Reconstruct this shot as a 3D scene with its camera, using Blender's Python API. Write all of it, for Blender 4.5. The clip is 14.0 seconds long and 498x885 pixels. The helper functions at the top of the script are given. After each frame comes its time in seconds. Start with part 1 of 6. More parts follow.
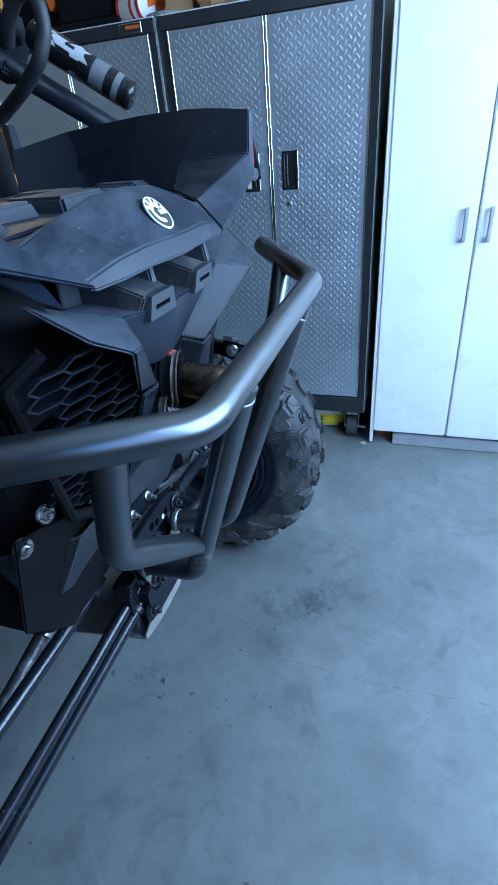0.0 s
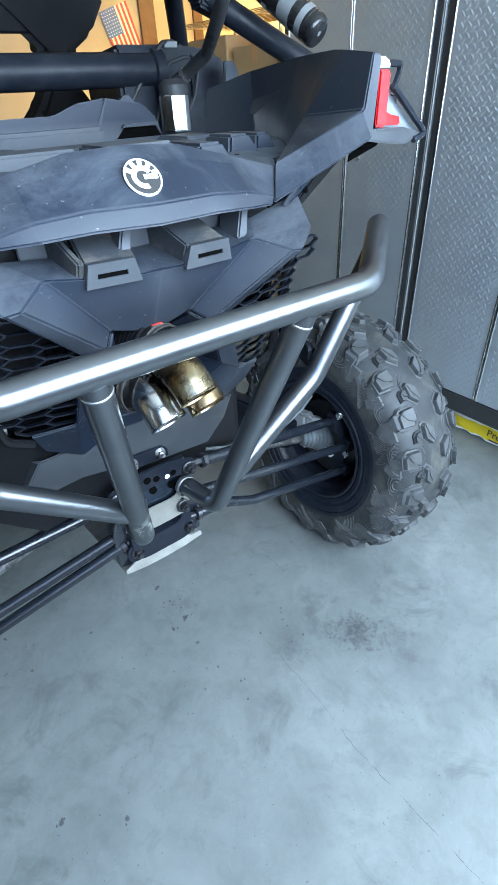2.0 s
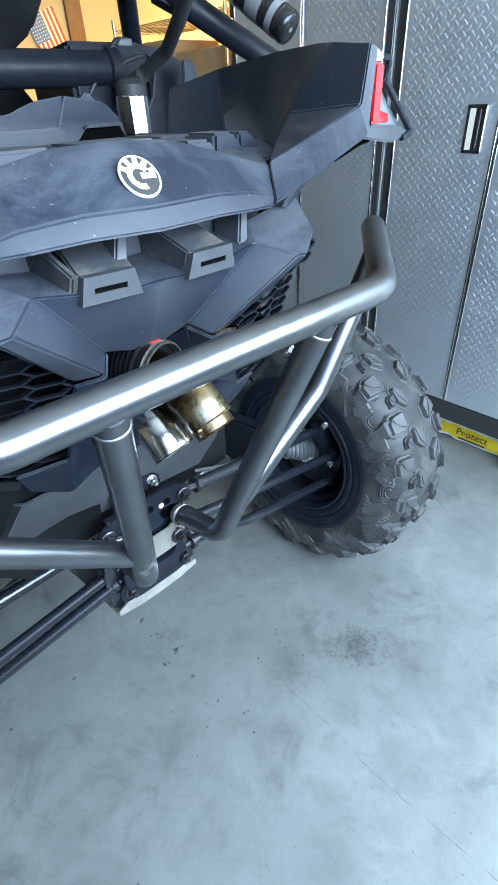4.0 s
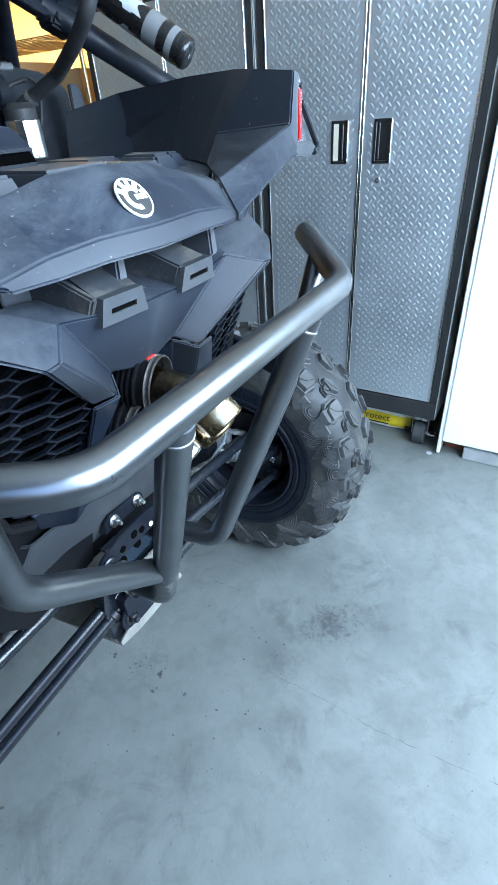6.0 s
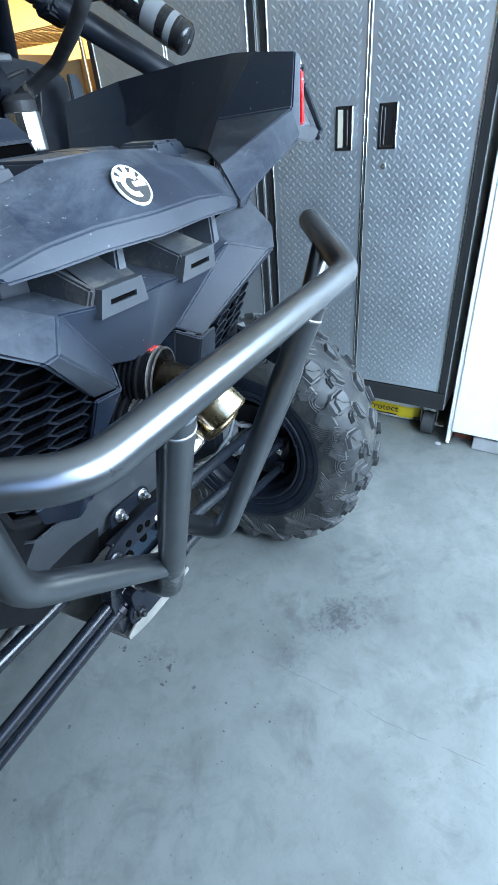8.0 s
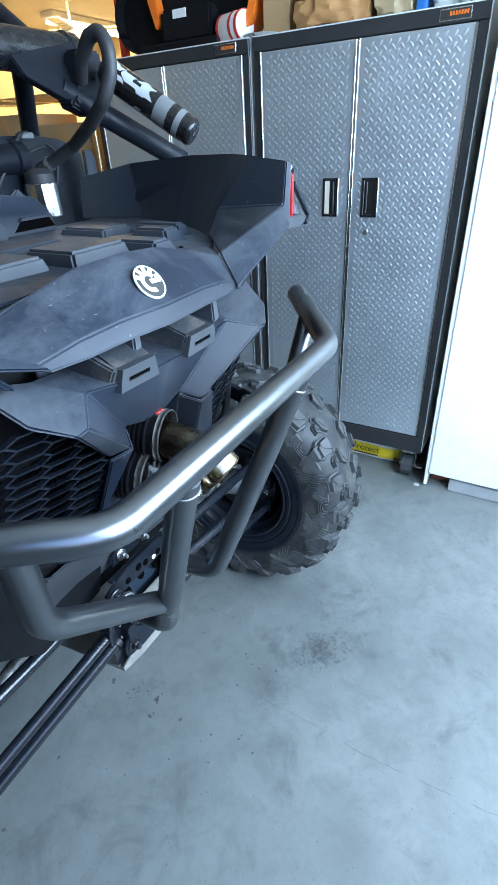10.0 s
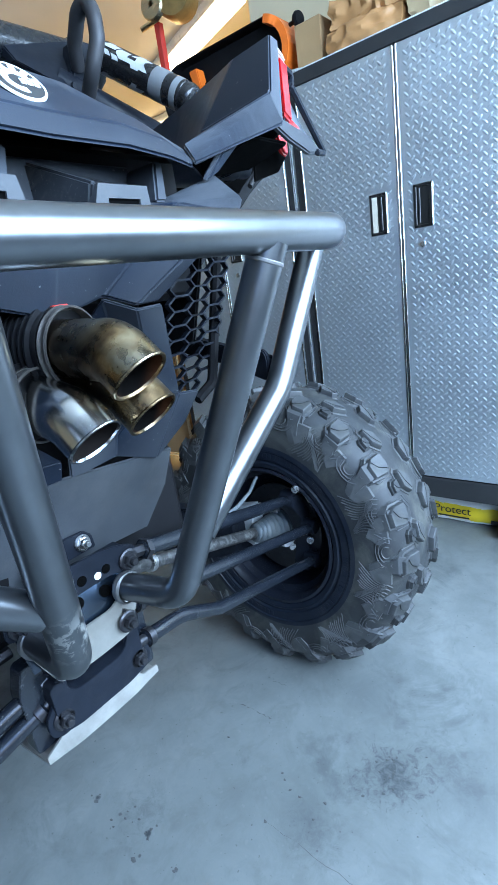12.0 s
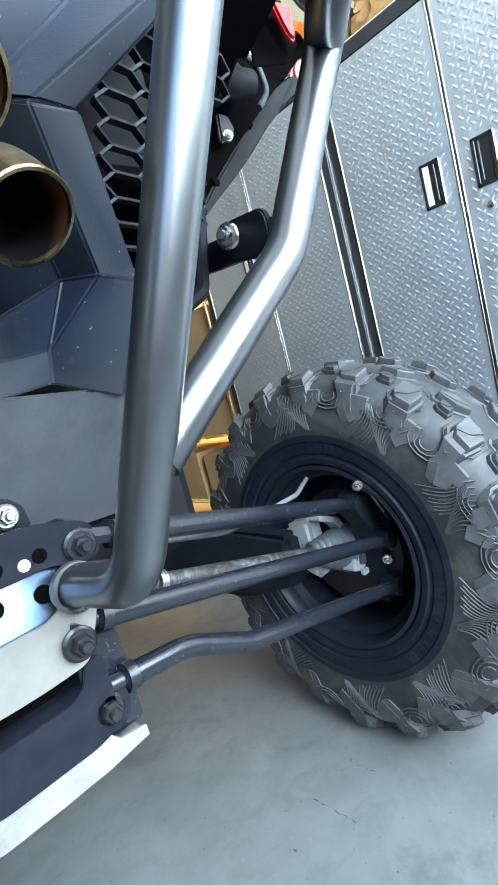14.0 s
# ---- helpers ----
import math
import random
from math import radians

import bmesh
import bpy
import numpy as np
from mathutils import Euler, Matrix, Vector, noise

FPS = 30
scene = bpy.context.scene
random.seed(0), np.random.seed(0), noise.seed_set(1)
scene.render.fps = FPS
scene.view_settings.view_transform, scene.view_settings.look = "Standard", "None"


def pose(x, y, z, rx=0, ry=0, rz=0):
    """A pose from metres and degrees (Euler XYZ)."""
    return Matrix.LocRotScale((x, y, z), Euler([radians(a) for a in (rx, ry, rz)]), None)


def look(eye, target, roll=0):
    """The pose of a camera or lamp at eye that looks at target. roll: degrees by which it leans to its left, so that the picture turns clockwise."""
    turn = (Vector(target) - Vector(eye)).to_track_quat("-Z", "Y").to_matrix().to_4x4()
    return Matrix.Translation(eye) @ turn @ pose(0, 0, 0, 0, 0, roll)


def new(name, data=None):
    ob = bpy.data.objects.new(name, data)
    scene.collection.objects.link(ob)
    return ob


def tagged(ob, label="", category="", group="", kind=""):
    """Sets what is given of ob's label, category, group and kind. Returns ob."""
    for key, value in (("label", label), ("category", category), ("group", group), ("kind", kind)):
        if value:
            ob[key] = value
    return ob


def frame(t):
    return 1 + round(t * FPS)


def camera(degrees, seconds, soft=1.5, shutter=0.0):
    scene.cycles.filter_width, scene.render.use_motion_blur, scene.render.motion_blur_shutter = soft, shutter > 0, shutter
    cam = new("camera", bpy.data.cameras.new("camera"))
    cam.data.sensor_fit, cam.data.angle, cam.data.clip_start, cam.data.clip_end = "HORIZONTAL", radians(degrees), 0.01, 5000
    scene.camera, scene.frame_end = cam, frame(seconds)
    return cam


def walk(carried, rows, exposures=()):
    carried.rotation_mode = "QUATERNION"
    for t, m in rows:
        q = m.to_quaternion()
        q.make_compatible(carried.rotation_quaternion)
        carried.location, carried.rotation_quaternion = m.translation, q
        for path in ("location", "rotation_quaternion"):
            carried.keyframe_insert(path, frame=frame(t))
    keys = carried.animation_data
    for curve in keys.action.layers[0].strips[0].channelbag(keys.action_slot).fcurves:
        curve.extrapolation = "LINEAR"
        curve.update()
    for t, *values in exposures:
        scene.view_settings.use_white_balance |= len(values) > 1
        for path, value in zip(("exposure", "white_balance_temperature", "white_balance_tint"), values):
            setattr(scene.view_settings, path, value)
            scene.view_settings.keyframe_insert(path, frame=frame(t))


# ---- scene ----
cam = camera(53.6, 14.0)
PATH = [
    (0, (-0.728, -0.383, 1.416), (0.872, 0.194, 0.364), -5.3),
    (0.5, (-0.516, -0.575, 1.437), (0.908, 0.345, 0.376), -4.3),
    (1, (-0.395, -0.624, 1.413), (0.839, 0.505, 0.318), -3.2),
    (1.5, (-0.373, -0.709, 1.428), (0.683, 0.565, 0.305), -3.0),
    (2, (-0.345, -0.724, 1.42), (0.59, 0.613, 0.263), -3.3),
    (2.2, (-0.343, -0.726, 1.416), (0.576, 0.614, 0.25), -3.4),
    (4.3, (-0.391, -0.591, 1.402), (0.76, 0.589, 0.268), -3.6),
    (4.5, (-0.423, -0.592, 1.414), (0.765, 0.556, 0.286), -4.0),
    (5, (-0.483, -0.611, 1.434), (0.807, 0.436, 0.32), -4.1),
    (5.5, (-0.517, -0.51, 1.422), (0.865, 0.411, 0.308), -3.9),
    (6, (-0.526, -0.484, 1.416), (0.877, 0.394, 0.293), -4.2),
    (6.5, (-0.519, -0.484, 1.417), (0.88, 0.398, 0.292), -4.3),
    (7, (-0.509, -0.48, 1.409), (0.872, 0.41, 0.268), -4.8),
    (7.5, (-0.513, -0.483, 1.404), (0.858, 0.415, 0.258), -5.1),
    (7.7, (-0.513, -0.482, 1.401), (0.858, 0.418, 0.257), -5.6),
    (9.8, (-0.576, -0.516, 1.51), (0.831, 0.36, 0.391), -3.9),
    (10, (-0.578, -0.516, 1.504), (0.882, 0.364, 0.457), -3.2),
    (10.5, (-0.544, -0.561, 1.338), (0.985, 0.385, 0.462), -2.8),
    (11, (-0.474, -0.584, 1.192), (1.039, 0.444, 0.382), -4.2),
    (11.5, (-0.465, -0.602, 1.234), (0.98, 0.519, 0.425), -6.2),
    (12, (-0.331, -0.53, 1.105), (1.107, 0.722, 0.502), -8.6),
    (12.5, (-0.226, -0.419, 0.949), (1.218, 0.916, 0.588), -11.2),
    (13, (-0.156, -0.403, 0.85), (1.254, 0.987, 0.567), -13.2),
    (13.5, (-0.137, -0.4, 0.845), (1.245, 1.014, 0.541), -14.2),
    (13.7, (-0.126, -0.399, 0.849), (1.236, 1.032, 0.536), -14.4),
    (14, (-0.129, -0.407, 0.845), (1.187, 1.076, 0.581), -14.8),
]
EXPOSURES = [(0.0, -0.80, 5080, 10), (0.5, -0.77, 5350, 10), (1.0, -0.18, 5750, 10), (1.6, 0.10, 6200, 10), (2.2, 0.23, 6350, 10), (4.3, 0.27, 6400, 10), (5.0, 0.30, 6550, 10), (5.5, 0.16, 6250, 10), (7.7, 0.09, 6250, 10), (9.8, 0.02, 6150, 10), (10.4, -0.16, 5550, 10), (11.0, -0.12, 5350, 10), (11.5, 0.02, 5300, 10), (12.0, 0.17, 5700, 10), (12.6, 0.44, 5850, 10), (13.4, 0.64, 6600, 10), (14.0, 0.69, 6800, 10)]
walk(cam, [(t, look(eye, target, roll)) for t, eye, target, roll in PATH], EXPOSURES)


# ---- world and light ----
world = bpy.data.worlds.new("daylight")
scene.world = world
world.use_nodes = True
wn = world.node_tree.nodes
sky = wn.new("ShaderNodeTexSky")
sky.sky_type = "NISHITA"
sky.sun_disc = False
sky.sun_elevation = radians(39)
sky.sun_rotation = radians(200)
wn["Background"].inputs[1].default_value = 0.15
world.node_tree.links.new(sky.outputs[0], wn["Background"].inputs[0])

sun = new("sun", bpy.data.lights.new("sun", "SUN"))
sun.data.energy, sun.data.angle, sun.data.color = 4.0, radians(0.5), (1.0, 0.95, 0.87)
sun.matrix_world = look((1.4, 5.0, 4.2), (0, 0, 0))


def area_lamp(name, m, sx, sy, watts, colour):
    ob = new(name, bpy.data.lights.new(name, "AREA"))
    ob.data.shape, ob.data.size, ob.data.size_y, ob.data.energy, ob.data.color = "RECTANGLE", sx, sy, watts, colour
    ob.matrix_world = m
    return ob


# the sky's light through the open garage door, a warm ceiling light of the back bay, and an added bay lamp
DOOR_Y, LEFT_X, RIGHT_X, BAY_X, BACK_Y, CEIL = -1.7, -5.6, 2.08, 5.9, 5.4, 2.75
area_lamp("door_daylight", look((0.55, DOOR_Y + 0.03, 1.75), (0.55, 3, -0.5)), 2.4, 1.4, 235, (0.62, 0.81, 1.0))
area_lamp("door_blue_sky", look((-1.5, DOOR_Y + 0.03, 1.85), (-1.5, 3, -0.4)), 1.6, 1.2, 24, (0.28, 0.52, 1.0))
# unseen warm lamp, added to light the bay without sheen on the tail
area_lamp("bay_light", look((3.6, 3.1, CEIL - 0.12), (3.6, 3.1, 0)), 0.3, 1.0, 185, (1.0, 0.67, 0.28))
area_lamp("bay_light", look((5.0, 4.6, CEIL - 0.12), (5.0, 4.6, 0)), 1.2, 0.3, 75, (1.0, 0.67, 0.28))


# ---- materials ----
class Nodes:
    """A small builder for one node material."""

    def __init__(self, name, colour, rough=0.5, metal=0.0, **inputs):
        self.mat = bpy.data.materials.new(name)
        self.mat.use_nodes = True
        self.tree = self.mat.node_tree
        self.bsdf = self.tree.nodes["Principled BSDF"]
        self.bsdf.inputs["Base Color"].default_value = (*colour, 1)
        self.bsdf.inputs["Roughness"].default_value = rough
        self.bsdf.inputs["Metallic"].default_value = metal
        for key, value in inputs.items():
            self.bsdf.inputs[key.replace("_", " ")].default_value = value
        self.where = None

    def node(self, kind, **values):
        n = self.tree.nodes.new(kind)
        for key, value in values.items():
            n.inputs[key.replace("_", " ")].default_value = value
        return n

    def join(self, a, b):
        self.tree.links.new(a, b)

    def place(self, stretch=(1, 1, 1)):
        tc = self.node("ShaderNodeTexCoord")
        mp = self.node("ShaderNodeMapping")
        mp.inputs["Scale"].default_value = stretch
        self.join(tc.outputs["Object"], mp.inputs[0])
        return mp.outputs[0]

    def noise(self, scale, detail=4, rough=0.55, stretch=(1, 1, 1), warp=0.0):
        n = self.node("ShaderNodeTexNoise", Scale=scale, Detail=detail, Roughness=rough, Distortion=warp)
        self.join(self.place(stretch), n.inputs["Vector"])
        return n.outputs["Fac"]

    def ramp(self, fac, *stops):
        r = self.node("ShaderNodeValToRGB")
        e = r.color_ramp.elements
        while len(e) < len(stops):
            e.new(0.5)
        for el, (pos, col) in zip(e, stops):
            el.position = pos
            el.color = (col, col, col, 1) if isinstance(col, (int, float)) else (*col, 1)
        self.join(fac, r.inputs[0])
        return r.outputs[0]

    def mix(self, fac, a, b, how="MIX"):
        m = self.node("ShaderNodeMix")
        m.data_type, m.blend_type = "RGBA", how
        for socket, value in ((m.inputs[0], fac), (m.inputs[6], a), (m.inputs[7], b)):
            if isinstance(value, (int, float)):
                socket.default_value = value
            elif isinstance(value, tuple):
                socket.default_value = (*value, 1)
            else:
                self.join(value, socket)
        return m.outputs[2]

    def colour(self, out):
        self.join(out, self.bsdf.inputs["Base Color"])
        return self

    def rough(self, out):
        self.join(out, self.bsdf.inputs["Roughness"])
        return self

    def bump(self, height, strength=0.3, distance=0.002):
        b = self.node("ShaderNodeBump", Strength=strength, Distance=distance)
        self.join(height, b.inputs["Height"])
        if self.bsdf.inputs["Normal"].links:
            self.join(self.bsdf.inputs["Normal"].links[0].from_socket, b.inputs["Normal"])
        self.join(b.outputs[0], self.bsdf.inputs["Normal"])
        return self


def worn(name, colour, rough=0.5, metal=0.0, vary=0.18, scale=9.0, grain=180.0, bump=0.15, dust=None, dust_amount=0.5, edge_tone=0.0, gloss=0.12, speck=None, **inputs):
    """A surface that varies at two scales, with fine relief and, if given, patches of dust."""
    n = Nodes(name, colour, rough, metal, **inputs)
    big, fine = n.noise(scale, 5, 0.6), n.noise(grain, 3, 0.6)
    dark = tuple(c * (1 - vary) for c in colour)
    light = tuple(min(1, c * (1 + vary)) for c in colour)
    out = n.mix(n.ramp(big, (0.3, 0.0), (0.7, 1.0)), dark, light)
    out = n.mix(0.25, out, n.mix(fine, dark, light))
    if dust:
        out = n.mix(n.ramp(n.noise(scale * 0.7, 7, 0.7, warp=0.6), (0.48, 0.0), (0.75, dust_amount)), out, dust)
    if speck:
        out = n.mix(n.ramp(n.noise(330, 2, 0.5), (0.67, 0.0), (0.71, 0.35)), out, speck)
        out = n.mix(n.ramp(n.noise(45, 5, 0.7, warp=0.5), (0.64, 0.0), (0.74, 0.35)), out, speck)
    n.colour(out)
    n.rough(n.ramp(n.noise(scale * 1.6, 5, 0.65), (0.25, max(0.05, rough - gloss)), (0.75, min(1, rough + gloss))))
    if edge_tone:
        # convex edges come out paler than the rest
        geo = n.node("ShaderNodeNewGeometry")
        out = n.mix(n.ramp(geo.outputs["Pointiness"], (0.51, 0.0), (0.60, edge_tone)), out, tuple(min(1, c * 2.5 + 0.05) for c in colour))
        n.colour(out)
    if bump:
        n.bump(fine, bump, 0.001)
    return n.mat


def concrete():
    n = Nodes("sealed_concrete", (0.3, 0.31, 0.31), 0.45)
    base = n.mix(n.ramp(n.noise(1.6, 8, 0.62, warp=0.5), (0.3, 0.0), (0.7, 1.0)), (0.121, 0.134, 0.130), (0.176, 0.189, 0.182))
    base = n.mix(n.ramp(n.noise(5.5, 8, 0.68, warp=0.5), (0.42, 0.0), (0.72, 0.6)), base, (0.083, 0.092, 0.089))
    base = n.mix(n.ramp(n.noise(15, 7, 0.7, warp=0.7), (0.47, 0.0), (0.68, 0.45)), base, (0.088, 0.095, 0.090))
    smudge = n.ramp(n.noise(4.2, 9, 0.72, warp=0.9), (0.55, 0.0), (0.69, 0.68))
    base = n.mix(smudge, base, (0.068, 0.075, 0.075))
    speck = n.ramp(n.noise(95, 2, 0.5), (0.70, 0.0), (0.74, 0.6))
    base = n.mix(speck, base, (0.05, 0.05, 0.05))
    base = n.mix(n.ramp(n.noise(60, 2, 0.5), (0.66, 0.0), (0.72, 0.10)), base, (0.26, 0.26, 0.25))
    warp = n.noise(15, 9, 0.78, warp=0.6)
    for x, y, r, dark in ((0.44, -0.15, 0.10, 0.42), (0.50, -0.30, 0.15, 0.35), (0.24, -0.02, 0.10, 0.35), (0.62, 0.02, 0.12, 0.3), (0.034, 0.249, 0.019, 0.95), (0.02, 0.42, 0.018, 0.95), (-0.007, 0.229, 0.012, 0.8), (0.019, 0.142, 0.010, 0.7), (-0.497, -0.059, 0.016, 0.8), (-0.366, -0.15, 0.016, 0.8), (0.025, 0.338, 0.012, 0.7), (0.10, -0.16, 0.07, 0.4), (-0.05, -0.42, 0.12, 0.3)):
        tc = n.node("ShaderNodeTexCoord")
        d = n.node("ShaderNodeVectorMath")
        d.operation = "DISTANCE"
        d.inputs[1].default_value = (x, y, 0)
        n.join(tc.outputs["Object"], d.inputs[0])
        m = n.node("ShaderNodeMath")
        m.operation = "MULTIPLY_ADD"
        m.inputs[1].default_value, = (0.55 / r,)
        n.join(d.outputs["Value"], m.inputs[0])
        n.join(warp, m.inputs[2])
        base = n.mix(n.ramp(m.outputs[0], (0.62, dark), (0.74, 0.0)) if r < 0.03 else n.ramp(m.outputs[0], (0.52, dark), (0.92, 0.0)), base, (0.028, 0.031, 0.034) if r < 0.03 else (0.045, 0.05, 0.053))
    fine = n.noise(38, 9, 0.82, warp=0.9)
    for x, y, r, dark in ((0.44, -0.15, 0.080, 0.95), (0.40, -0.10, 0.06, 0.5), (0.53, -0.22, 0.08, 0.4), (0.23, -0.06, 0.07, 0.35), (0.06, 0.30, 0.06, 0.4)):
        tc = n.node("ShaderNodeTexCoord")
        d = n.node("ShaderNodeVectorMath")
        d.operation = "DISTANCE"
        d.inputs[1].default_value = (x, y, 0)
        n.join(tc.outputs["Object"], d.inputs[0])
        m = n.node("ShaderNodeMath")
        m.operation = "MULTIPLY_ADD"
        m.inputs[1].default_value, = (0.16 / r,)
        n.join(d.outputs["Value"], m.inputs[0])
        n.join(fine, m.inputs[2])
        base = n.mix(n.ramp(m.outputs[0], (0.46, dark), (0.64, 0.0)), base, (0.040, 0.044, 0.046))
    n.colour(base)
    n.rough(n.ramp(n.noise(3.0, 6, 0.6), (0.3, 0.34), (0.7, 0.58)))
    n.bump(n.noise(140, 3), 0.08, 0.001).bump(n.noise(9, 5), 0.12, 0.004)
    return n.mat


def brushed(name, colour, rough, vary=0.1, stretch=(1, 1, 40), metal=1.0):
    n = Nodes(name, colour, rough, metal)
    streak = n.noise(30, 3, 0.6, stretch)
    dark = tuple(c * (1 - vary) for c in colour)
    n.colour(n.mix(n.ramp(n.noise(14, 5, 0.6), (0.3, 0.0), (0.7, 1.0)), dark, colour))
    n.rough(n.ramp(streak, (0.3, rough - 0.06), (0.7, rough + 0.08)))
    return n.mat


CONCRETE = concrete()
PLASTER = worn("painted_plaster_wall", (0.62, 0.54, 0.37), 0.8, scale=2.0, vary=0.06, grain=90, bump=0.1)
CEILING = worn("white_ceiling_paint", (0.72, 0.68, 0.6), 0.85, scale=2.0, vary=0.05, grain=120)


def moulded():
    """Black moulded plastic: dark, a little blue, with handled dust, pale specks and fine scratches. Its up-facing dust
    also carries painted skylight.
    """
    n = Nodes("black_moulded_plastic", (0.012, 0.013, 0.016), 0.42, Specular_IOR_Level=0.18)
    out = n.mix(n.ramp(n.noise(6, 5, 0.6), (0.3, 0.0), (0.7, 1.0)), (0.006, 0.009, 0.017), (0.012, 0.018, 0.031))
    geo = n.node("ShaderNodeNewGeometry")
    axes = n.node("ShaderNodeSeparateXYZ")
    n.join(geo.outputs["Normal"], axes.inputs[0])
    dust_and_sky = n.node("ShaderNodeMath")
    dust_and_sky.operation = "MULTIPLY"
    n.join(n.ramp(n.noise(5, 8, 0.72, warp=0.8), (0.43, 0.02), (0.68, 0.55)), dust_and_sky.inputs[0])
    # dust tint grows on face-up normals; this also paints in the sky's light
    n.join(n.ramp(axes.outputs["Z"], (0.42, 0.03), (0.88, 1.0)), dust_and_sky.inputs[1])
    out = n.mix(dust_and_sky.outputs[0], out, (0.13, 0.145, 0.165))
    out = n.mix(n.ramp(n.noise(26, 6, 0.7, (1.0, 0.35, 1.0), 0.5), (0.62, 0.0), (0.76, 0.14)), out, (0.16, 0.16, 0.155))
    out = n.mix(n.ramp(n.noise(60, 4, 0.6, (0.06, 1.0, 1.0), 0.3), (0.69, 0.0), (0.72, 0.20)), out, (0.24, 0.24, 0.24))
    out = n.mix(n.ramp(n.noise(150, 2, 0.5), (0.73, 0.0), (0.76, 0.45)), out, (0.30, 0.30, 0.29))
    out = n.mix(n.ramp(geo.outputs["Pointiness"], (0.51, 0.0), (0.60, 0.35)), out, (0.11, 0.115, 0.12))
    n.colour(out)
    n.rough(n.mix(n.ramp(axes.outputs["Z"], (0.55, 0.0), (0.92, 0.85)), n.ramp(n.noise(9, 6, 0.65), (0.25, 0.27), (0.75, 0.44)), (0.68, 0.68, 0.68)))
    n.bump(n.noise(420, 3, 0.6), 0.22, 0.001)
    return n.mat


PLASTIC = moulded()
DARK = worn("dark_inner_plastic", (0.007, 0.007, 0.008), 0.6, scale=8, vary=0.3, Specular_IOR_Level=0.12)
GUARD = worn("dusty_grey_plastic_cover", (0.048, 0.052, 0.058), 0.40, scale=5, vary=0.3, grain=300, bump=0.2, dust=(0.13, 0.125, 0.115), dust_amount=0.40, Specular_IOR_Level=0.22)


def tube_coat():
    """Grey satin coat on the bumper tubes, with a few scuffs to pale metal and some dark chips."""
    n = Nodes("grey_powder_coated_steel", (0.15, 0.16, 0.17), 0.28, 0.92)
    out = n.mix(n.ramp(n.noise(22, 5, 0.6), (0.3, 0.0), (0.7, 1.0)), (0.128, 0.137, 0.147), (0.154, 0.164, 0.175))
    grit = n.noise(70, 6, 0.7, warp=0.6)
    rough = n.ramp(n.noise(30, 4), (0.3, 0.275), (0.7, 0.305))
    for at, reach, tone, cut in (((-0.128, -0.062, 0.785), 0.050, (0.42, 0.42, 0.40), 0.50), ((-0.120, -0.050, 0.835), 0.035, (0.40, 0.40, 0.39), 0.54), ((-0.312, -0.204, 1.160), 0.023, (0.03, 0.03, 0.03), 0.56), ((-0.322, -0.198, 1.160), 0.012, (0.06, 0.06, 0.06), 0.57), ((0.485, -0.030, 1.190), 0.030, (0.03, 0.03, 0.03), 0.55)):
        tc = n.node("ShaderNodeTexCoord")
        d = n.node("ShaderNodeVectorMath")
        d.operation = "DISTANCE"
        d.inputs[1].default_value = at
        n.join(tc.outputs["Object"], d.inputs[0])
        near = n.ramp(d.outputs["Value"], (reach * 0.4, 1.0), (reach, 0.0))
        mask = n.node("ShaderNodeMath")
        mask.operation = "MULTIPLY"
        n.join(near, mask.inputs[0])
        n.join(n.ramp(grit, (cut, 0.0), (cut + 0.04, 1.0)), mask.inputs[1])
        out = n.mix(mask.outputs[0], out, tone)
        rough = n.mix(mask.outputs[0], rough, (0.6, 0.6, 0.6))
    n.colour(out).rough(rough)
    return n.mat


TUBE = tube_coat()
RIBBED = worn("black_ribbed_casting", (0.006, 0.006, 0.007), 0.38, 0.0, scale=40, vary=0.3, Specular_IOR_Level=0.25)
GLOSSBLACK = worn("glossy_black_tube", (0.006, 0.007, 0.009), 0.27, scale=30, vary=0.3, grain=300)
# near-black colour that paints the shade inside holes and cavities
HOLLOW_SHADE = worn("painted_hollow_shade", (0.002, 0.002, 0.002), 0.95, scale=30, vary=0.2, Specular_IOR_Level=0.02)
WELD = worn("dull_weld_metal", (0.22, 0.22, 0.22), 0.4, 0.8, scale=40, vary=0.2)
BLACKSTEEL = worn("black_coated_steel", (0.008, 0.010, 0.015), 0.43, 0.0, scale=20, vary=0.3, grain=300, dust=(0.10, 0.10, 0.10), dust_amount=0.10, Specular_IOR_Level=0.16)
CHIPPED = worn("chipped_black_steel", (0.007, 0.009, 0.013), 0.24, 0.0, scale=14, vary=0.2, grain=300, gloss=0.05, speck=(0.18, 0.18, 0.175), Specular_IOR_Level=0.6)
RUBBER = worn("dusty_tyre_rubber", (0.021, 0.023, 0.025), 0.58, scale=13, vary=0.35, grain=160, bump=0.4, dust=(0.13, 0.13, 0.108), dust_amount=0.5, edge_tone=0.35, Specular_IOR_Level=0.38)
BAND = worn("clean_tyre_rubber", (0.007, 0.010, 0.017), 0.45, scale=13, vary=0.35, grain=160, bump=0.3, dust=(0.10, 0.10, 0.10), dust_amount=0.15, Specular_IOR_Level=0.22)
DUSTY = worn("dust_covered_plastic", (0.030, 0.033, 0.038), 0.55, scale=9, vary=0.3, grain=300, bump=0.2, dust=(0.24, 0.21, 0.17), dust_amount=0.75, speck=(0.26, 0.24, 0.21), Specular_IOR_Level=0.3)
HOSE = worn("black_rubber_hose", (0.02, 0.02, 0.022), 0.6, scale=20, vary=0.2)
CHROME = Nodes("bright_steel", (0.62, 0.62, 0.61), 0.20, 1.0).mat
BOLT = worn("zinc_bolt", (0.5, 0.5, 0.5), 0.3, 1.0, scale=60)
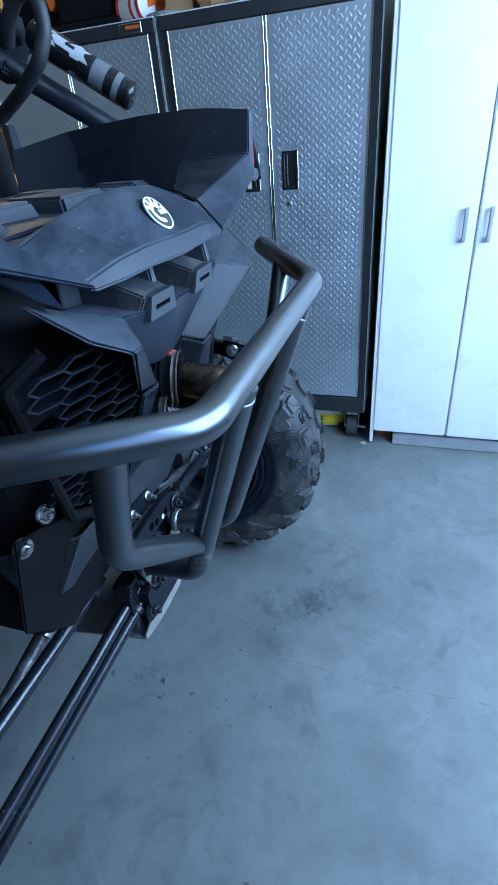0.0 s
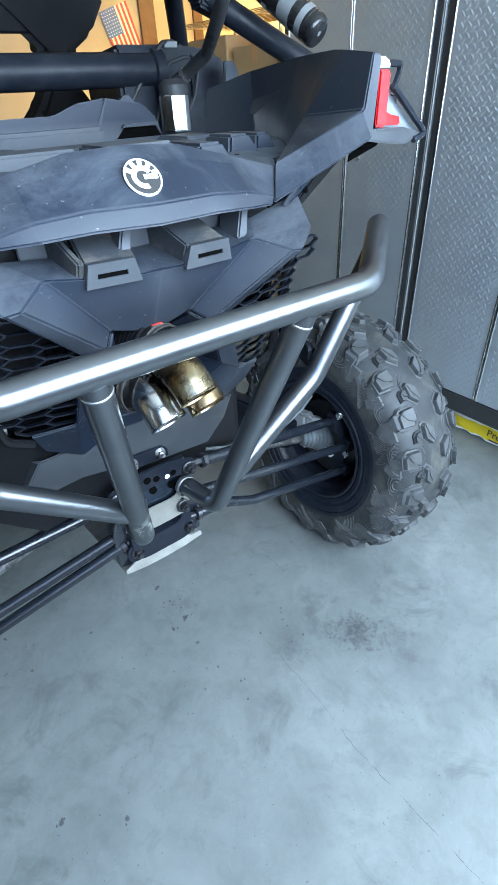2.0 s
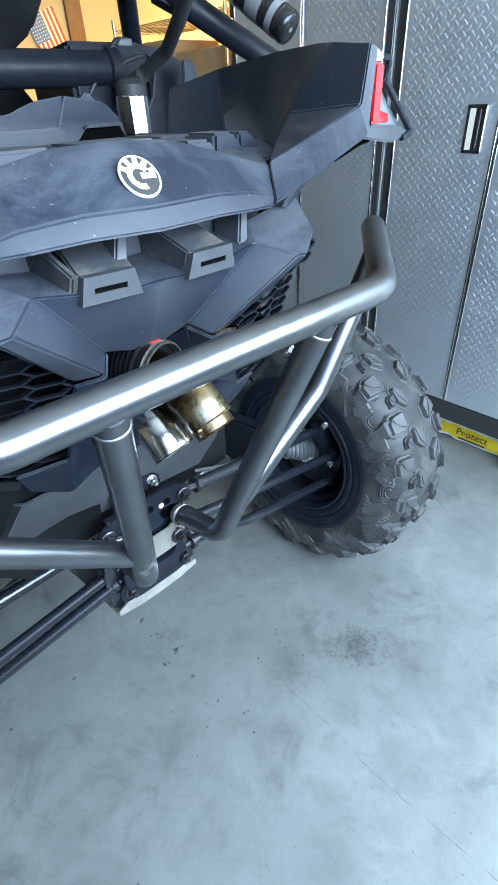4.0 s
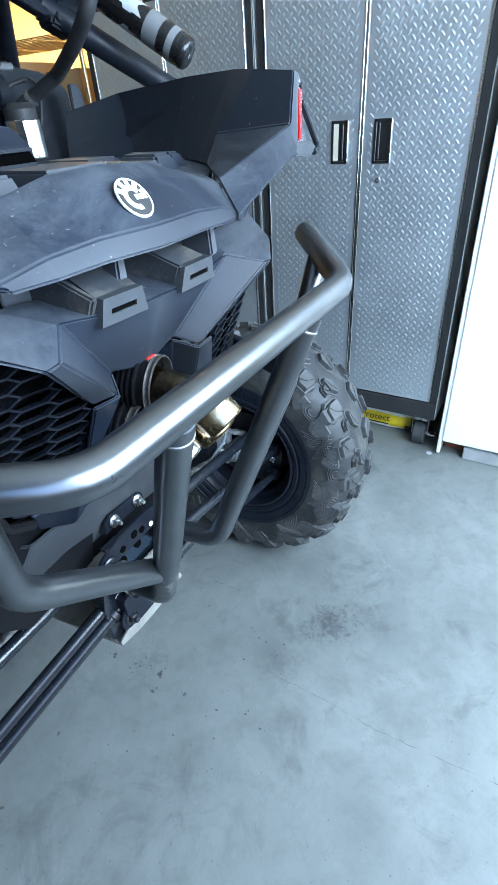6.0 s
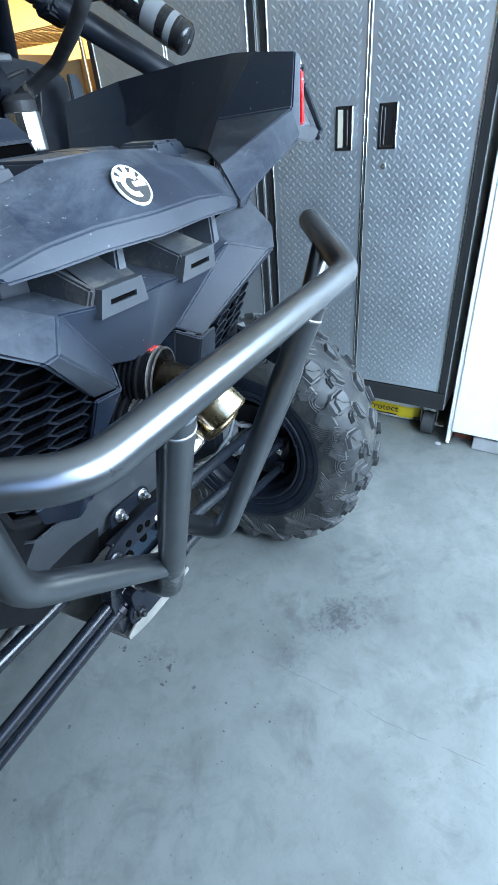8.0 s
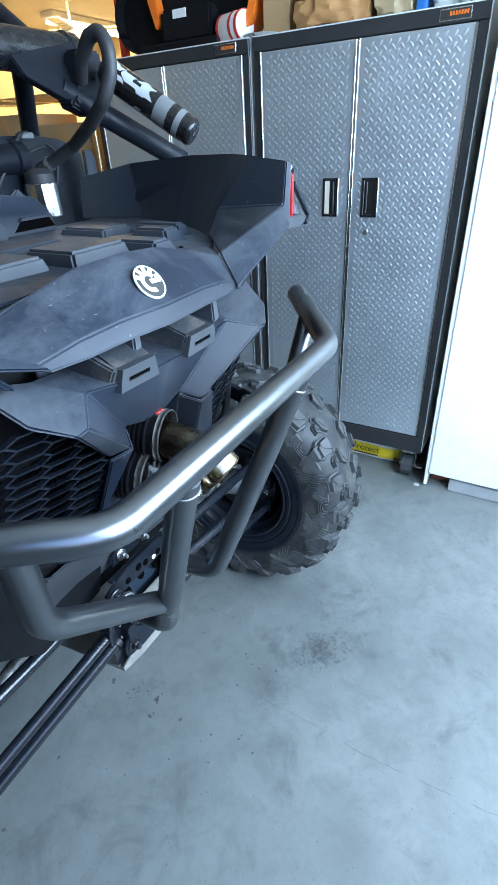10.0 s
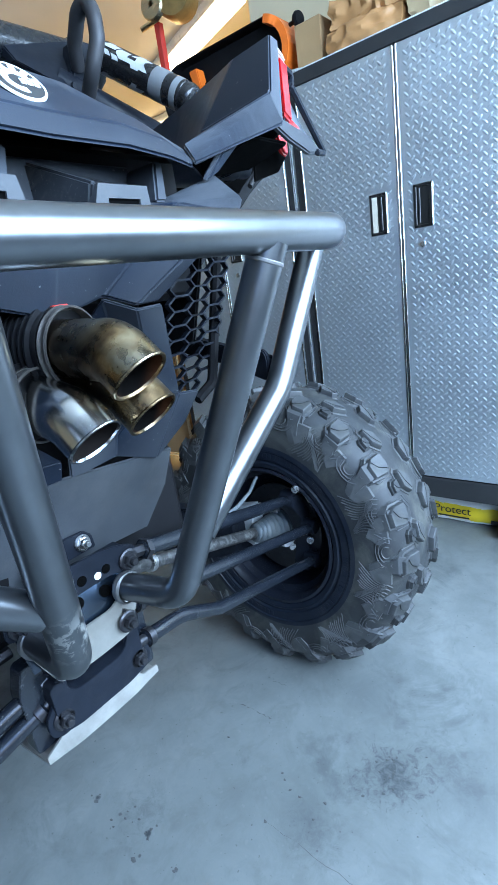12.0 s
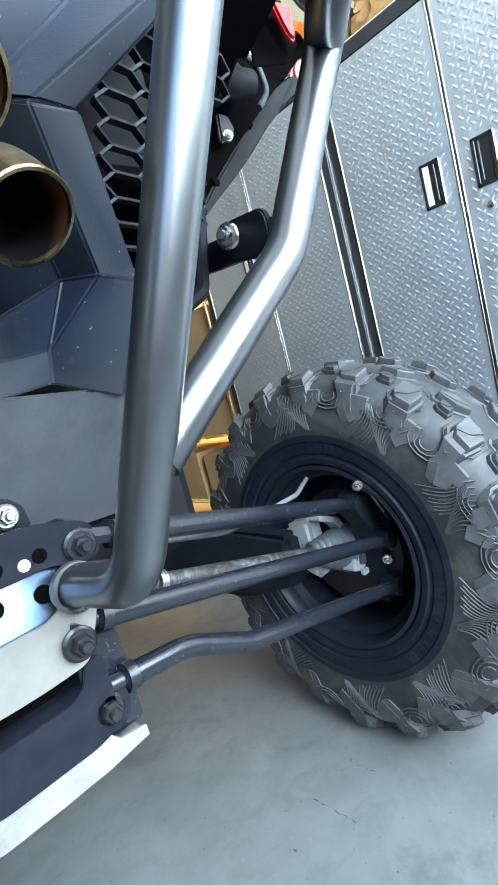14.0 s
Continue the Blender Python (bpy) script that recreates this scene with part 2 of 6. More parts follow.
DARKBOLT = worn("dark_oxide_bolt", (0.05, 0.05, 0.055), 0.35, 0.8, scale=60)
RIM = worn("black_painted_rim", (0.008, 0.010, 0.016), 0.4, scale=15, vary=0.3, gloss=0.06, speck=(0.22, 0.22, 0.21), Specular_IOR_Level=0.25)
# blue of the reflected sky is put into this zinc's base colour
PLATE = worn("sky_tinted_zinc_plate", (0.10, 0.14, 0.20), 0.24, 1.0, scale=12, vary=0.05, bump=0.0, gloss=0.03)
SKID = worn("scuffed_aluminium_skid", (0.28, 0.272, 0.248), 0.5, 0.4, scale=18, vary=0.3, dust=(0.13, 0.125, 0.11), dust_amount=0.45)
# blue in both tread silvers stands in for sky reflected on the doors
TREAD = worn("silver_tread_plate", (0.64, 0.695, 0.75), 0.38, 0.83, scale=4, vary=0.06, grain=260, bump=0.06)
LUG = worn("raised_tread_lug", (0.64, 0.695, 0.75), 0.40, 0.83, scale=10, vary=0.06)
CABINET = worn("hammered_dark_grey_steel", (0.035, 0.036, 0.038), 0.4, 0.3, scale=10, vary=0.15, grain=240, bump=0.3)
TRIM = brushed("bright_door_edge", (0.75, 0.75, 0.74), 0.22)
# beige that stands in for warm light reflected by the steel pull
CUP = worn("painted_warm_reflection", (0.62, 0.57, 0.47), 0.4, 0.3, scale=12, vary=0.1)
SIDE = worn("grey_cabinet_side", (0.70, 0.71, 0.72), 0.4, 0.1, scale=6, vary=0.08)
WHITE = worn("white_enamel", (0.87, 0.87, 0.86), 0.3, scale=3, vary=0.03, bump=0.03)
HANDLE = worn("black_handle_recess", (0.012, 0.012, 0.012), 0.35)
RED = Nodes("red_lamp_lens", (0.62, 0.022, 0.024), 0.22, 0.0, Coat_Weight=0.4).mat
CLEAR = Nodes("smoked_lamp_lens", (0.15, 0.17, 0.19), 0.12, 0.0, Coat_Weight=0.5).mat
CLOUDY = Nodes("milky_lamp_plastic", (0.55, 0.54, 0.53), 0.2, 0.0, Coat_Weight=0.4).mat
PALE = worn("pale_grey_plastic", (0.36, 0.37, 0.38), 0.5)
BOOT = worn("grey_rubber_boot", (0.085, 0.10, 0.11), 0.55, scale=25, vary=0.25, dust=(0.22, 0.22, 0.21))
SHAFT = worn("speckled_axle_steel", (0.066, 0.066, 0.066), 0.45, 0.5, scale=60, vary=0.6, grain=300, bump=0.4, dust=(0.4, 0.4, 0.39), dust_amount=0.8)
SHOCK = worn("black_anodised_canister", (0.012, 0.012, 0.013), 0.25, 0.2, scale=20)
GREYINK = worn("grey_print", (0.13, 0.135, 0.14), 0.4)
GUSSET = worn("grey_bare_steel", (0.195, 0.19, 0.17), 0.55, 0.25, scale=25, vary=0.15)
CARD = worn("brown_cardboard", (0.36, 0.23, 0.11), 0.8, scale=6, vary=0.1, grain=120)
KRAFT = worn("crumpled_kraft_paper", (0.42, 0.22, 0.085), 0.45, scale=12, vary=0.15, grain=90, bump=0.3)
WOOD = worn("varnished_brown_wood", (0.17, 0.085, 0.035), 0.45, scale=8, vary=0.3)
ORANGE = worn("orange_enamel", (0.75, 0.16, 0.015), 0.35, scale=8, vary=0.1)
REDPAINT = worn("red_enamel", (0.55, 0.04, 0.03), 0.4, scale=10, vary=0.12)
BLUE = worn("blue_plastic", (0.03, 0.16, 0.5), 0.4, scale=10)
YELLOW = worn("yellow_plastic_bag", (0.78, 0.58, 0.02), 0.35, scale=10, vary=0.06)
PAPERWHITE = worn("white_plastic_film", (0.75, 0.75, 0.73), 0.4, scale=10, vary=0.06)
BRONZE = worn("old_bronze_paint", (0.26, 0.17, 0.06), 0.4, 0.6, scale=20, vary=0.3)
BRASS = brushed("brassy_wire", (0.65, 0.55, 0.36), 0.3)
SILVER = worn("matt_silver_print", (0.78, 0.79, 0.80), 0.45, 0.15)
CRACK = worn("dirty_crack", (0.07, 0.072, 0.07), 0.8)
CLAMP = worn("rusty_grey_clamp", (0.075, 0.068, 0.062), 0.5, 0.5, scale=60, vary=0.5)
INK = worn("black_ink", (0.02, 0.02, 0.02), 0.6)


def heat_steel():
    n = Nodes("heat_tinted_steel", (0.45, 0.33, 0.16), 0.2, 1.0)
    tint = n.ramp(n.noise(16, 5, 0.6, warp=0.6), (0.3, (0.09, 0.055, 0.03)), (0.45, (0.27, 0.19, 0.10)), (0.58, (0.40, 0.33, 0.21)), (0.72, (0.24, 0.21, 0.19)))
    split = n.node("ShaderNodeSeparateXYZ")
    n.join(n.place(), split.inputs[0])
    lift = n.node("ShaderNodeMath")
    lift.inputs[1].default_value = 0.15
    n.join(split.outputs["Y"], lift.inputs[0])
    n.colour(n.mix(n.ramp(lift.outputs[0], (0.055, 0.0), (0.10, 0.6), (0.145, 0.93)), tint, (0.045, 0.026, 0.016)))
    n.rough(n.ramp(n.noise(40, 4), (0.3, 0.20), (0.7, 0.40)))
    return n.mat


HEAT = heat_steel()


def bore_rust(lip):
    """Orange-brown at the mouth of the pipe, black further in."""
    n = Nodes("rusty_pipe_bore", (0.05, 0.02, 0.009), 0.95, Specular_IOR_Level=0.05)
    split = n.node("ShaderNodeSeparateXYZ")
    n.join(n.place(), split.inputs[0])
    lift = n.node("ShaderNodeMath")
    lift.inputs[1].default_value = 0.15
    n.join(split.outputs["Y"], lift.inputs[0])
    out = n.mix(n.noise(30, 5, 0.6), (0.035, 0.013, 0.006), (0.12, 0.045, 0.016))
    n.colour(n.mix(n.ramp(lift.outputs[0], (0.15 + lip - 0.005, 0.0), (0.15 + lip + 0.022, 1.0)), out, (0.002, 0.0017, 0.0015)))
    return n.mat


SOOT = worn("sooty_pipe_bore", (0.010, 0.008, 0.007), 0.95, scale=25, vary=0.4, Specular_IOR_Level=0.05)
DIM_GROUND = worn("unseen_dark_ground", (0.06, 0.06, 0.062), 0.9, scale=3, vary=0.15, grain=200, bump=0.5)
TAN = worn("pale_tan_film", (0.42, 0.32, 0.19), 0.35, scale=10, vary=0.1)
FOOT = worn("reddish_brown_wood", (0.20, 0.055, 0.03), 0.6, scale=12, vary=0.3)
SHEER = Nodes("clear_crinkled_film", (0.6, 0.62, 0.62), 0.12, 0.0, Transmission_Weight=0.35).mat


# ---- mesh helpers ----
def link(name, bm, mat, smooth=35.0):
    bmesh.ops.recalc_face_normals(bm, faces=bm.faces[:])
    me = bpy.data.meshes.new(name)
    bm.to_mesh(me)
    bm.free()
    for m in mat if isinstance(mat, (list, tuple)) else (mat,):
        me.materials.append(m)
    me.shade_smooth()
    me.set_sharp_from_angle(angle=radians(smooth))
    return new(name, me)


def thing(name, label, category, at=(0, 0, 0), group="", kind=""):
    ob = new(name)
    ob.empty_display_size = 0.1
    ob.location = at
    tagged(ob, label, category, group, kind)
    return ob


def part(name, bm, mat, parent, label="", smooth=35.0):
    """One mesh, modelled in world places, under a thing or a part."""
    ob = link(name, bm, mat, smooth)
    bpy.context.view_layer.update()
    ob.parent = parent
    ob.matrix_parent_inverse = parent.matrix_world.inverted()
    return tagged(ob, label)


def single(name, bm, mat, label, category, kind="", group="", smooth=35.0):
    return tagged(link(name, bm, mat, smooth), label, category, group, kind)


def box(bm, lo, hi, bevel=0.0, m=None, seg=1, index=0):
    made = bmesh.ops.create_cube(bm, size=1)["verts"]
    for v in made:
        v.co = Vector([a + (c + 0.5) * (b - a) for a, b, c in zip(lo, hi, v.co)])
    edges = list({e for v in made for e in v.link_edges})
    if bevel:
        made = bmesh.ops.bevel(bm, geom=edges, offset=bevel, segments=seg, affect="EDGES", clamp_overlap=True)
        made = list({v for f in made["faces"] for v in f.verts} | {v for v in made["verts"]})
    faces = {f for v in made for f in v.link_faces}
    for f in faces:
        f.material_index = index
    if m is not None:
        for v in {v for f in faces for v in f.verts}:
            v.co = m @ v.co
    return bm


def frame_along(a, b):
    d = (Vector(b) - Vector(a)).normalized()
    up = Vector((0, 0, 1)) if abs(d.z) < 0.95 else Vector((1, 0, 0))
    x = d.cross(up).normalized()
    return d, x, d.cross(x).normalized()


def rounded(points, fillet, steps=6):
    """A line through points, its corners rounded."""
    pts = [Vector(p) for p in points]
    if len(pts) < 3 or not fillet:
        return pts
    out = [pts[0]]
    for a, b, c in zip(pts, pts[1:], pts[2:]):
        u, v = (a - b), (c - b)
        turn = math.pi - u.angle(v)
        reach = min(fillet * math.tan(turn / 2), 0.48 * u.length, 0.48 * v.length)
        p, q = b + u.normalized() * reach, b + v.normalized() * reach
        for k in range(steps + 1):
            s = k / steps
            out.append((1 - s) ** 2 * p + 2 * s * (1 - s) * b + s * s * q)
    out.append(pts[-1])
    return out


def sweep(bm, points, r, seg=16, fillet=0.0, closed=False, dome=0.0, index=0, steps=6):
    """A round bar along a line; r is one radius or one for each point."""
    pts = rounded(points, fillet, steps)
    rad = r if isinstance(r, (list, tuple)) else [r] * len(pts)
    d, x, y = frame_along(pts[0], pts[1])
    rings = []
    for i, p in enumerate(pts):
        a, b = pts[max(0, i - 1)], pts[min(len(pts) - 1, i + 1)]
        if closed:
            a, b = pts[i - 1], pts[(i + 1) % len(pts)]
        t = (b - a).normalized()
        x = (x - t * x.dot(t)).normalized()
        y = t.cross(x)
        rings.append([bm.verts.new(p + (x * math.cos(w) + y * math.sin(w)) * rad[i]) for w in (2 * math.pi * k / seg for k in range(seg))])
    loops = list(zip(rings, rings[1:])) + ([(rings[-1], rings[0])] if closed else [])
    for a, b in loops:
        for k in range(seg):
            bm.faces.new((a[k], a[(k + 1) % seg], b[(k + 1) % seg], b[k])).material_index = index
    if not closed:
        for ring, p, q in ((rings[0], pts[0], pts[1]), (rings[-1], pts[-1], pts[-2])):
            if dome:
                out = (p - q).normalized()
                inner = [bm.verts.new(p + (v.co - p) * 0.7 + out * dome) for v in ring]
                for k in range(seg):
                    bm.faces.new((ring[k], ring[(k + 1) % seg], inner[(k + 1) % seg], inner[k])).material_index = index
                bm.faces.new(inner).material_index = index
            else:
                bm.faces.new(ring).material_index = index
    return bm


def lathe(bm, profile, m, seg=32, index=0, close=True):
    """Turns (radius, height) pairs round the z axis of m."""
    rings = []
    for r, h in profile:
        if r < 1e-5:
            rings.append([bm.verts.new(m @ Vector((0, 0, h)))])
        else:
            rings.append([bm.verts.new(m @ Vector((r * math.cos(w), r * math.sin(w), h))) for w in (2 * math.pi * k / seg for k in range(seg))])
    for a, b in zip(rings, rings[1:]):
        if len(a) == 1 and len(b) == 1:
            continue
        for k in range(seg):
            j = (k + 1) % seg
            if len(a) == 1 and len(b) > 1:
                f = bm.faces.new((a[0], b[j], b[k]))
            elif len(b) == 1 and len(a) > 1:
                f = bm.faces.new((a[k], a[j], b[0]))
            else:
                f = bm.faces.new((a[k], a[j], b[j], b[k]))
            f.material_index = index
    return bm


def along(a, b):
    """The pose at a whose z axis points to b."""
    return Matrix.Translation(a) @ (Vector(b) - Vector(a)).to_track_quat("Z", "Y").to_matrix().to_4x4()


def slab(bm, outline, depth, bevel=0.0, index=0):
    """A flat plate: its outline, and how far it reaches back from it."""
    back = Vector(depth)
    a = [bm.verts.new(Vector(p)) for p in outline]
    b = [bm.verts.new(Vector(p) + back) for p in outline]
    n = len(a)
    faces = [bm.faces.new(a), bm.faces.new(b[::-1])]
    faces += [bm.faces.new((a[k], b[k], b[(k + 1) % n], a[(k + 1) % n])) for k in range(n)]
    for f in faces:
        f.material_index = index
    if bevel:
        bmesh.ops.recalc_face_normals(bm, faces=faces)
        bmesh.ops.bevel(bm, geom=list({e for f in faces for e in f.edges}), offset=bevel, segments=2, affect="EDGES", clamp_overlap=True)
    return bm


LEAN = 0.02


def arc_plate(points, r, steps=5):
    """An outline with its corners rounded to the radius r, kept in its plane."""
    out = []
    n = len(points)
    for k in range(n):
        a, b, c = Vector(points[k - 1]), Vector(points[k]), Vector(points[(k + 1) % n])
        u, v = (a - b), (c - b)
        reach = min(r, 0.45 * u.length, 0.45 * v.length)
        p, q = b + u.normalized() * reach, b + v.normalized() * reach
        for i in range(steps + 1):
            t = i / steps
            out.append((1 - t) ** 2 * p + 2 * t * (1 - t) * b + t * t * q)
    return out


def other(p):
    """The place on the other side of the leaning vehicle's middle plane."""
    n = Vector((1, 0, -LEAN)).normalized()
    p = Vector(p)
    return p - 2 * (p - Vector((0, 0, 1.22))).dot(n) * n


def shell(verts, faces, thick=0.004, bevel=0.003, mirror=False):
    """A moulded panel of flat facets with thickness and softened edges."""
    bm = bmesh.new()
    verts = [(LEAN * (z - 1.22) if mirror and x == 0 else x, y, z) for x, y, z in verts]
    for sign in (1, -1) if mirror else (1,):
        vs = [bm.verts.new(p if sign > 0 else other(p)) for p in verts]
        for f in faces:
            bm.faces.new([vs[i] for i in (f if sign > 0 else f[::-1])])
    if mirror:
        bmesh.ops.remove_doubles(bm, verts=bm.verts[:], dist=0.0006)
    bmesh.ops.recalc_face_normals(bm, faces=bm.faces[:])
    bmesh.ops.solidify(bm, geom=bm.faces[:], thickness=thick)
    if bevel:
        sharp = [e for e in bm.edges if len(e.link_faces) == 2 and e.calc_face_angle(0) > 0.12]
        bmesh.ops.bevel(bm, geom=sharp, offset=bevel, segments=2, affect="EDGES", clamp_overlap=True)
    return bm


def half(side, name, bm, mat, parent, label="", smooth=35.0):
    """A part modelled on the right; for the left it is carried across the middle plane."""
    if side < 0:
        for v in bm.verts:
            v.co = other(v.co)
    return part(name, bm, mat, parent, label, smooth)


def bolt(name, at, out, parent, r=0.011, mat=None, washer=True):
    """A flanged hex bolt whose head looks along out."""
    bm = bmesh.new()
    m = along(at, Vector(at) + Vector(out))
    if washer:
        lathe(bm, [(0, 0), (r * 1.55, 0), (r * 1.55, 0.002), (r * 1.3, 0.004), (0, 0.004)], m, 20)
    lathe(bm, [(r, 0.003), (r, 0.010), (r * 0.85, 0.0125), (0, 0.0125)], m, 6)
    lathe(bm, [(r * 0.55, 0.012), (r * 0.55, 0.018), (r * 0.45, 0.020), (0, 0.020)], m, 14)
    return part(name, bm, mat or DARKBOLT, parent, smooth=25)


# ---- the garage ----
bm = bmesh.new()
box(bm, (LEFT_X - 0.2, DOOR_Y - 0.25, -0.3), (BAY_X + 0.2, BACK_Y + 0.2, 0.0))
single("floor", bm, CONCRETE, "smooth grey sealed concrete floor with stains and hairline cracks", "floor", "structure")


# unseen ground, added dark to keep outdoor reflections dim
bm = bmesh.new()
box(bm, (-60, -80, -0.3), (60, DOOR_Y - 0.25, -0.012))
box(bm, (-60, DOOR_Y - 0.25, -0.3), (LEFT_X - 0.2, 40, -0.012))
box(bm, (BAY_X + 0.2, DOOR_Y - 0.25, -0.3), (60, 40, -0.012))
single("ground", bm, DIM_GROUND, "unseen dark ground outside the garage", "ground", "structure")


def wall(name, lo, hi, mat=PLASTER, label="beige painted plaster garage wall"):
    bm = bmesh.new()
    box(bm, lo, hi)
    return single(name, bm, mat, label, "wall", "structure")


wall("wall_right", (RIGHT_X, DOOR_Y - 0.2, 0.0), (RIGHT_X + 0.14, 1.15, CEIL))
wall("wall_bay_side", (RIGHT_X + 0.14, 1.01, 0.0), (BAY_X, 1.15, CEIL))
wall("wall_bay_end", (BAY_X, 1.15, 0.0), (BAY_X + 0.14, BACK_Y, CEIL))
wall("wall_back", (LEFT_X, BACK_Y, 0.0), (BAY_X + 0.14, BACK_Y + 0.14, CEIL))
wall("wall_left", (LEFT_X - 0.14, DOOR_Y - 0.2, 0.0), (LEFT_X, BACK_Y + 0.14, CEIL))
wall("wall_front_left", (LEFT_X, DOOR_Y - 0.2, 0.0), (-2.35, DOOR_Y, 2.5))
wall("wall_front_right", (1.8, DOOR_Y - 0.2, 0.0), (RIGHT_X, DOOR_Y, 2.5))
wall("wall_over_door", (LEFT_X, DOOR_Y - 0.2, 2.5), (RIGHT_X, DOOR_Y, CEIL))
bm = bmesh.new()
box(bm, (LEFT_X - 0.14, DOOR_Y - 0.2, CEIL), (BAY_X + 0.14, BACK_Y + 0.14, CEIL + 0.15))
single("ceiling", bm, CEILING, "off-white painted garage ceiling", "ceiling", "structure")


# ---- cabinets along the wall ----
FRONT = 1.564


def lug_field(x, y0, y1, z0, z1, hy, across=0.0310, up=0.0300):
    """Raised bars of tread plate on a door: rows leaning one way, and between them rows leaning the other."""
    half, high = 0.0120, 0.0019
    rows, cols = int((z1 - z0) / up * 2), int((y1 - y0) / across)
    verts, faces = [], []
    oz, oy = (z1 - z0 - (rows - 1) * up / 2) / 2, (y1 - y0 - (cols - 0.5) * across) / 2
    for i in range(rows):
        w = radians(48 if i % 2 else -48)
        c, s = math.cos(w), math.sin(w)
        wide = 0.0042
        for j in range(cols):
            cy, cz = y0 + oy + (j + (0.5 if i % 2 else 0.0)) * across, z0 + oz + i * up / 2
            if abs(cy - hy) < 0.042 and abs(cz - 1.282) < 0.082:
                continue
            n = len(verts)
            for u, v, h in ((-half, 0, 0), (-half * 0.5, -wide, 0), (half * 0.5, -wide, 0), (half, 0, 0), (half * 0.5, wide, 0), (-half * 0.5, wide, 0), (-half * 0.55, 0, high), (half * 0.55, 0, high)):
                verts.append((x - h, cy + u * c - v * s, cz + u * s + v * c))
            faces += [(n, n + 1, n + 6), (n + 1, n + 2, n + 7, n + 6), (n + 2, n + 3, n + 7), (n + 3, n + 4, n + 7), (n + 4, n + 5, n + 6, n + 7), (n + 5, n, n + 6)]
    return verts, faces


def handle(parent, y, z, bright, tall=0.143, wide=0.066):
    """A recessed pull: a black frame, a dark hollow and a folded lip; bright adds a face with its reflection painted
    in.
    """
    bm = bmesh.new()
    x = FRONT - 0.003
    for lo, hi in (((y - wide / 2, z - tall / 2), (y - wide / 2 + 0.011, z + tall / 2)), ((y + wide / 2 - 0.011, z - tall / 2), (y + wide / 2, z + tall / 2)),
                   ((y - wide / 2, z - tall / 2), (y + wide / 2, z - tall / 2 + 0.010)), ((y - wide / 2, z + tall / 2 - 0.010), (y + wide / 2, z + tall / 2))):
        box(bm, (x - 0.003, *lo), (x + 0.005, *hi), 0.0015)
    box(bm, (x + 0.001, y - wide / 2 + 0.008, z - tall / 2 + 0.008), (x + 0.005, y + wide / 2 - 0.008, z + tall / 2 - 0.008))
    h = part("handle", bm, HANDLE, parent, "black recessed pull handle")
    z0, z1 = z - tall / 2 + 0.011, z + tall / 2 - 0.011
    # this face carries the pull's warm reflection as its colour
    if bright:
        bm = bmesh.new()
        slab(bm, [(x - 0.0022, y + wide / 2 - 0.010, z0), (x + 0.0006, y + 0.004, z0), (x + 0.0006, y + 0.004, z1), (x - 0.0022, y + wide / 2 - 0.010, z1)], (0.003, 0, 0))
        part("cup_face", bm, CUP, parent, "pale face inside the pull, warm reflection painted in")
    bm = bmesh.new()
    lip = y - 0.013 if bright else y + 0.012
    box(bm, (x - 0.0025, lip - 0.003, z0 + 0.004), (x + 0.002, lip + 0.004, z1 - 0.002), 0.0015)
    part("lip", bm, CABINET, parent, "folded dark lip")
    bm = bmesh.new()
    box(bm, (x - 0.0035, y - wide / 2 - 0.002, z - tall / 2 + 0.002), (x - 0.0005, y - wide / 2 + 0.003, z + tall / 2 - 0.002), 0.001)
    part("bright_edge", bm, TRIM, parent, "bright metal edge")
    return h


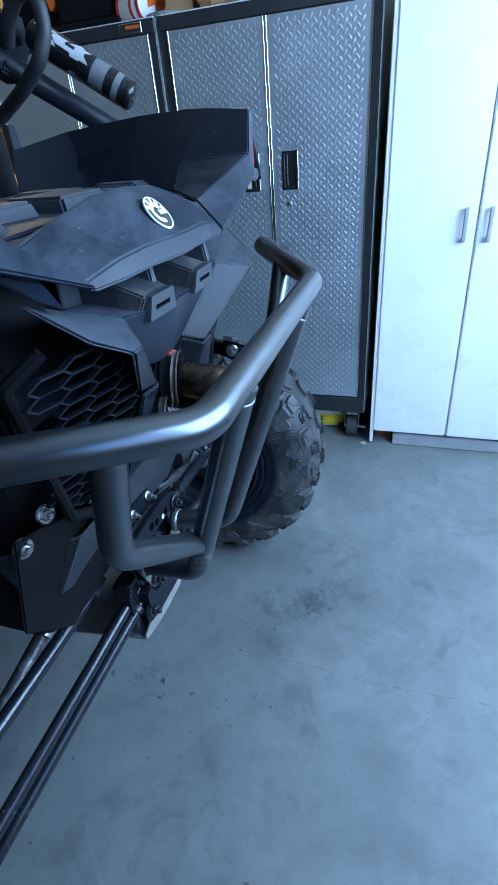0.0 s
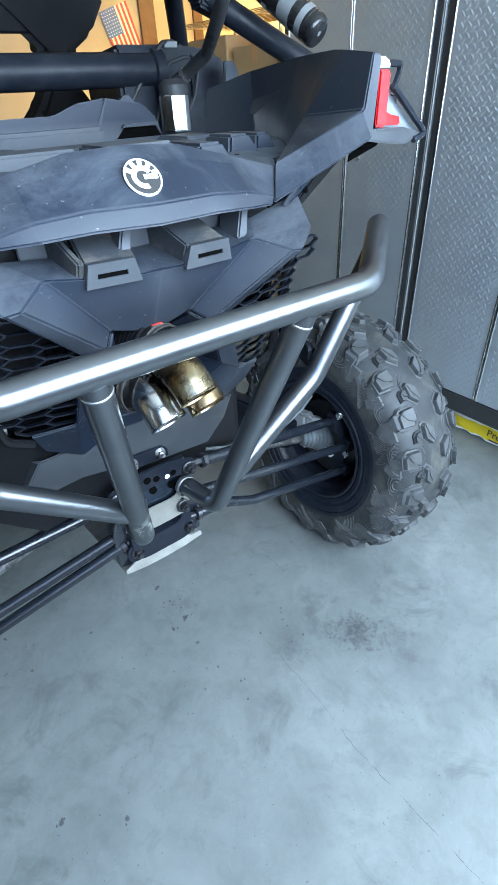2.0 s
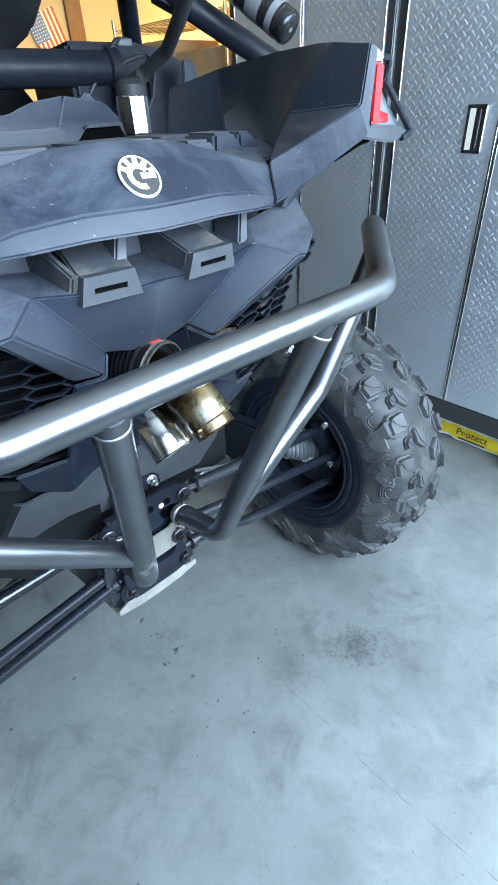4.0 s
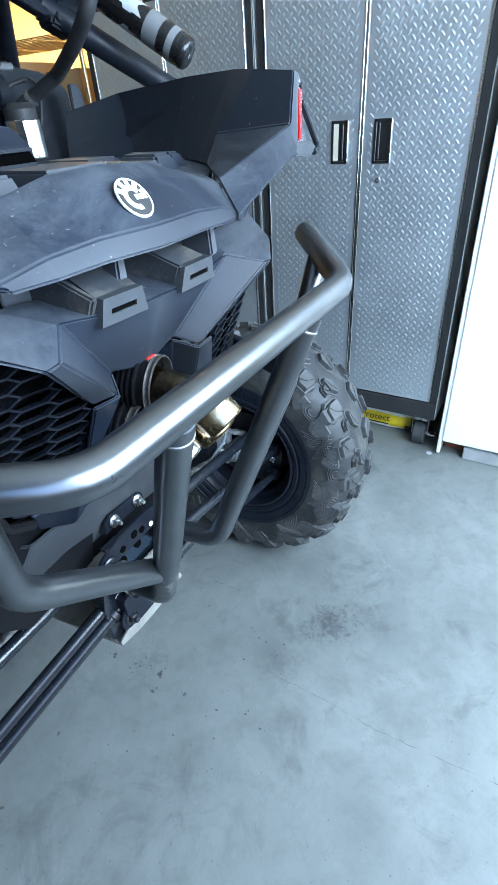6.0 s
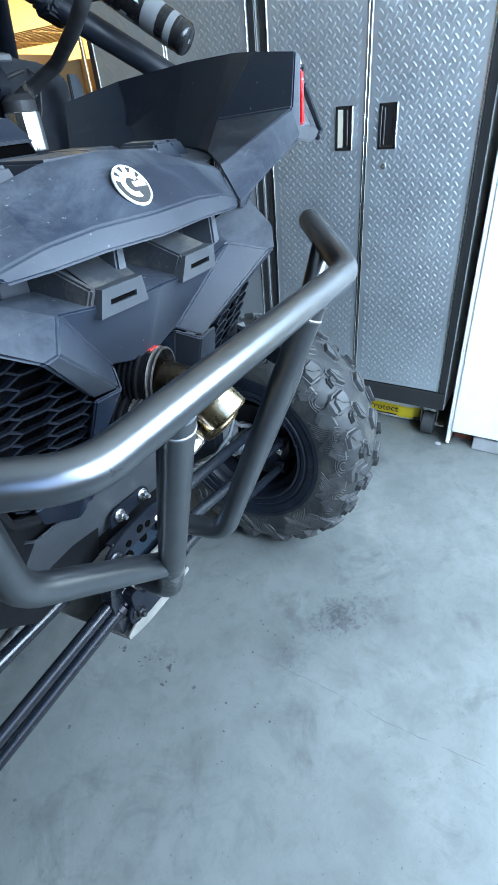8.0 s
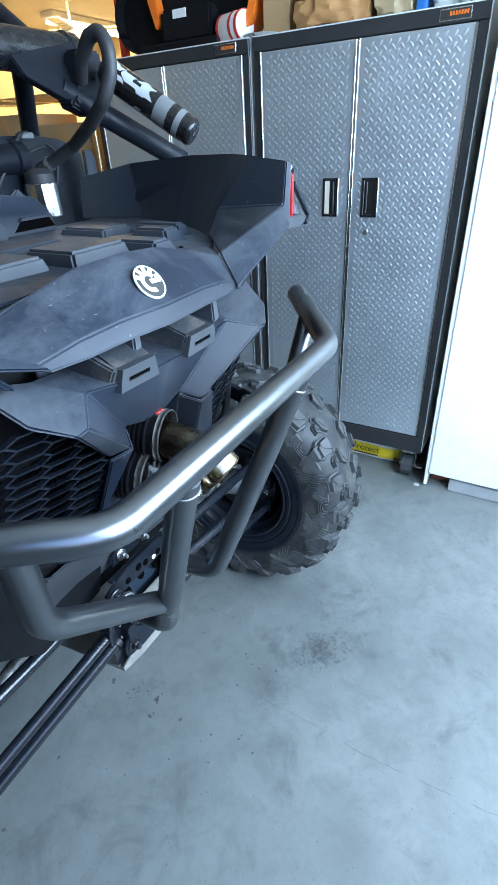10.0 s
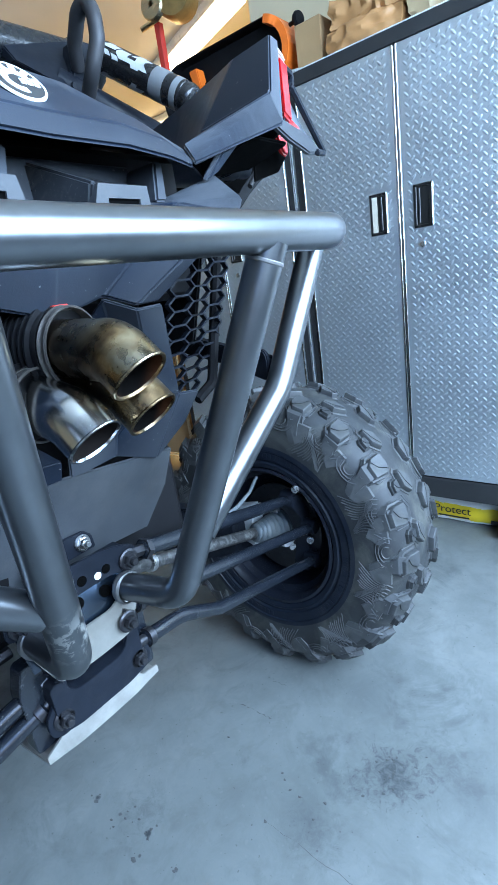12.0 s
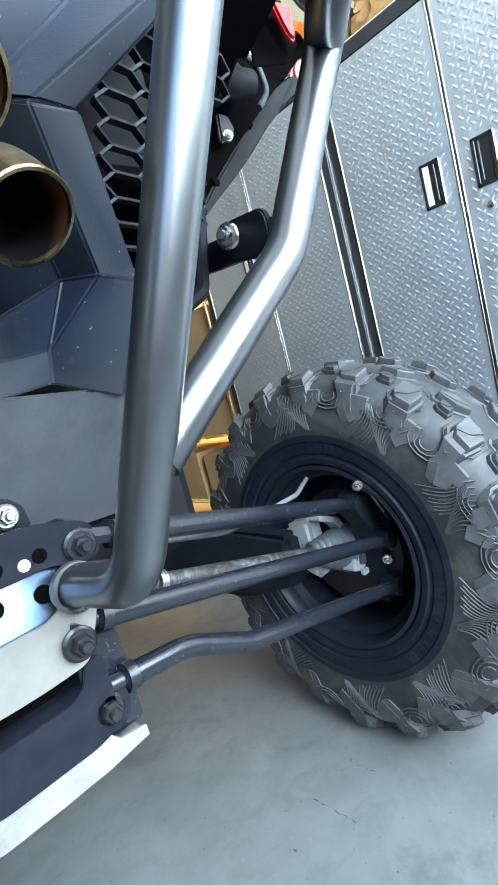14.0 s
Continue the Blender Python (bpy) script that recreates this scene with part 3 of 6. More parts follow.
def cabinet(y0, label, lean=0.0):
    """A tall two-door steel cabinet on castors; its near side stands at y0."""
    wide, z0, z1, back = 0.857, 0.155, 1.838, FRONT + 0.47
    y1 = y0 + wide
    cab = thing("storage_cabinet", label, "cabinet", (FRONT + 0.2, (y0 + y1) / 2, 0), "steel cabinets along the wall")
    bm = bmesh.new()
    x = FRONT + 0.004
    box(bm, (x + 0.032, y0 + 0.004, z0 + 0.01), (back, y1 - 0.004, z1 - 0.01))
    part("body", bm, CABINET, cab)
    for name, lo, hi in (("post", (x, y0, z0 + 0.086), (x + 0.03, y0 + 0.03, z1 - 0.046)), ("post", (x, y1 - 0.03, z0 + 0.086), (x + 0.03, y1, z1 - 0.046)),
                         ("bottom_rail", (x - 0.003, y0, z0), (x + 0.03, y1, z0 + 0.085)), ("top_rail", (x - 0.003, y0, z1 - 0.045), (x + 0.03, y1, z1))):
        bm = bmesh.new()
        box(bm, lo, hi, 0.002)
        part(name, bm, CABINET, cab)
    for y in (y0, y1):
        bm = bmesh.new()
        out = -0.004 if y == y0 else 0.004
        box(bm, (x + 0.008, min(y, y + out), z0), (back, max(y, y + out), z1 - 0.002))
        side = part("side_panel", bm, SIDE, cab, "plain grey steel side panel")
        for k in range(7):
            z = z0 + 0.08 + k * 0.25
            bm = bmesh.new()
            lathe(bm, [(0.006, 0), (0.005, 0.003), (0, 0.004)], along((x + 0.045, y + out, z), (x + 0.045, y + 100 * out, z)), 10)
            part("rivet", bm, BOLT, side)
    bm = bmesh.new()
    box(bm, (x - 0.003, y0, z1), (back, y1, z1 + 0.004), 0.001)
    part("top_sheet", bm, SIDE, cab, "thin pale steel top sheet")
    d0, d1 = y0 + 0.032, y1 - 0.032
    mid = (d0 + d1) / 2
    for k, (a, b) in enumerate(((d0, mid - 0.0025), (mid + 0.0025, d1))):
        zb, zt = z0 + 0.092, z1 - 0.049
        bm = bmesh.new()
        box(bm, (FRONT, a, zb), (FRONT + 0.02, b, zt), 0.002)
        door = part("door", bm, TREAD, cab, "silver tread-plate steel door, closed")
        hy = mid + (-0.083 if k == 0 else 0.083)
        v, f = lug_field(FRONT - 0.0002, a + 0.012, b - 0.012, zb + 0.008, zt - 0.008, hy)
        me = bpy.data.meshes.new("tread_lug")
        me.from_pydata(v, [], f)
        me.materials.append(LUG)
        me.shade_smooth()
        ob = new("tread_lug", me)
        bpy.context.view_layer.update()
        ob.parent, ob.matrix_parent_inverse = door, door.matrix_world.inverted()
        tagged(ob, kind="stuff")
        bm = bmesh.new()
        for e in (a, b - 0.007):
            box(bm, (FRONT - 0.002, e, zb), (FRONT + 0.004, e + 0.007, zt), 0.001)
        part("edge_strip", bm, TRIM, door, "bright bare steel edge strip")
        handle(door, hy, 1.282, k == 1)
        if k == 0:
            bm = bmesh.new()
            lathe(bm, [(0.011, -0.002), (0.011, 0.002), (0.008, 0.004), (0.003, 0.004), (0.003, 0.001), (0, 0.001)], along((FRONT - 0.001, hy + 0.006, 1.155), (FRONT - 1, hy + 0.006, 1.155)), 18)
            part("lock", bm, BOLT, door, "small round chrome lock")
    bm = bmesh.new()
    box(bm, (x - 0.006, y0 + 0.055, z1 - 0.038), (x - 0.002, y0 + 0.155, z1 - 0.006), 0.001)
    tag = part("maker_plate", bm, TRIM, cab, "small black and orange maker plate with bars")
    bm = bmesh.new()
    box(bm, (x - 0.0066, y0 + 0.058, z1 - 0.035), (x - 0.005, y0 + 0.152, z1 - 0.009))
    part("field", bm, INK, tag, "black field")
    bm = bmesh.new()
    for k in range(7):
        box(bm, (x - 0.0074, y0 + 0.064 + k * 0.0088, z1 - 0.025), (x - 0.0062, y0 + 0.070 + k * 0.0088, z1 - 0.014))
    part("bars", bm, ORANGE, tag)
    for cy in (y0 + 0.06, y1 - 0.06):
        for cx in (FRONT + 0.055, back - 0.07):
            bm = bmesh.new()
            m = along((cx - 0.01, cy - 0.030, 0.054), (cx - 0.01, cy + 1, 0.054))
            lathe(bm, [(0, 0), (0.048, 0), (0.054, 0.005), (0.054, 0.053), (0.048, 0.058), (0, 0.058)], m, 28)
            wheel = part("castor", bm, RUBBER, cab, "black rubber swivel castor")
            bm = bmesh.new()
            box(bm, (cx - 0.03, cy - 0.03, 0.128), (cx + 0.03, cy + 0.03, 0.155), 0.002)
            for s in (-1, 1):
                slab(bm, [(cx - 0.018, cy + s * 0.036, 0.13), (cx + 0.026, cy + s * 0.036, 0.13), (cx + 0.012, cy + s * 0.036, 0.04), (cx - 0.010, cy + s * 0.036, 0.04)], (0, 0.003, 0))
            lathe(bm, [(0, -0.022), (0.009, -0.022), (0.009, 0.070), (0, 0.070)], m, 12)
            box(bm, (cx - 0.035, cy - 0.075, 0.056), (cx + 0.002, cy - 0.045, 0.064), 0.002)
            part("fork", bm, BOLT, wheel, "zinc-plated castor fork")
    return cab


cabinet(-0.196, "tall silver tread-plate steel cabinet on castors, doors closed")
cabinet(0.678, "tall silver tread-plate steel cabinet in dim light, doors closed")

# ---- white cupboard by the door ----
cup = thing("white_cupboard", "tall white enamelled double-door cupboard on a low plinth", "cupboard", (1.8, -0.63, 0))
WY0, WY1, WX = -1.04, -0.240, 1.522
bm = bmesh.new()
box(bm, (WX + 0.03, WY0, 0.075), (RIGHT_X - 0.02, WY1, 2.02), 0.006)
part("body", bm, WHITE, cup)
bm = bmesh.new()
box(bm, (WX + 0.005, WY1 - 0.012, 0.012), (WX + 0.34, WY1 + 0.004, 2.03), 0.003)
part("end_panel", bm, WHITE, cup)
for k, (a, b) in enumerate(((WY0 + 0.004, -0.602), (-0.597, WY1 - 0.012))):
    bm = bmesh.new()
    box(bm, (WX, a, 0.082), (WX + 0.026, b, 2.02), 0.006, seg=2)
    door = part("door", bm, WHITE, cup, "plain white door, closed")
    y = -0.645 if k == 0 else -0.555
    bm = bmesh.new()
    box(bm, (WX - 0.026, y - 0.008, 0.99), (WX - 0.014, y + 0.008, 1.12), 0.004, seg=2)
    for z in (1.0, 1.11):
        box(bm, (WX - 0.018, y - 0.006, z - 0.006), (WX + 0.002, y + 0.006, z + 0.006))
    part("handle", bm, PALE, door, "grey bar handle")
bm = bmesh.new()
box(bm, (WX + 0.09, WY1 - 0.10, 0.0), (WX + 0.30, WY1 - 0.02, 0.075), 0.002)
part("wooden_foot", bm, FOOT, cup, "reddish-brown wooden support block")
bm = bmesh.new()
box(bm, (WX + 0.02, WY0, 0.0), (WX + 0.06, WY1 - 0.11, 0.062), 0.004)
part("plinth_rail", bm, PALE, cup, "grey plinth rail")


# ---- bag under the cabinet, and small marks on the floor ----
def soft_bag(name, lo, hi, mats, label, category, seed, pieces=10, crumple=0.012, split=None):
    """A filled bag: a rounded box with creases and hollows."""
    bm = bmesh.new()
    bmesh.ops.create_cube(bm, size=1)
    bmesh.ops.subdivide_edges(bm, edges=bm.edges[:], cuts=pieces, use_grid_fill=True)
    c = [(a + b) / 2 for a, b in zip(lo, hi)]
    s = [(b - a) / 2 for a, b in zip(lo, hi)]
    for v in bm.verts:
        p = v.co * 2
        q = Vector([math.copysign(abs(k) ** 0.9, k) for k in p])
        edge = max(0.0, p.length - 1.0)
        q *= 1 - 0.16 * edge
        w = Vector((c[0] + q.x * s[0], c[1] + q.y * s[1], c[2] + q.z * s[2]))
        n = noise.noise_vector(w * 9 + Vector((seed, 0, 0))) + 0.6 * noise.noise_vector(w * 24 + Vector((seed, 3, 0)))
        w += n * crumple
        w += (w - Vector(c)).normalized() * (0.5 - abs(noise.noise(w * 26 + Vector((seed, 5, 1)))) * 2.2) * crumple * 0.8
        w.z = max(w.z, lo[2] + 0.001)
        v.co = w
    ob = single(name, bm, mats, label, category)
    if split:
        for poly in ob.data.polygons:
            poly.material_index = split(poly.center)
    return ob


bag = soft_bag("yellow_bag", (1.66, -0.10, 0.002), (1.90, 0.42, 0.112), [YELLOW, PAPERWHITE], "yellow and white plastic bag lying under the cabinet", "bag", 4, 18, 0.010,
               lambda c: 1 if (c.z > 0.082 or c.z < 0.018) else 0)


def letters(text, size, m, mat, name, parent=None, depth=0.0004):
    """Words in the built-in letters, as a mesh."""
    cu = bpy.data.curves.new(name, "FONT")
    cu.body, cu.size, cu.extrude, cu.align_x, cu.align_y = text, size, depth, "CENTER", "CENTER"
    tmp = new(name, cu)
    me = bpy.data.meshes.new_from_object(tmp.evaluated_get(bpy.context.evaluated_depsgraph_get()))
    bpy.data.objects.remove(tmp)
    me.materials.append(mat)
    ob = new(name, me)
    ob.matrix_world = m
    if parent:
        bpy.context.view_layer.update()
        ob.parent, ob.matrix_parent_inverse = parent, parent.matrix_world.inverted()
    return ob


for y0, y1, z0, z1 in ((-0.085, -0.055, 0.022, 0.040), (0.03, 0.16, 0.028, 0.034), (0.34, 0.39, 0.02, 0.05)):
    bm = bmesh.new()
    box(bm, (1.650, y0, z0), (1.654, y1, z1), 0.001)
    part("printed_patch", bm, INK, bag, "black printed patch")
letters("Protect", 0.05, Matrix.Translation((1.652, 0.10, 0.062)) @ pose(0, 0, 0, 90, 0, -90), INK, "lettering", bag)

bm = bmesh.new()
lathe(bm, [(0, 0.003), (0.012, 0.003), (0.013, 0.0), (0, 0.0)], Matrix.Translation((1.525, -0.207, 0)), 20)
single("bottle_cap", bm, PALE, "small pale disc lying on the concrete", "cap")


def line_on_floor(name, points, wide, label):
    """A thin uneven dark line in the concrete."""
    rng = random.Random(len(points) * 7)
    bm = bmesh.new()
    fine = []
    for (ax, ay), (bx, by) in zip(points, points[1:]):
        for k in range(8):
            fine.append((ax + (bx - ax) * k / 8 + rng.uniform(-0.003, 0.003), ay + (by - ay) * k / 8))
    fine.append(points[-1])
    rows = []
    for i, (px, py) in enumerate(fine):
        qx, qy = fine[min(i + 1, len(fine) - 1)]
        ox, oy = fine[max(i - 1, 0)]
        d = Vector((qx - ox, qy - oy, 0)).normalized()
        w = wide * rng.choice((0.05, 0.2, 0.5, 0.8, 1.0)) * rng.uniform(0.5, 1.0)
        nrm = Vector((-d.y, d.x, 0)) * w
        rows.append((bm.verts.new(Vector((px, py, 0.0006)) + nrm), bm.verts.new(Vector((px, py, 0.0006)) - nrm)))
    for a, b in zip(rows, rows[1:]):
        bm.faces.new((a[0], a[1], b[1], b[0]))
    return single(name, bm, CRACK, label, "crack", "structure")


line_on_floor("floor_crack", [(0.197, 0.05), (0.194, -0.16), (0.190, -0.29), (0.180, -0.37), (0.188, -0.49), (0.196, -0.68), (0.198, -0.85)], 0.0009, "hairline crack in the concrete floor")
line_on_floor("floor_scratch", [(0.412, 0.292), (0.416, 0.24), (0.417, 0.187)], 0.0016, "dark scratch on the concrete floor")
line_on_floor("floor_scratch", [(0.526, 0.261), (0.53, 0.212)], 0.0012, "dark scratch on the concrete floor")


def flecks(places, mat):
    """Crumbs of dark dirt scattered on the floor round a few places."""
    rng = random.Random(5)
    bm = bmesh.new()
    for px, py, n, reach in places:
        for k in range(n):
            x, y = px + rng.gauss(0, reach), py + rng.gauss(0, reach)
            r, turn = rng.uniform(0.0012, 0.0042) * (1.5 if k == 0 else 1.0), rng.uniform(0, 3)
            ring = [bm.verts.new((x + r * rng.uniform(0.5, 1.1) * math.cos(turn + a), y + r * rng.uniform(0.5, 1.7) * math.sin(turn + a), 0.0004)) for a in (0, 1.05, 2.1, 3.14, 4.2, 5.2)]
            top = bm.verts.new((x, y, 0.0004 + r * 0.4))
            for i in range(6):
                bm.faces.new((ring[i], ring[(i + 1) % 6], top))
    return single("dirt_flecks", bm, mat, "dark crumbs of dirt scattered on the concrete", "dirt", "stuff")


flecks(((0.019, 0.42, 5, 0.006), (0.022, 0.326, 7, 0.014), (0.036, 0.251, 7, 0.008), (-0.006, 0.231, 4, 0.006), (0.018, 0.147, 3, 0.006), (-0.239, 0.396, 2, 0.004), (-0.480, 0.40, 4, 0.012),
        (0.0, 0.048, 3, 0.02), (0.045, -0.067, 5, 0.03), (-0.47, 0.547, 2, 0.005), (0.44, -0.15, 22, 0.035), (0.30, -0.05, 10, 0.10), (-0.10, 0.20, 14, 0.20), (-0.497, -0.059, 4, 0.006), (-0.366, -0.15, 4, 0.006)), CRACK)


# ---- the side-by-side vehicle ----
car = thing("off_road_vehicle", "dark grey side-by-side off-road vehicle, parked, seen from its dusty rear", "vehicle", (0, 0, 0))

def list_of(*pts):
    return list(pts)


# tail panel with the round badge
TAIL = [(0.0, -0.047, 1.272), (0.10, -0.045, 1.273), (0.17, -0.039, 1.269), (0.222, -0.026, 1.266),
        (0.0, -0.037, 1.299), (0.10, -0.036, 1.299), (0.172, -0.030, 1.292), (0.232, -0.016, 1.276),
        (0.0, 0.012, 1.348), (0.09, 0.014, 1.343), (0.17, 0.016, 1.328), (0.262, 0.019, 1.2935),
        (0.0, 0.040, 1.369), (0.09, 0.042, 1.363), (0.17, 0.044, 1.343), (0.286, 0.046, 1.310),
        (0.0, 0.078, 1.352), (0.10, 0.078, 1.342), (0.19, 0.078, 1.324), (0.33, 0.105, 1.319)]
rows = [[4 * r + c for c in range(4)] for r in range(5)]
quads = [(a[c], a[c + 1], b[c + 1], b[c]) for a, b in zip(rows, rows[1:]) for c in range(3)]
quads, tail_quads = quads[:9], quads
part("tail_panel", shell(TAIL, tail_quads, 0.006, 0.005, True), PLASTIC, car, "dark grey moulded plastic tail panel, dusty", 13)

badge_m = Matrix.Translation((-0.001, -0.0095, 1.3285)) @ pose(0, 0, 0, 51, 3, 0) @ Matrix.Scale(0.80, 4)
bm = bmesh.new()
lathe(bm, [(0, 0.004), (0.0335, 0.004), (0.0350, 0.002), (0.0350, -0.004)], badge_m, 48)
badge = part("badge", bm, INK, car, "round black and silver badge with a toothed ring")
bm = bmesh.new()
lathe(bm, [(0.0318, 0.0046), (0.0348, 0.0046), (0.0352, 0.002), (0.0318, 0.004)], badge_m, 48)
for k in range(5):
    w = radians(150 - k * 33)
    a, b = w - 0.2, w + 0.2
    slab(bm, [badge_m @ Vector((r * math.cos(t), r * math.sin(t), 0.0048)) for r, t in ((0.0215, a), (0.031, a + 0.06), (0.031, b - 0.06), (0.0215, b))], badge_m.to_3x3() @ Vector((0, 0, -0.001)))
for k in range(16):
    t0, t1 = radians(30 + k * 16), radians(30 + (k + 1) * 16)
    slab(bm, [badge_m @ Vector((r * math.cos(t), r * math.sin(t), 0.0048)) for r, t in ((0.0125, t0), (0.0218, t0), (0.0218, t1), (0.0125, t1))], badge_m.to_3x3() @ Vector((0, 0, -0.001)))
part("emblem", bm, SILVER, badge, "silver toothed emblem")
bm = bmesh.new()
for k in range(3):
    box(bm, (0.001 + k * 0.0095, -0.0045, 0.0044), (0.0085 + k * 0.0095, 0.0045, 0.0056), 0, badge_m)
part("bars", bm, PAPERWHITE, badge)

# tail fins, tail lamps
for side in (1, -1):
    fin = list_of((0.222, -0.026, 1.266), (0.285, 0.046, 1.311), (0.405, 0.146, 1.322), (0.429, -0.022, 1.382), (0.446, -0.026, 1.341),
                  (0.440, -0.024, 1.463), (0.477, 0.072, 1.473), (0.441, 0.140, 1.374), (0.456, -0.024, 1.460), (0.505, 0.130, 1.477), (0.446, 0.196, 1.326),
                  (0.600, 0.520, 1.463), (0.586, 0.495, 1.400), (0.572, 0.470, 1.330), (0.575, 0.690, 1.432), (0.555, 0.690, 1.330), (0.520, 0.315, 1.328), (0.555, 0.280, 1.477))
    faces = [(0, 4, 3, 1), (1, 3, 7, 2), (3, 5, 6, 7), (2, 7, 6, 9, 10), (10, 9, 17, 16), (16, 17, 11, 12, 13), (13, 12, 11, 14, 15), (4, 8, 5, 3)]
    leg = list_of((0.262, -0.010, 1.252), (0.297, -0.004, 1.268), (0.372, 0.0, 1.322), (0.300, -0.016, 1.293))
    half(side, "fin_leg", shell(leg, [(0, 1, 2, 3)], 0.012, 0.003), PLASTIC, car)
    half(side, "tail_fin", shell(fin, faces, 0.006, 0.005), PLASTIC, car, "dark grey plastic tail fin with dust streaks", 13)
    outer = list_of((0.456, -0.020, 1.457), (0.534, 0.165, 1.476), (0.606, 0.52, 1.460), (0.60, 0.66, 1.33), (0.565, 0.19, 1.325), (0.50, 0.05, 1.33), (0.474, -0.018, 1.345))
    half(side, "fin_outer_skin", shell(outer, [(0, 1, 5, 6), (1, 2, 3, 4), (1, 4, 5)], 0.005, 0.002), PLASTIC, car)
    bm = bmesh.new()
    slab(bm, list_of((0.455, -0.029, 1.442), (0.500, -0.014, 1.441), (0.496, -0.016, 1.356), (0.452, -0.031, 1.359)), (0.006, 0.016, 0), 0.004)
    lamp = half(side, "tail_lamp", bm, RED, car, "red plastic tail lamp lens")
    bm = bmesh.new()
    slab(bm, list_of((0.447, -0.027, 1.460), (0.494, -0.010, 1.459), (0.509, -0.009, 1.444), (0.450, -0.028, 1.444)), (0.004, 0.018, 0), 0.004)
    half(side, "lamp_top", bm, CLOUDY, lamp, "clear milky top of the lamp")
    bm = bmesh.new()
    slab(bm, list_of((0.506, 0.006, 1.381), (0.578, 0.022, 1.370), (0.586, 0.024, 1.354), (0.505, 0.002, 1.358)), (0.002, 0.012, 0), 0.002)
    half(side, "reflector", bm, RED, lamp, "red side reflector")
    bm = bmesh.new()
    slab(bm, list_of((0.505, 0.004, 1.412), (0.528, 0.010, 1.408), (0.664, 0.040, 1.336), (0.577, 0.030, 1.346), (0.505, 0.012, 1.356)), (0.002, 0.008, 0), 0.002)
    half(side, "side_lens", bm, CLEAR, lamp, "clear grey side lens")
    bm = bmesh.new()
    slab(bm, list_of((0.434, -0.026, 1.357), (0.577, 0.000, 1.350), (0.660, 0.023, 1.335), (0.612, 0.010, 1.326), (0.582, 0.006, 1.321), (0.493, -0.010, 1.331), (0.430, -0.025, 1.340)), (0.003, 0.014, 0.001), 0.003)
    half(side, "lamp_foot", bm, GUARD, lamp, "dusty grey foot under the lens")
    bm = bmesh.new()
    sweep(bm, list_of((0.520, -0.004, 1.417), (0.671, 0.026, 1.334), (0.614, 0.009, 1.327)), 0.0062, 8, 0.006, dome=0.002)
    sweep(bm, list_of((0.506, 0.006, 1.451), (0.558, 0.018, 1.450), (0.562, 0.019, 1.440), (0.538, 0.010, 1.412), (0.520, -0.004, 1.417)), 0.0055, 8, 0.006, dome=0.002)
    half(side, "lamp_bracket", bm, BLACKSTEEL, lamp, "black wire lamp guard")
    bm = bmesh.new()
    lathe(bm, [(0, 0.002), (0.017, 0.002), (0.019, 0), (0.022, 0), (0.024, 0.006), (0.024, 0.03), (0.030, 0.04), (0.030, 0.10), (0, 0.10)], along((0.647, 0.21, 1.351), (0.542, 0.23, 1.357)), 24)
    # near-black sheet stands for the shade inside the lamp cavity
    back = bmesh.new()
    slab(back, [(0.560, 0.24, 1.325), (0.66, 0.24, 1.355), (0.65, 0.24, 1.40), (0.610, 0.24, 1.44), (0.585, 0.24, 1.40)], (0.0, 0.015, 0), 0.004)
    half(side, "lamp_cavity_shade", back, HOLLOW_SHADE, lamp, "near-black backing for the shaded lamp cavity")
    back = bmesh.new()
    slab(back, [(0.572, 0.075, 1.384), (0.620, 0.075, 1.390), (0.624, 0.080, 1.338), (0.606, 0.080, 1.342), (0.592, 0.078, 1.356)], (0.0, 0.012, 0), 0.004)
    half(side, "lower_lens", back, RED, lamp, "red lower lens")
    # added slabs put the shade under fin and lamp into colour
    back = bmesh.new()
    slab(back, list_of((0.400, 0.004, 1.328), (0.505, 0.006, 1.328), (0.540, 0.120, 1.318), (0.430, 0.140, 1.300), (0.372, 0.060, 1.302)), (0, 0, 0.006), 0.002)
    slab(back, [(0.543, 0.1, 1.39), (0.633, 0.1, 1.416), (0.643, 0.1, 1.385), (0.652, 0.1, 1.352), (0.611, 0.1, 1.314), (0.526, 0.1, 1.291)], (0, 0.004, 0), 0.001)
    half(side, "underside", back, HOLLOW_SHADE, lamp, "near-black slabs for the shade under the lamp")
    # liner coloured near-black, so the arch reads as unlit
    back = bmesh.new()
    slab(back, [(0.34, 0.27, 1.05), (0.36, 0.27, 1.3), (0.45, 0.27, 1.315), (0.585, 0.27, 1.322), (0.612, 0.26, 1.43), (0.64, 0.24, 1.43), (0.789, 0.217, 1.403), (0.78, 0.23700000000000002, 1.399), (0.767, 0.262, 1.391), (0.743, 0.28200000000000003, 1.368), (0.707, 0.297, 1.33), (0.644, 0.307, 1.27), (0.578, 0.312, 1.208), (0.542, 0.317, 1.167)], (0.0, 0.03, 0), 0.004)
    half(side, "wheel_arch_liner", back, HOLLOW_SHADE, car, "wheel arch liner coloured near-black as an unlit cavity")
    half(side, "lamp_socket", bm, BLACKSTEEL, lamp, "grey round lamp socket")
    bm = bmesh.new()
    sweep(bm, [(0.592, 0.212, 1.422), (0.621, 0.212, 1.416), (0.682, 0.212, 1.394), (0.692, 0.212, 1.348), (0.656, 0.212, 1.314)], 0.0062, 10, 0.03)
    half(side, "lamp_cable", bm, HOSE, lamp, "black cable sleeve", 60)
    bm = bmesh.new()
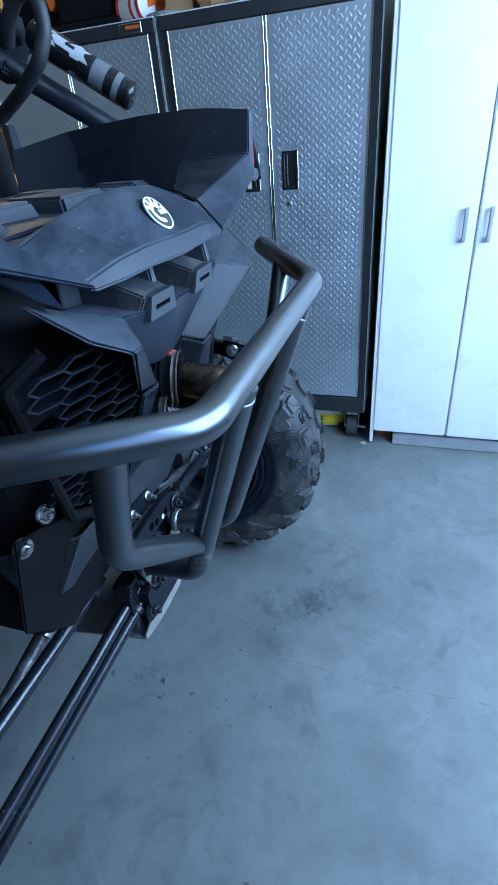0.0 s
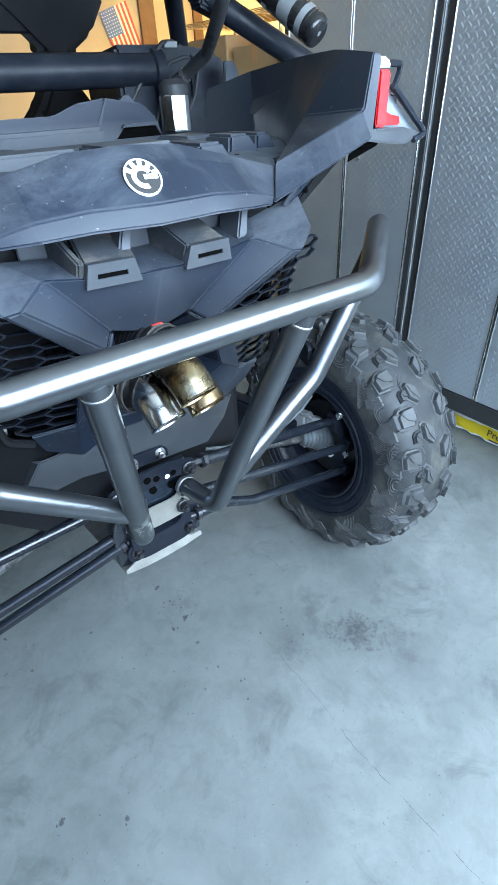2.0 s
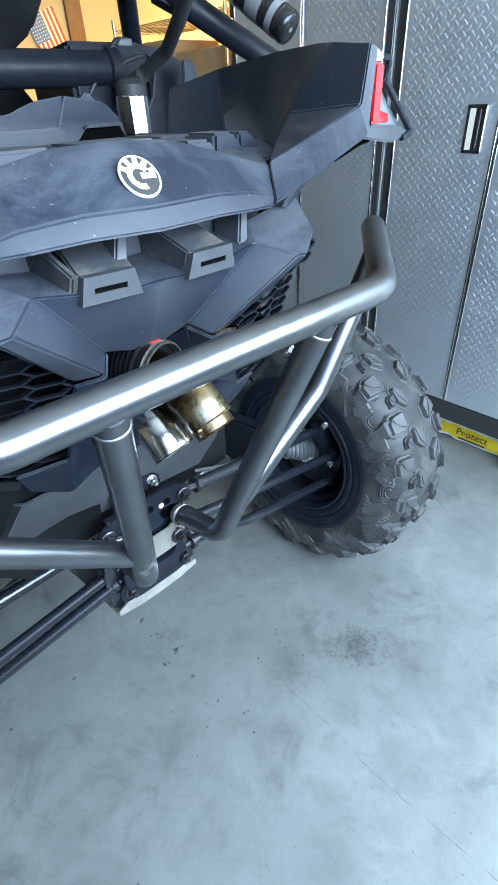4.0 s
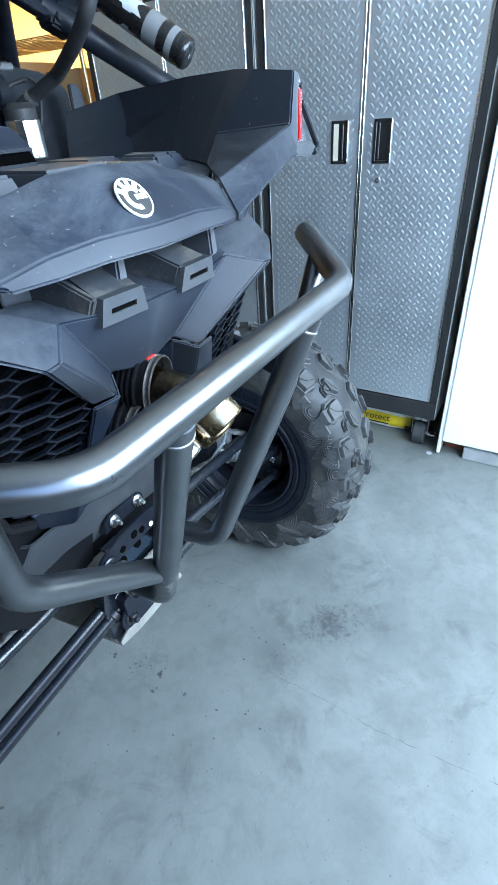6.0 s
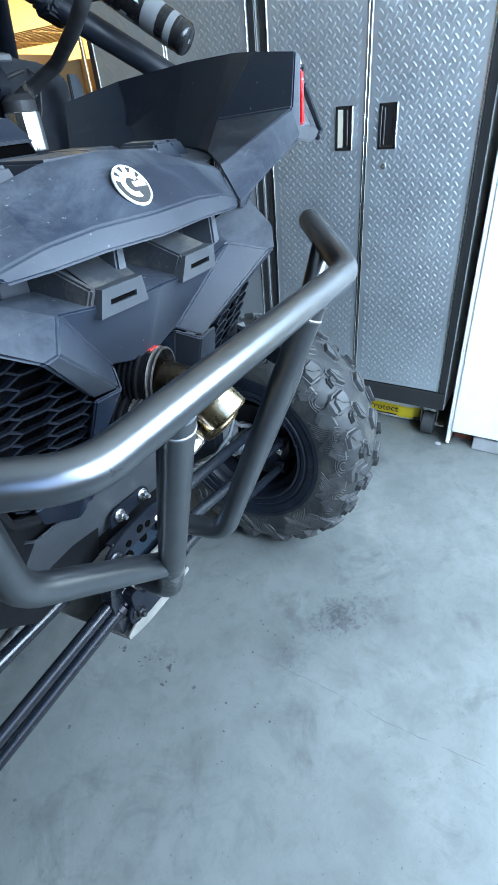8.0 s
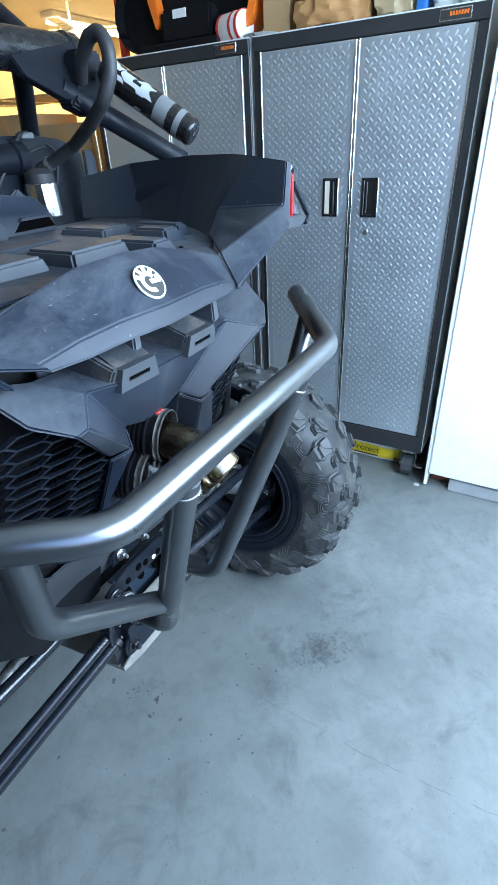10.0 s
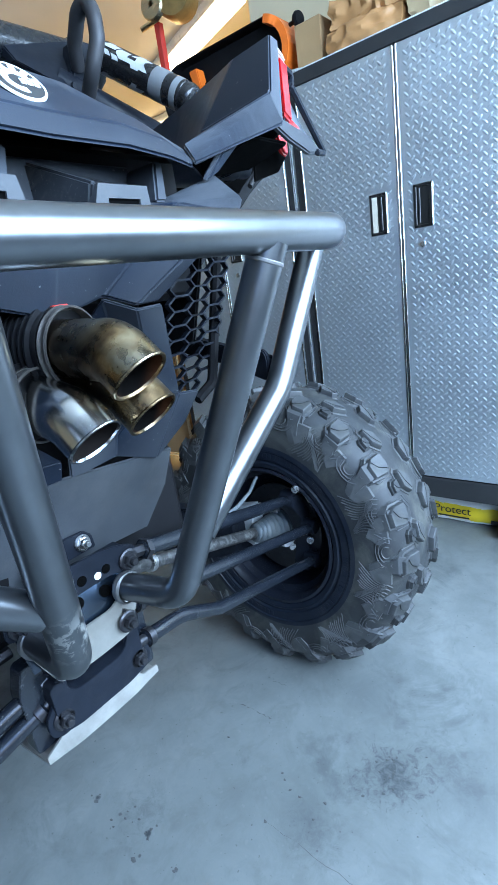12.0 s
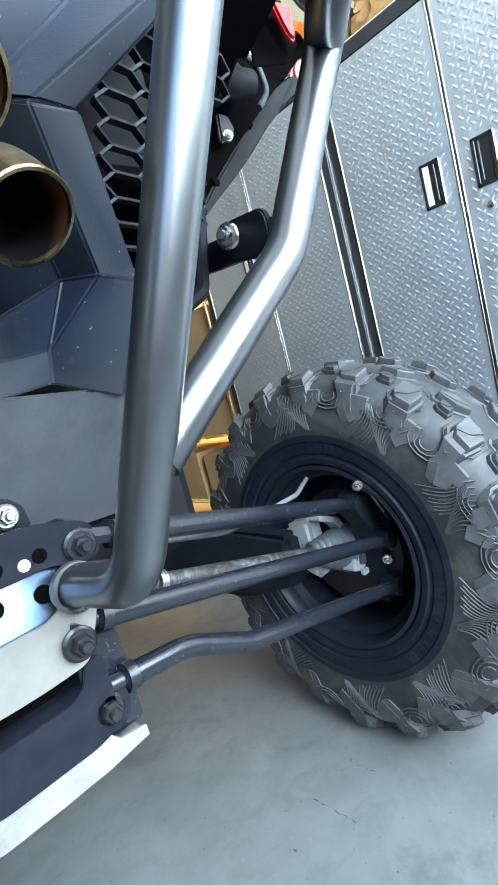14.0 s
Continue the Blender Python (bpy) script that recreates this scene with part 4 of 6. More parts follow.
    edge_band = [(0.542, 0.305, 1.167), (0.578, 0.3, 1.208), (0.644, 0.295, 1.27), (0.707, 0.285, 1.33), (0.743, 0.27, 1.368), (0.767, 0.25, 1.391), (0.78, 0.225, 1.399), (0.789, 0.205, 1.403), (0.797, 0.205, 1.369), (0.776, 0.225, 1.357), (0.769, 0.25, 1.347), (0.735, 0.27, 1.315), (0.692, 0.285, 1.27), (0.638, 0.295, 1.224), (0.585, 0.3, 1.184), (0.548, 0.305, 1.154)]
    slab(bm, edge_band, (0, 0.022, 0), 0.004)
    arch = half(side, "arch_edge", bm, DARK, car, "dusty black edge of the wheel arch with drilled holes")
    for x, y, z in ((0.703, 0.276, 1.32), (0.585, 0.296, 1.216)):
        # flat disc with the hole's shade as its colour
        bm = bmesh.new()
        lathe(bm, [(0, 0), (0.007, 0), (0.007, 0.003), (0, 0.003)], along((x, y, z), (x, y + 0.1, z)) @ Matrix.Scale(1.5, 4, (0.6, 0.8, 0)), 14)
        half(side, "hole", bm, HOLLOW_SHADE, arch, "dark drilled hole")
    bm = bmesh.new()
    slab(bm, [(0.588, 0.255, 1.32), (0.617, 0.255, 1.319), (0.628, 0.255, 1.295), (0.613, 0.255, 1.272), (0.583, 0.255, 1.267)], (0, 0.012, 0), 0.004)
    flange = half(side, "arch_flange", bm, DUSTY, car, "dusty bracket with a pale bolt")
    if side > 0:
        bolt("bolt", (0.6, 0.254, 1.279), (-0.5, -0.8, -0.3), flange, 0.007, BOLT)

# load bed behind the tail panel
BED = [(0.0, 0.070, 1.350), (0.12, 0.070, 1.338), (0.33, 0.098, 1.317), (0.41, 0.142, 1.320),
       (0.0, 0.15, 1.334), (0.12, 0.15, 1.332), (0.40, 0.21, 1.326), (0.54, 0.240, 1.332),
       (0.0, 0.62, 1.338), (0.12, 0.62, 1.338), (0.43, 0.62, 1.334), (0.59, 0.62, 1.334),
       (0.0, 0.70, 1.20), (0.12, 0.70, 1.20), (0.43, 0.70, 1.20), (0.59, 0.70, 1.20)]
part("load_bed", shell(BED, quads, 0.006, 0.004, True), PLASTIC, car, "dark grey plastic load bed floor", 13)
# raised blocks moulded into the bed: x range, y range, height, how far the sides draw in
for x0, x1, y0, y1, h, t in ((0.162, 0.238, 0.105, 0.26, 0.020, 0.014), (0.015, 0.165, 0.16, 0.29, 0.026, 0.010), (-0.165, 0.0, 0.19, 0.30, 0.026, 0.010), (-0.238, -0.162, 0.105, 0.26, 0.018, 0.014),
                             (0.265, 0.345, 0.16, 0.27, 0.024, 0.018), (0.36, 0.42, 0.20, 0.34, 0.020, 0.014), (0.275, 0.40, 0.34, 0.50, 0.016, 0.020), (0.02, 0.20, 0.36, 0.50, 0.014, 0.016), (-0.20, -0.02, 0.38, 0.52, 0.016, 0.016)):
    bm = bmesh.new()
    z = 1.332
    vs = [(x0, y0, z - 0.012), (x1, y0, z - 0.012), (x1, y1, z - 0.012), (x0, y1, z - 0.012), (x0 + t, y0 + t, z + h), (x1 - t, y0 + t, z + h), (x1 - t, y1 - t / 2, z + h), (x0 + t, y1 - t / 2, z + h)]
    vv = [bm.verts.new(v) for v in vs]
    for f in ((0, 1, 5, 4), (1, 2, 6, 5), (2, 3, 7, 6), (3, 0, 4, 7), (4, 5, 6, 7), (3, 2, 1, 0)):
        bm.faces.new([vv[i] for i in f])
    bmesh.ops.bevel(bm, geom=bm.edges[:], offset=0.005, segments=2, affect="EDGES", clamp_overlap=True)
    part("bed_rib", bm, PLASTIC, car, smooth=16)
# drain hole drawn as a disc of painted shade
bm = bmesh.new()
lathe(bm, [(0, 0.0), (0.008, 0.0), (0.008, 0.0012), (0, 0.0012)], along((0.249, 0.118, 1.3285), (0.249, 0.118, 2)), 14)
part("drain_hole", bm, HOLLOW_SHADE, car, "small drain hole")

# faceted ridge across the back of the bed, with a slot on each side
bm = bmesh.new()
half_top = [(0.360, 1.330), (0.348, 1.378), (0.312, 1.412), (0.218, 1.426), (0.149, 1.418), (0.092, 1.398)]
slab(bm, [(x, 0.580, z) for x, z in half_top] + [(-x, 0.580, z) for x, z in half_top[::-1]], (0, 0.12, -0.02), 0.005)
for sx in (1, -1):
    slab(bm, [(sx * 0.245, 0.60, 1.405), (sx * 0.286, 0.60, 1.433), (sx * 0.318, 0.60, 1.400)], (0, 0.05, -0.01), 0.004)
    slab(bm, [(sx * 0.186, 0.579, 1.372), (sx * 0.216, 0.576, 1.424), (sx * 0.222, 0.578, 1.424), (sx * 0.200, 0.579, 1.372)], (0, 0.012, 0), 0.002)
box(bm, (-0.190, 0.545, 1.328), (0.190, 0.60, 1.372), 0.008, seg=2)
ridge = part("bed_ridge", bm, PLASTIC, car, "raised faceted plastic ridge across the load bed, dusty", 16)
for sx in (1, -1):
    # slot is a flat plate coloured as its own shade
    bm = bmesh.new()
    slab(bm, [(sx * 0.232, 0.5780, 1.343), (sx * 0.255, 0.5780, 1.365), (sx * 0.338, 0.5780, 1.365), (sx * 0.352, 0.5780, 1.343)], (0, 0.004, 0))
    part("slot", bm, HOLLOW_SHADE, ridge, "dark slot in the ridge")
    bm = bmesh.new()
    slab(bm, [(sx * 0.246, 0.566, 1.3655), (sx * 0.344, 0.566, 1.3655), (sx * 0.340, 0.566, 1.372), (sx * 0.252, 0.566, 1.372)], (0, 0.016, 0), 0.002)
    part("slot_lip", bm, PLASTIC, ridge, smooth=16)
# lower fascia: centre plate, shoulders, slanting facets, pillars and skirt
FASCIA = [(0.0, -0.028, 1.208), (0.030, -0.030, 1.207), (0.112, -0.032, 1.214), (0.176, -0.026, 1.221),
          (0.0, 0.010, 1.098), (0.071, 0.012, 1.117),
          (0.224, -0.076, 1.202), (0.286, -0.050, 1.226), (0.306, 0.013, 1.272), (0.215, 0.035, 1.240), (0.112, 0.060, 1.228), (0.0, 0.060, 1.226),
          (0.094, -0.020, 1.100), (0.136, -0.012, 1.101), (0.244, -0.076, 1.198)]
bm = shell(FASCIA, [(0, 1, 5, 4), (1, 2, 3, 5), (3, 6, 12, 5), (6, 14, 13, 12), (3, 9, 8, 7), (3, 7, 14, 6), (2, 10, 9, 3), (0, 11, 10, 2, 1)], 0.006, 0.009, True)
for v in bm.verts:
    if v.co.z < 1.13:
        v.co.x -= 0.011
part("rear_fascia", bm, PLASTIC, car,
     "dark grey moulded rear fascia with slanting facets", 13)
# hole in the inner wall: a disc, its darkness painted
bm = bmesh.new()
lathe(bm, [(0, 0), (0.013, 0), (0.013, 0.003), (0, 0.003)], along((0.038, 0.0565, 1.246), (0.038, 0.1, 1.246)), 20)
part("hole", bm, HOLLOW_SHADE, part("inner_wall", box(bmesh.new(), (-0.18, 0.058, 1.218), (0.18, 0.064, 1.282), 0.002), PLASTIC, car), "round dark hole")
for side in (1, -1):
    pillar = [(0.071, 0.014, 1.116), (0.094, -0.018, 1.099), (0.138, -0.014, 1.100), (0.118, 0.085, 0.985), (0.140, 0.050, 0.980), (0.166, 0.030, 0.968), (0.085, 0.095, 0.918), (0.0, 0.095, 0.912),
              (0.0, 0.105, 0.880), (0.080, 0.102, 0.888), (0.150, 0.098, 0.860), (0.215, 0.085, 0.905), (0.235, 0.06, 0.955), (0.06, 0.12, 1.06), (0.03, 0.15, 0.95)]
    bm = shell(pillar, [(0, 1, 4, 3), (1, 2, 5, 4), (3, 4, 6), (4, 5, 10, 9, 6), (5, 12, 11, 10), (6, 9, 8, 7), (0, 3, 14, 13), (3, 6, 7, 14)], 0.006, 0.009)
    for v in bm.verts:
        if v.co.z > 1.085:
            v.co.x -= 0.011 * side
    half(side, "fascia_pillar", bm, PLASTIC, car,
         "dark grey plastic pillar beside the exhaust", 13)
    # tow tab with a slot, and its ramp
    cx = 0.083
    bm = bmesh.new()
    z0, z1, y = 1.200, 1.234, -0.036
    outer = [(-0.046, z0), (0.040, z0), (0.034, z1), (-0.036, z1)]
    hole = [(-0.024, 1.2125), (0.022, 1.2125), (0.022, 1.2195), (-0.024, 1.2195)]
    vo = [[bm.verts.new((cx + a, y - (b - z0) * 0.12 + d, b)) for a, b in outer] for d in (0, 0.02)]
    vh = [[bm.verts.new((cx + a, y - (b - z0) * 0.12 + d, b)) for a, b in hole] for d in (0, 0.02)]
    for k in range(4):
        j = (k + 1) % 4
        bm.faces.new((vo[0][k], vo[0][j], vh[0][j], vh[0][k]))
        bm.faces.new((vo[1][k], vh[1][k], vh[1][j], vo[1][j]))
        bm.faces.new((vh[0][k], vh[0][j], vh[1][j], vh[1][k]))
        bm.faces.new((vo[0][k], vo[1][k], vo[1][j], vo[0][j]))
    bmesh.ops.bevel(bm, geom=[e for e in bm.edges if e.calc_face_angle(0) > 0.5], offset=0.0015, segments=2, affect="EDGES", clamp_overlap=True)
    tab = half(side, "tow_tab", bm, GUARD, car, "slotted plastic tab with dusty edges")
    # block behind the tab carries the slot's shade as colour
    bm = bmesh.new()
    box(bm, (cx - 0.028, -0.0345, 1.208), (cx + 0.026, -0.0195, 1.226))
    half(side, "slot", bm, HOLLOW_SHADE, tab, "dark slot")
    bm = bmesh.new()
    slab(bm, [(cx - 0.042, -0.030, 1.232), (cx + 0.036, -0.030, 1.232), (cx + 0.022, 0.075, 1.272), (cx - 0.062, 0.075, 1.272)], (0, 0.004, -0.010), 0.003)
    for a, b in ((-0.042, -0.062),) if side > 0 else ((0.036, 0.050),):
        slab(bm, [(cx + a, -0.036, 1.236), (cx + b, 0.075, 1.284), (cx + b, 0.085, 1.225), (cx + a, -0.020, 1.205)], (0.011, 0, 0), 0.003)
    half(side, "ramp", bm, DUSTY, tab, "dust-covered ramp")
    if side > 0:
        bm = bmesh.new()
        box(bm, (0.0, 0.070, 1.228), (0.045, 0.074, 1.268), 0.001)
        sticker = part("sticker", bm, INK, car, "black sticker with white, red and yellow bars")
        bm = bmesh.new()
        for x0, x1, z0, z1 in ((0.016, 0.022, 1.236, 1.246), (0.024, 0.029, 1.236, 1.245), (0.031, 0.036, 1.236, 1.245), (0.038, 0.043, 1.236, 1.245)):
            box(bm, (x0, 0.0685, z0), (x1, 0.0702, z1))
        part("bars", bm, PAPERWHITE, sticker)
        bm = bmesh.new()
        box(bm, (0.012, 0.0685, 1.250), (0.034, 0.0702, 1.254))
        part("red_bar", bm, REDPAINT, sticker)
        bm = bmesh.new()
        box(bm, (0.008, 0.0685, 1.257), (0.040, 0.0702, 1.264))
        part("yellow_bar", bm, YELLOW, sticker)
    bm = bmesh.new()
    shift = 0.0 if side > 0 else -0.215
    slab(bm, [(x + shift, y, z) for x, y, z in ((0.150, -0.018, 1.222), (0.172, -0.016, 1.224), (0.192, 0.003, 1.276), (0.176, 0.003, 1.276))], (0, 0.06, 0), 0.003)
    part("rib", bm, PLASTIC, car, smooth=16)
    # honeycomb grille
    corners = [(0.130, 1.100), (0.280, 1.212), (0.325, 1.19), (0.262, 0.950), (0.166, 0.955)]

    def inside(x, z):
        hit = True
        for (ax, az), (bx, bz) in zip(corners, corners[1:] + corners[:1]):
            if (bx - ax) * (z - az) - (bz - az) * (x - ax) > 0.0:
                hit = False
        return hit

    bm = bmesh.new()
    cw, ch = 0.060, 0.0205
    done = set()
    for i in range(-2, 10):
        for j in range(-2, 20):
            gx, gz = 0.13 + i * cw * 0.78, 0.94 + j * ch + (ch / 2 if i % 2 else 0)
            if not inside(gx, gz):
                continue
            ring = [(gx - cw * 0.52, gz), (gx - cw * 0.26, gz + ch / 2), (gx + cw * 0.26, gz + ch / 2), (gx + cw * 0.52, gz), (gx + cw * 0.26, gz - ch / 2), (gx - cw * 0.26, gz - ch / 2)]
            for a, b in zip(ring, ring[1:] + ring[:1]):
                key = (round(a[0] + b[0], 3), round(a[1] + b[1], 3))
                if key in done:
                    continue
                done.add(key)
                yy = lambda x, z: -0.015 + (x - 0.13) * 0.22 + (1.1 - z) * 0.40
                p, q = Vector((a[0], yy(*a), a[1])), Vector((b[0], yy(*b), b[1]))
                fwd = Vector((0, 1, 0))
                u = (q - p).normalized().cross(fwd).normalized() * 0.0014
                slab(bm, [p - u, p + u, q + u, q - u], fwd * 0.009)
    half(side, "grille", bm, BLACKSTEEL, car, "black honeycomb plastic grille")
    bm = bmesh.new()
    sweep(bm, list_of((0.30, 0.01, 1.215), (0.33, 0.05, 1.18), (0.275, 0.06, 0.955), (0.235, 0.062, 0.935)), 0.009, 8, 0.02)
    half(side, "grille_edge", bm, DARK, car)

# gearbox covers, and dark backing added where the gaps behind fascia and grilles are shaded
bm = bmesh.new()
box(bm, (-0.30, 0.082, 1.10), (0.30, 0.20, 1.31), 0.01)
part("fascia_back", bm, DARK, car, "added dark backing for the shaded gap behind the fascia")
bm = bmesh.new()
box(bm, (-0.29, 0.20, 0.62), (0.29, 0.78, 1.30), 0.03)
part("engine_bay_filler", bm, DARK, car, "dark filler box for the shaded engine bay")
for side in (1, -1):
    bm = bmesh.new()
    slab(bm, [(0.335, 0.07, 1.235), (0.345, 0.75, 1.30), (0.345, 0.75, 0.95), (0.30, 0.30, 0.96), (0.285, 0.10, 1.02)], (0.008, 0, 0), 0.003)
    half(side, "side_backing", bm, DARK, car, "added dark backing panel beside the grille")
COVER = [(-0.24, 0.10, 0.885), (-0.02, 0.10, 0.890), (0.185, 0.10, 0.866), (0.172, 0.125, 0.80), (0.140, 0.155, 0.725), (-0.06, 0.160, 0.735), (-0.20, 0.160, 0.735), (-0.29, 0.13, 0.80), (0.05, 0.13, 0.80), (-0.14, 0.125, 0.83), (0.205, 0.22, 0.86), (0.16, 0.24, 0.70), (-0.32, 0.22, 0.88), (-0.26, 0.24, 0.70)]
part("gearbox_cover", shell(COVER, [(1, 2, 3, 8), (0, 1, 8, 9), (8, 3, 4, 5), (9, 8, 5, 6), (0, 9, 6, 7), (2, 10, 11, 4, 3), (0, 7, 6, 13, 12)], 0.005, 0.003), GUARD, car, "dusty dark grey gearbox cover")

bm = shell([(-0.085, 0.116, 0.890), (-0.22, 0.108, 0.925), (-0.36, 0.104, 0.975), (-0.38, 0.135, 0.80), (-0.27, 0.165, 0.672), (-0.11, 0.166, 0.690), (-0.10, 0.140, 0.80), (-0.24, 0.128, 0.835)],
           [(0, 1, 7, 6), (1, 2, 3, 7), (7, 3, 4), (6, 7, 4, 5)], 0.005, 0.003)
cover = part("side_cover", bm, DARK, car, "black lower side cover with folds and bright bolts")
for at in ((-0.288, 0.106, 0.966), (-0.345, 0.106, 0.951)):
    bolt("bolt", at, (-0.3, -0.9, 0.2), cover, 0.010, BOLT)

# exhaust with three short tips
AXIS = Vector((0.12, -0.66, -0.74)).normalized()
for k, (lip, bend, root, mat, bore) in enumerate((((-0.017, -0.124, 1.034), (-0.024, -0.066, 1.078), (-0.014, 0.02, 1.066), HEAT, bore_rust(-0.124)),
                                                  ((0.022, -0.082, 0.980), (0.012, -0.030, 1.024), (0.006, 0.03, 1.028), HEAT, bore_rust(-0.082)),
                                                  ((-0.050, -0.068, 0.970), (-0.056, -0.016, 1.016), (-0.060, 0.04, 1.016), CHROME, SOOT))):
    lip = Vector(lip)
    bm = bmesh.new()
    bend = lip - AXIS * 0.036
    line = rounded([root, bend, lip], 0.075, 9)
    sweep(bm, line, 0.0335, 28)
    for f in [f for f in bm.faces if len(f.verts) > 4 and (f.calc_center_median() - lip).length < 0.01]:
        bm.faces.remove(f)
    d = (line[-1] - line[-2]).normalized()
    lathe(bm, [(0.0335, 0), (0.0345, 0.0015), (0.0335, 0.003), (0.0312, 0.003), (0.0305, 0.0)], along(lip, lip + d), 28)
    pipe = part("exhaust_tip", bm, mat, car, "bent chrome exhaust tip" if k == 2 else "bent heat-tinted steel exhaust tip", smooth=50)
    bm = bmesh.new()
    inner = [p for p in line[3:]]
    sweep(bm, inner, 0.0306, 24)
    for f in [f for f in bm.faces if len(f.verts) > 4 and (f.calc_center_median() - lip).length < 0.01]:
        bm.faces.remove(f)
    part("bore", bm, bore, pipe, "sooty bore" if bore is SOOT else "rusty bore", smooth=50)
bm = bmesh.new()
m = along((-0.066, 0.202, 1.084), (-0.0085, -0.003, 1.065))
prof = [(0, 0)]
for k in range(21):
    h = 0.02 + k * 0.0085
    prof += [(0.052, h), (0.052, h + 0.0028), (0.046, h + 0.0036), (0.046, h + 0.0078)]
prof += [(0.049, 0.205), (0.034, 0.200), (0, 0.200)]
lathe(bm, prof, m, 36)
muffler = part("muffler", bm, RIBBED, car, "black ribbed muffler body")
bm = bmesh.new()
lathe(bm, [(0.0445, 0.202), (0.0470, 0.206), (0.0488, 0.2075), (0.0475, 0.209), (0.0466, 0.2105), (0.0466, 0.2125), (0.0475, 0.214), (0.0484, 0.216), (0.0475, 0.218), (0.0455, 0.218), (0.0445, 0.206)], m, 40)
box(bm, (-0.024, -0.002, 1.107), (0.004, 0.014, 1.113), 0.002)
part("band_clamp", bm, CLAMP, muffler, "rough grey steel band clamp")
bm = bmesh.new()
box(bm, (-0.020, -0.001, 1.112), (0.000, 0.012, 1.1145), 0.001)
part("tag", bm, REDPAINT, muffler, "small pink-red tag")
bm = bmesh.new()
m = along((-0.128, 0.205, 1.030), (-0.064, 0.008, 1.011))
lathe(bm, [(r * 0.9, h) for r, h in prof], m, 36)
low_muffler = part("muffler", bm, RIBBED, car, "black ribbed lower muffler body")
bm = bmesh.new()
lathe(bm, [(0.0400, 0.202), (0.0425, 0.202), (0.0440, 0.2035), (0.0425, 0.205), (0.0420, 0.210), (0.0435, 0.214), (0.0425, 0.216), (0.0405, 0.216), (0.0400, 0.202)], m, 40)
part("band_clamp", bm, CLAMP, low_muffler, "rough grey steel band clamp")

# rear bumper of welded tube
R = 0.0222
bm = bmesh.new()
sweep(bm, [(-0.492, -0.020, 1.200), (-0.318, -0.187, 1.160), (0.290, -0.187, 1.156), (0.490, -0.026, 1.190)], R, 28, 0.085, dome=0.006, steps=9)
bumper = part("rear_bumper", bm, TUBE, car, "grey powder-coated steel tube bumper with scuffs", smooth=50)
STRUTS = {1: [(0.148, -0.187, 1.148), (0.040, -0.040, 0.706), (0.034, 0.092, 0.686)], -1: [(-0.192, -0.187, 1.152), (-0.126, -0.036, 0.716), (-0.116, 0.092, 0.696)]}
BRACES = {1: [(0.402, -0.095, 1.172), (0.268, -0.086, 0.952), (0.0705, -0.0708, 0.798)], -1: [(-0.385, -0.110, 1.165), (-0.360, -0.062, 0.985), (-0.155, -0.060, 0.818)]}
for side in (1, -1):
    top, low, foot = STRUTS[side]
    bm = bmesh.new()
    sweep(bm, STRUTS[side], R * 0.97, 24, 0.055, steps=9)
    part("strut", bm, TUBE, bumper, smooth=50)
    bm = bmesh.new()
    sweep(bm, BRACES[side], R * 0.92, 24, 0.10, steps=9)
    part("brace", bm, TUBE, bumper, smooth=50)
    bm = bmesh.new()
    lathe(bm, [(R * 0.94, 0.0185), (R * 1.02, 0.0205), (R * 1.02, 0.0230), (R * 0.94, 0.0250)], along(top, low), 24)
    part("weld_bead", bm, WELD, bumper, "pale weld bead")
    bm = bmesh.new()
    lathe(bm, [(R * 1.0, -0.012), (R * 1.16, -0.008), (R * 1.16, 0.0), (R, 0.002)], along((foot[0], 0.086, foot[2]), (foot[0], 0.2, foot[2])), 24)
    part("weld_bead", bm, WELD, bumper, "pale weld bead")
    bm = bmesh.new()
    slab(bm, [(0.278, -0.060, 0.996), (0.278, -0.060, 0.964), (0.34, 0.20, 1.00), (0.34, 0.20, 1.035)], (0.016, -0.004, 0), 0.002)
    if side > 0:
        tab = half(side, "mounting_tab", bm, BLACKSTEEL, bumper, "black steel mounting tab")
        bm = bmesh.new()
        slab(bm, arc_plate([(0.274, -0.064, 1.006), (0.296, 0.032, 1.022), (0.296, 0.032, 0.978), (0.274, -0.064, 0.956)], 0.016), (0.008, -0.002, 0), 0.002)
        part("tab_plate", bm, BLACKSTEEL, tab, "rounded black steel plate")
        bolt("bolt", (0.2835, 0.002, 1.000), (-0.9, -0.35, -0.05), tab, 0.0095, BOLT)

# rear plate, brackets, skid plate: the lower frame's middle lies a little to the left
MID = -0.036


def across(y, *pts):
    """An outline, given by its right half from top to bottom, closed by its left half."""
    right = [(MID + x, y, z) for x, z in pts]
    return right + [(2 * MID - x, y, z) for x, y, z in right[::-1]]


bm = bmesh.new()
slab(bm, arc_plate(across(0.096, (0.040, 0.760), (0.078, 0.752), (0.110, 0.740), (0.112, 0.704), (0.088, 0.700), (0.060, 0.712)), 0.024), (0, 0.006, 0), 0.0015)
box(bm, (MID - 0.085, 0.098, 0.746), (MID + 0.085, 0.116, 0.752), 0.002)
bracket = part("upper_bracket", bm, BLACKSTEEL, car, "black steel upper rod bracket with holes")
# bracket holes are discs coloured near-black for their shade
for x, z, r in ((-0.049, 0.727, 0.0075), (-0.014, 0.736, 0.009), (0.008, 0.730, 0.008), (0.050, 0.727, 0.0075)):
    bm = bmesh.new()
    lathe(bm, [(0, 0.0), (r, 0.0), (r, 0.0008), (0, 0.0008)], along((MID + x, 0.0958, z), (MID + x, -1, z)), 18)
    part("hole", bm, HOLLOW_SHADE, bracket)
bm = bmesh.new()
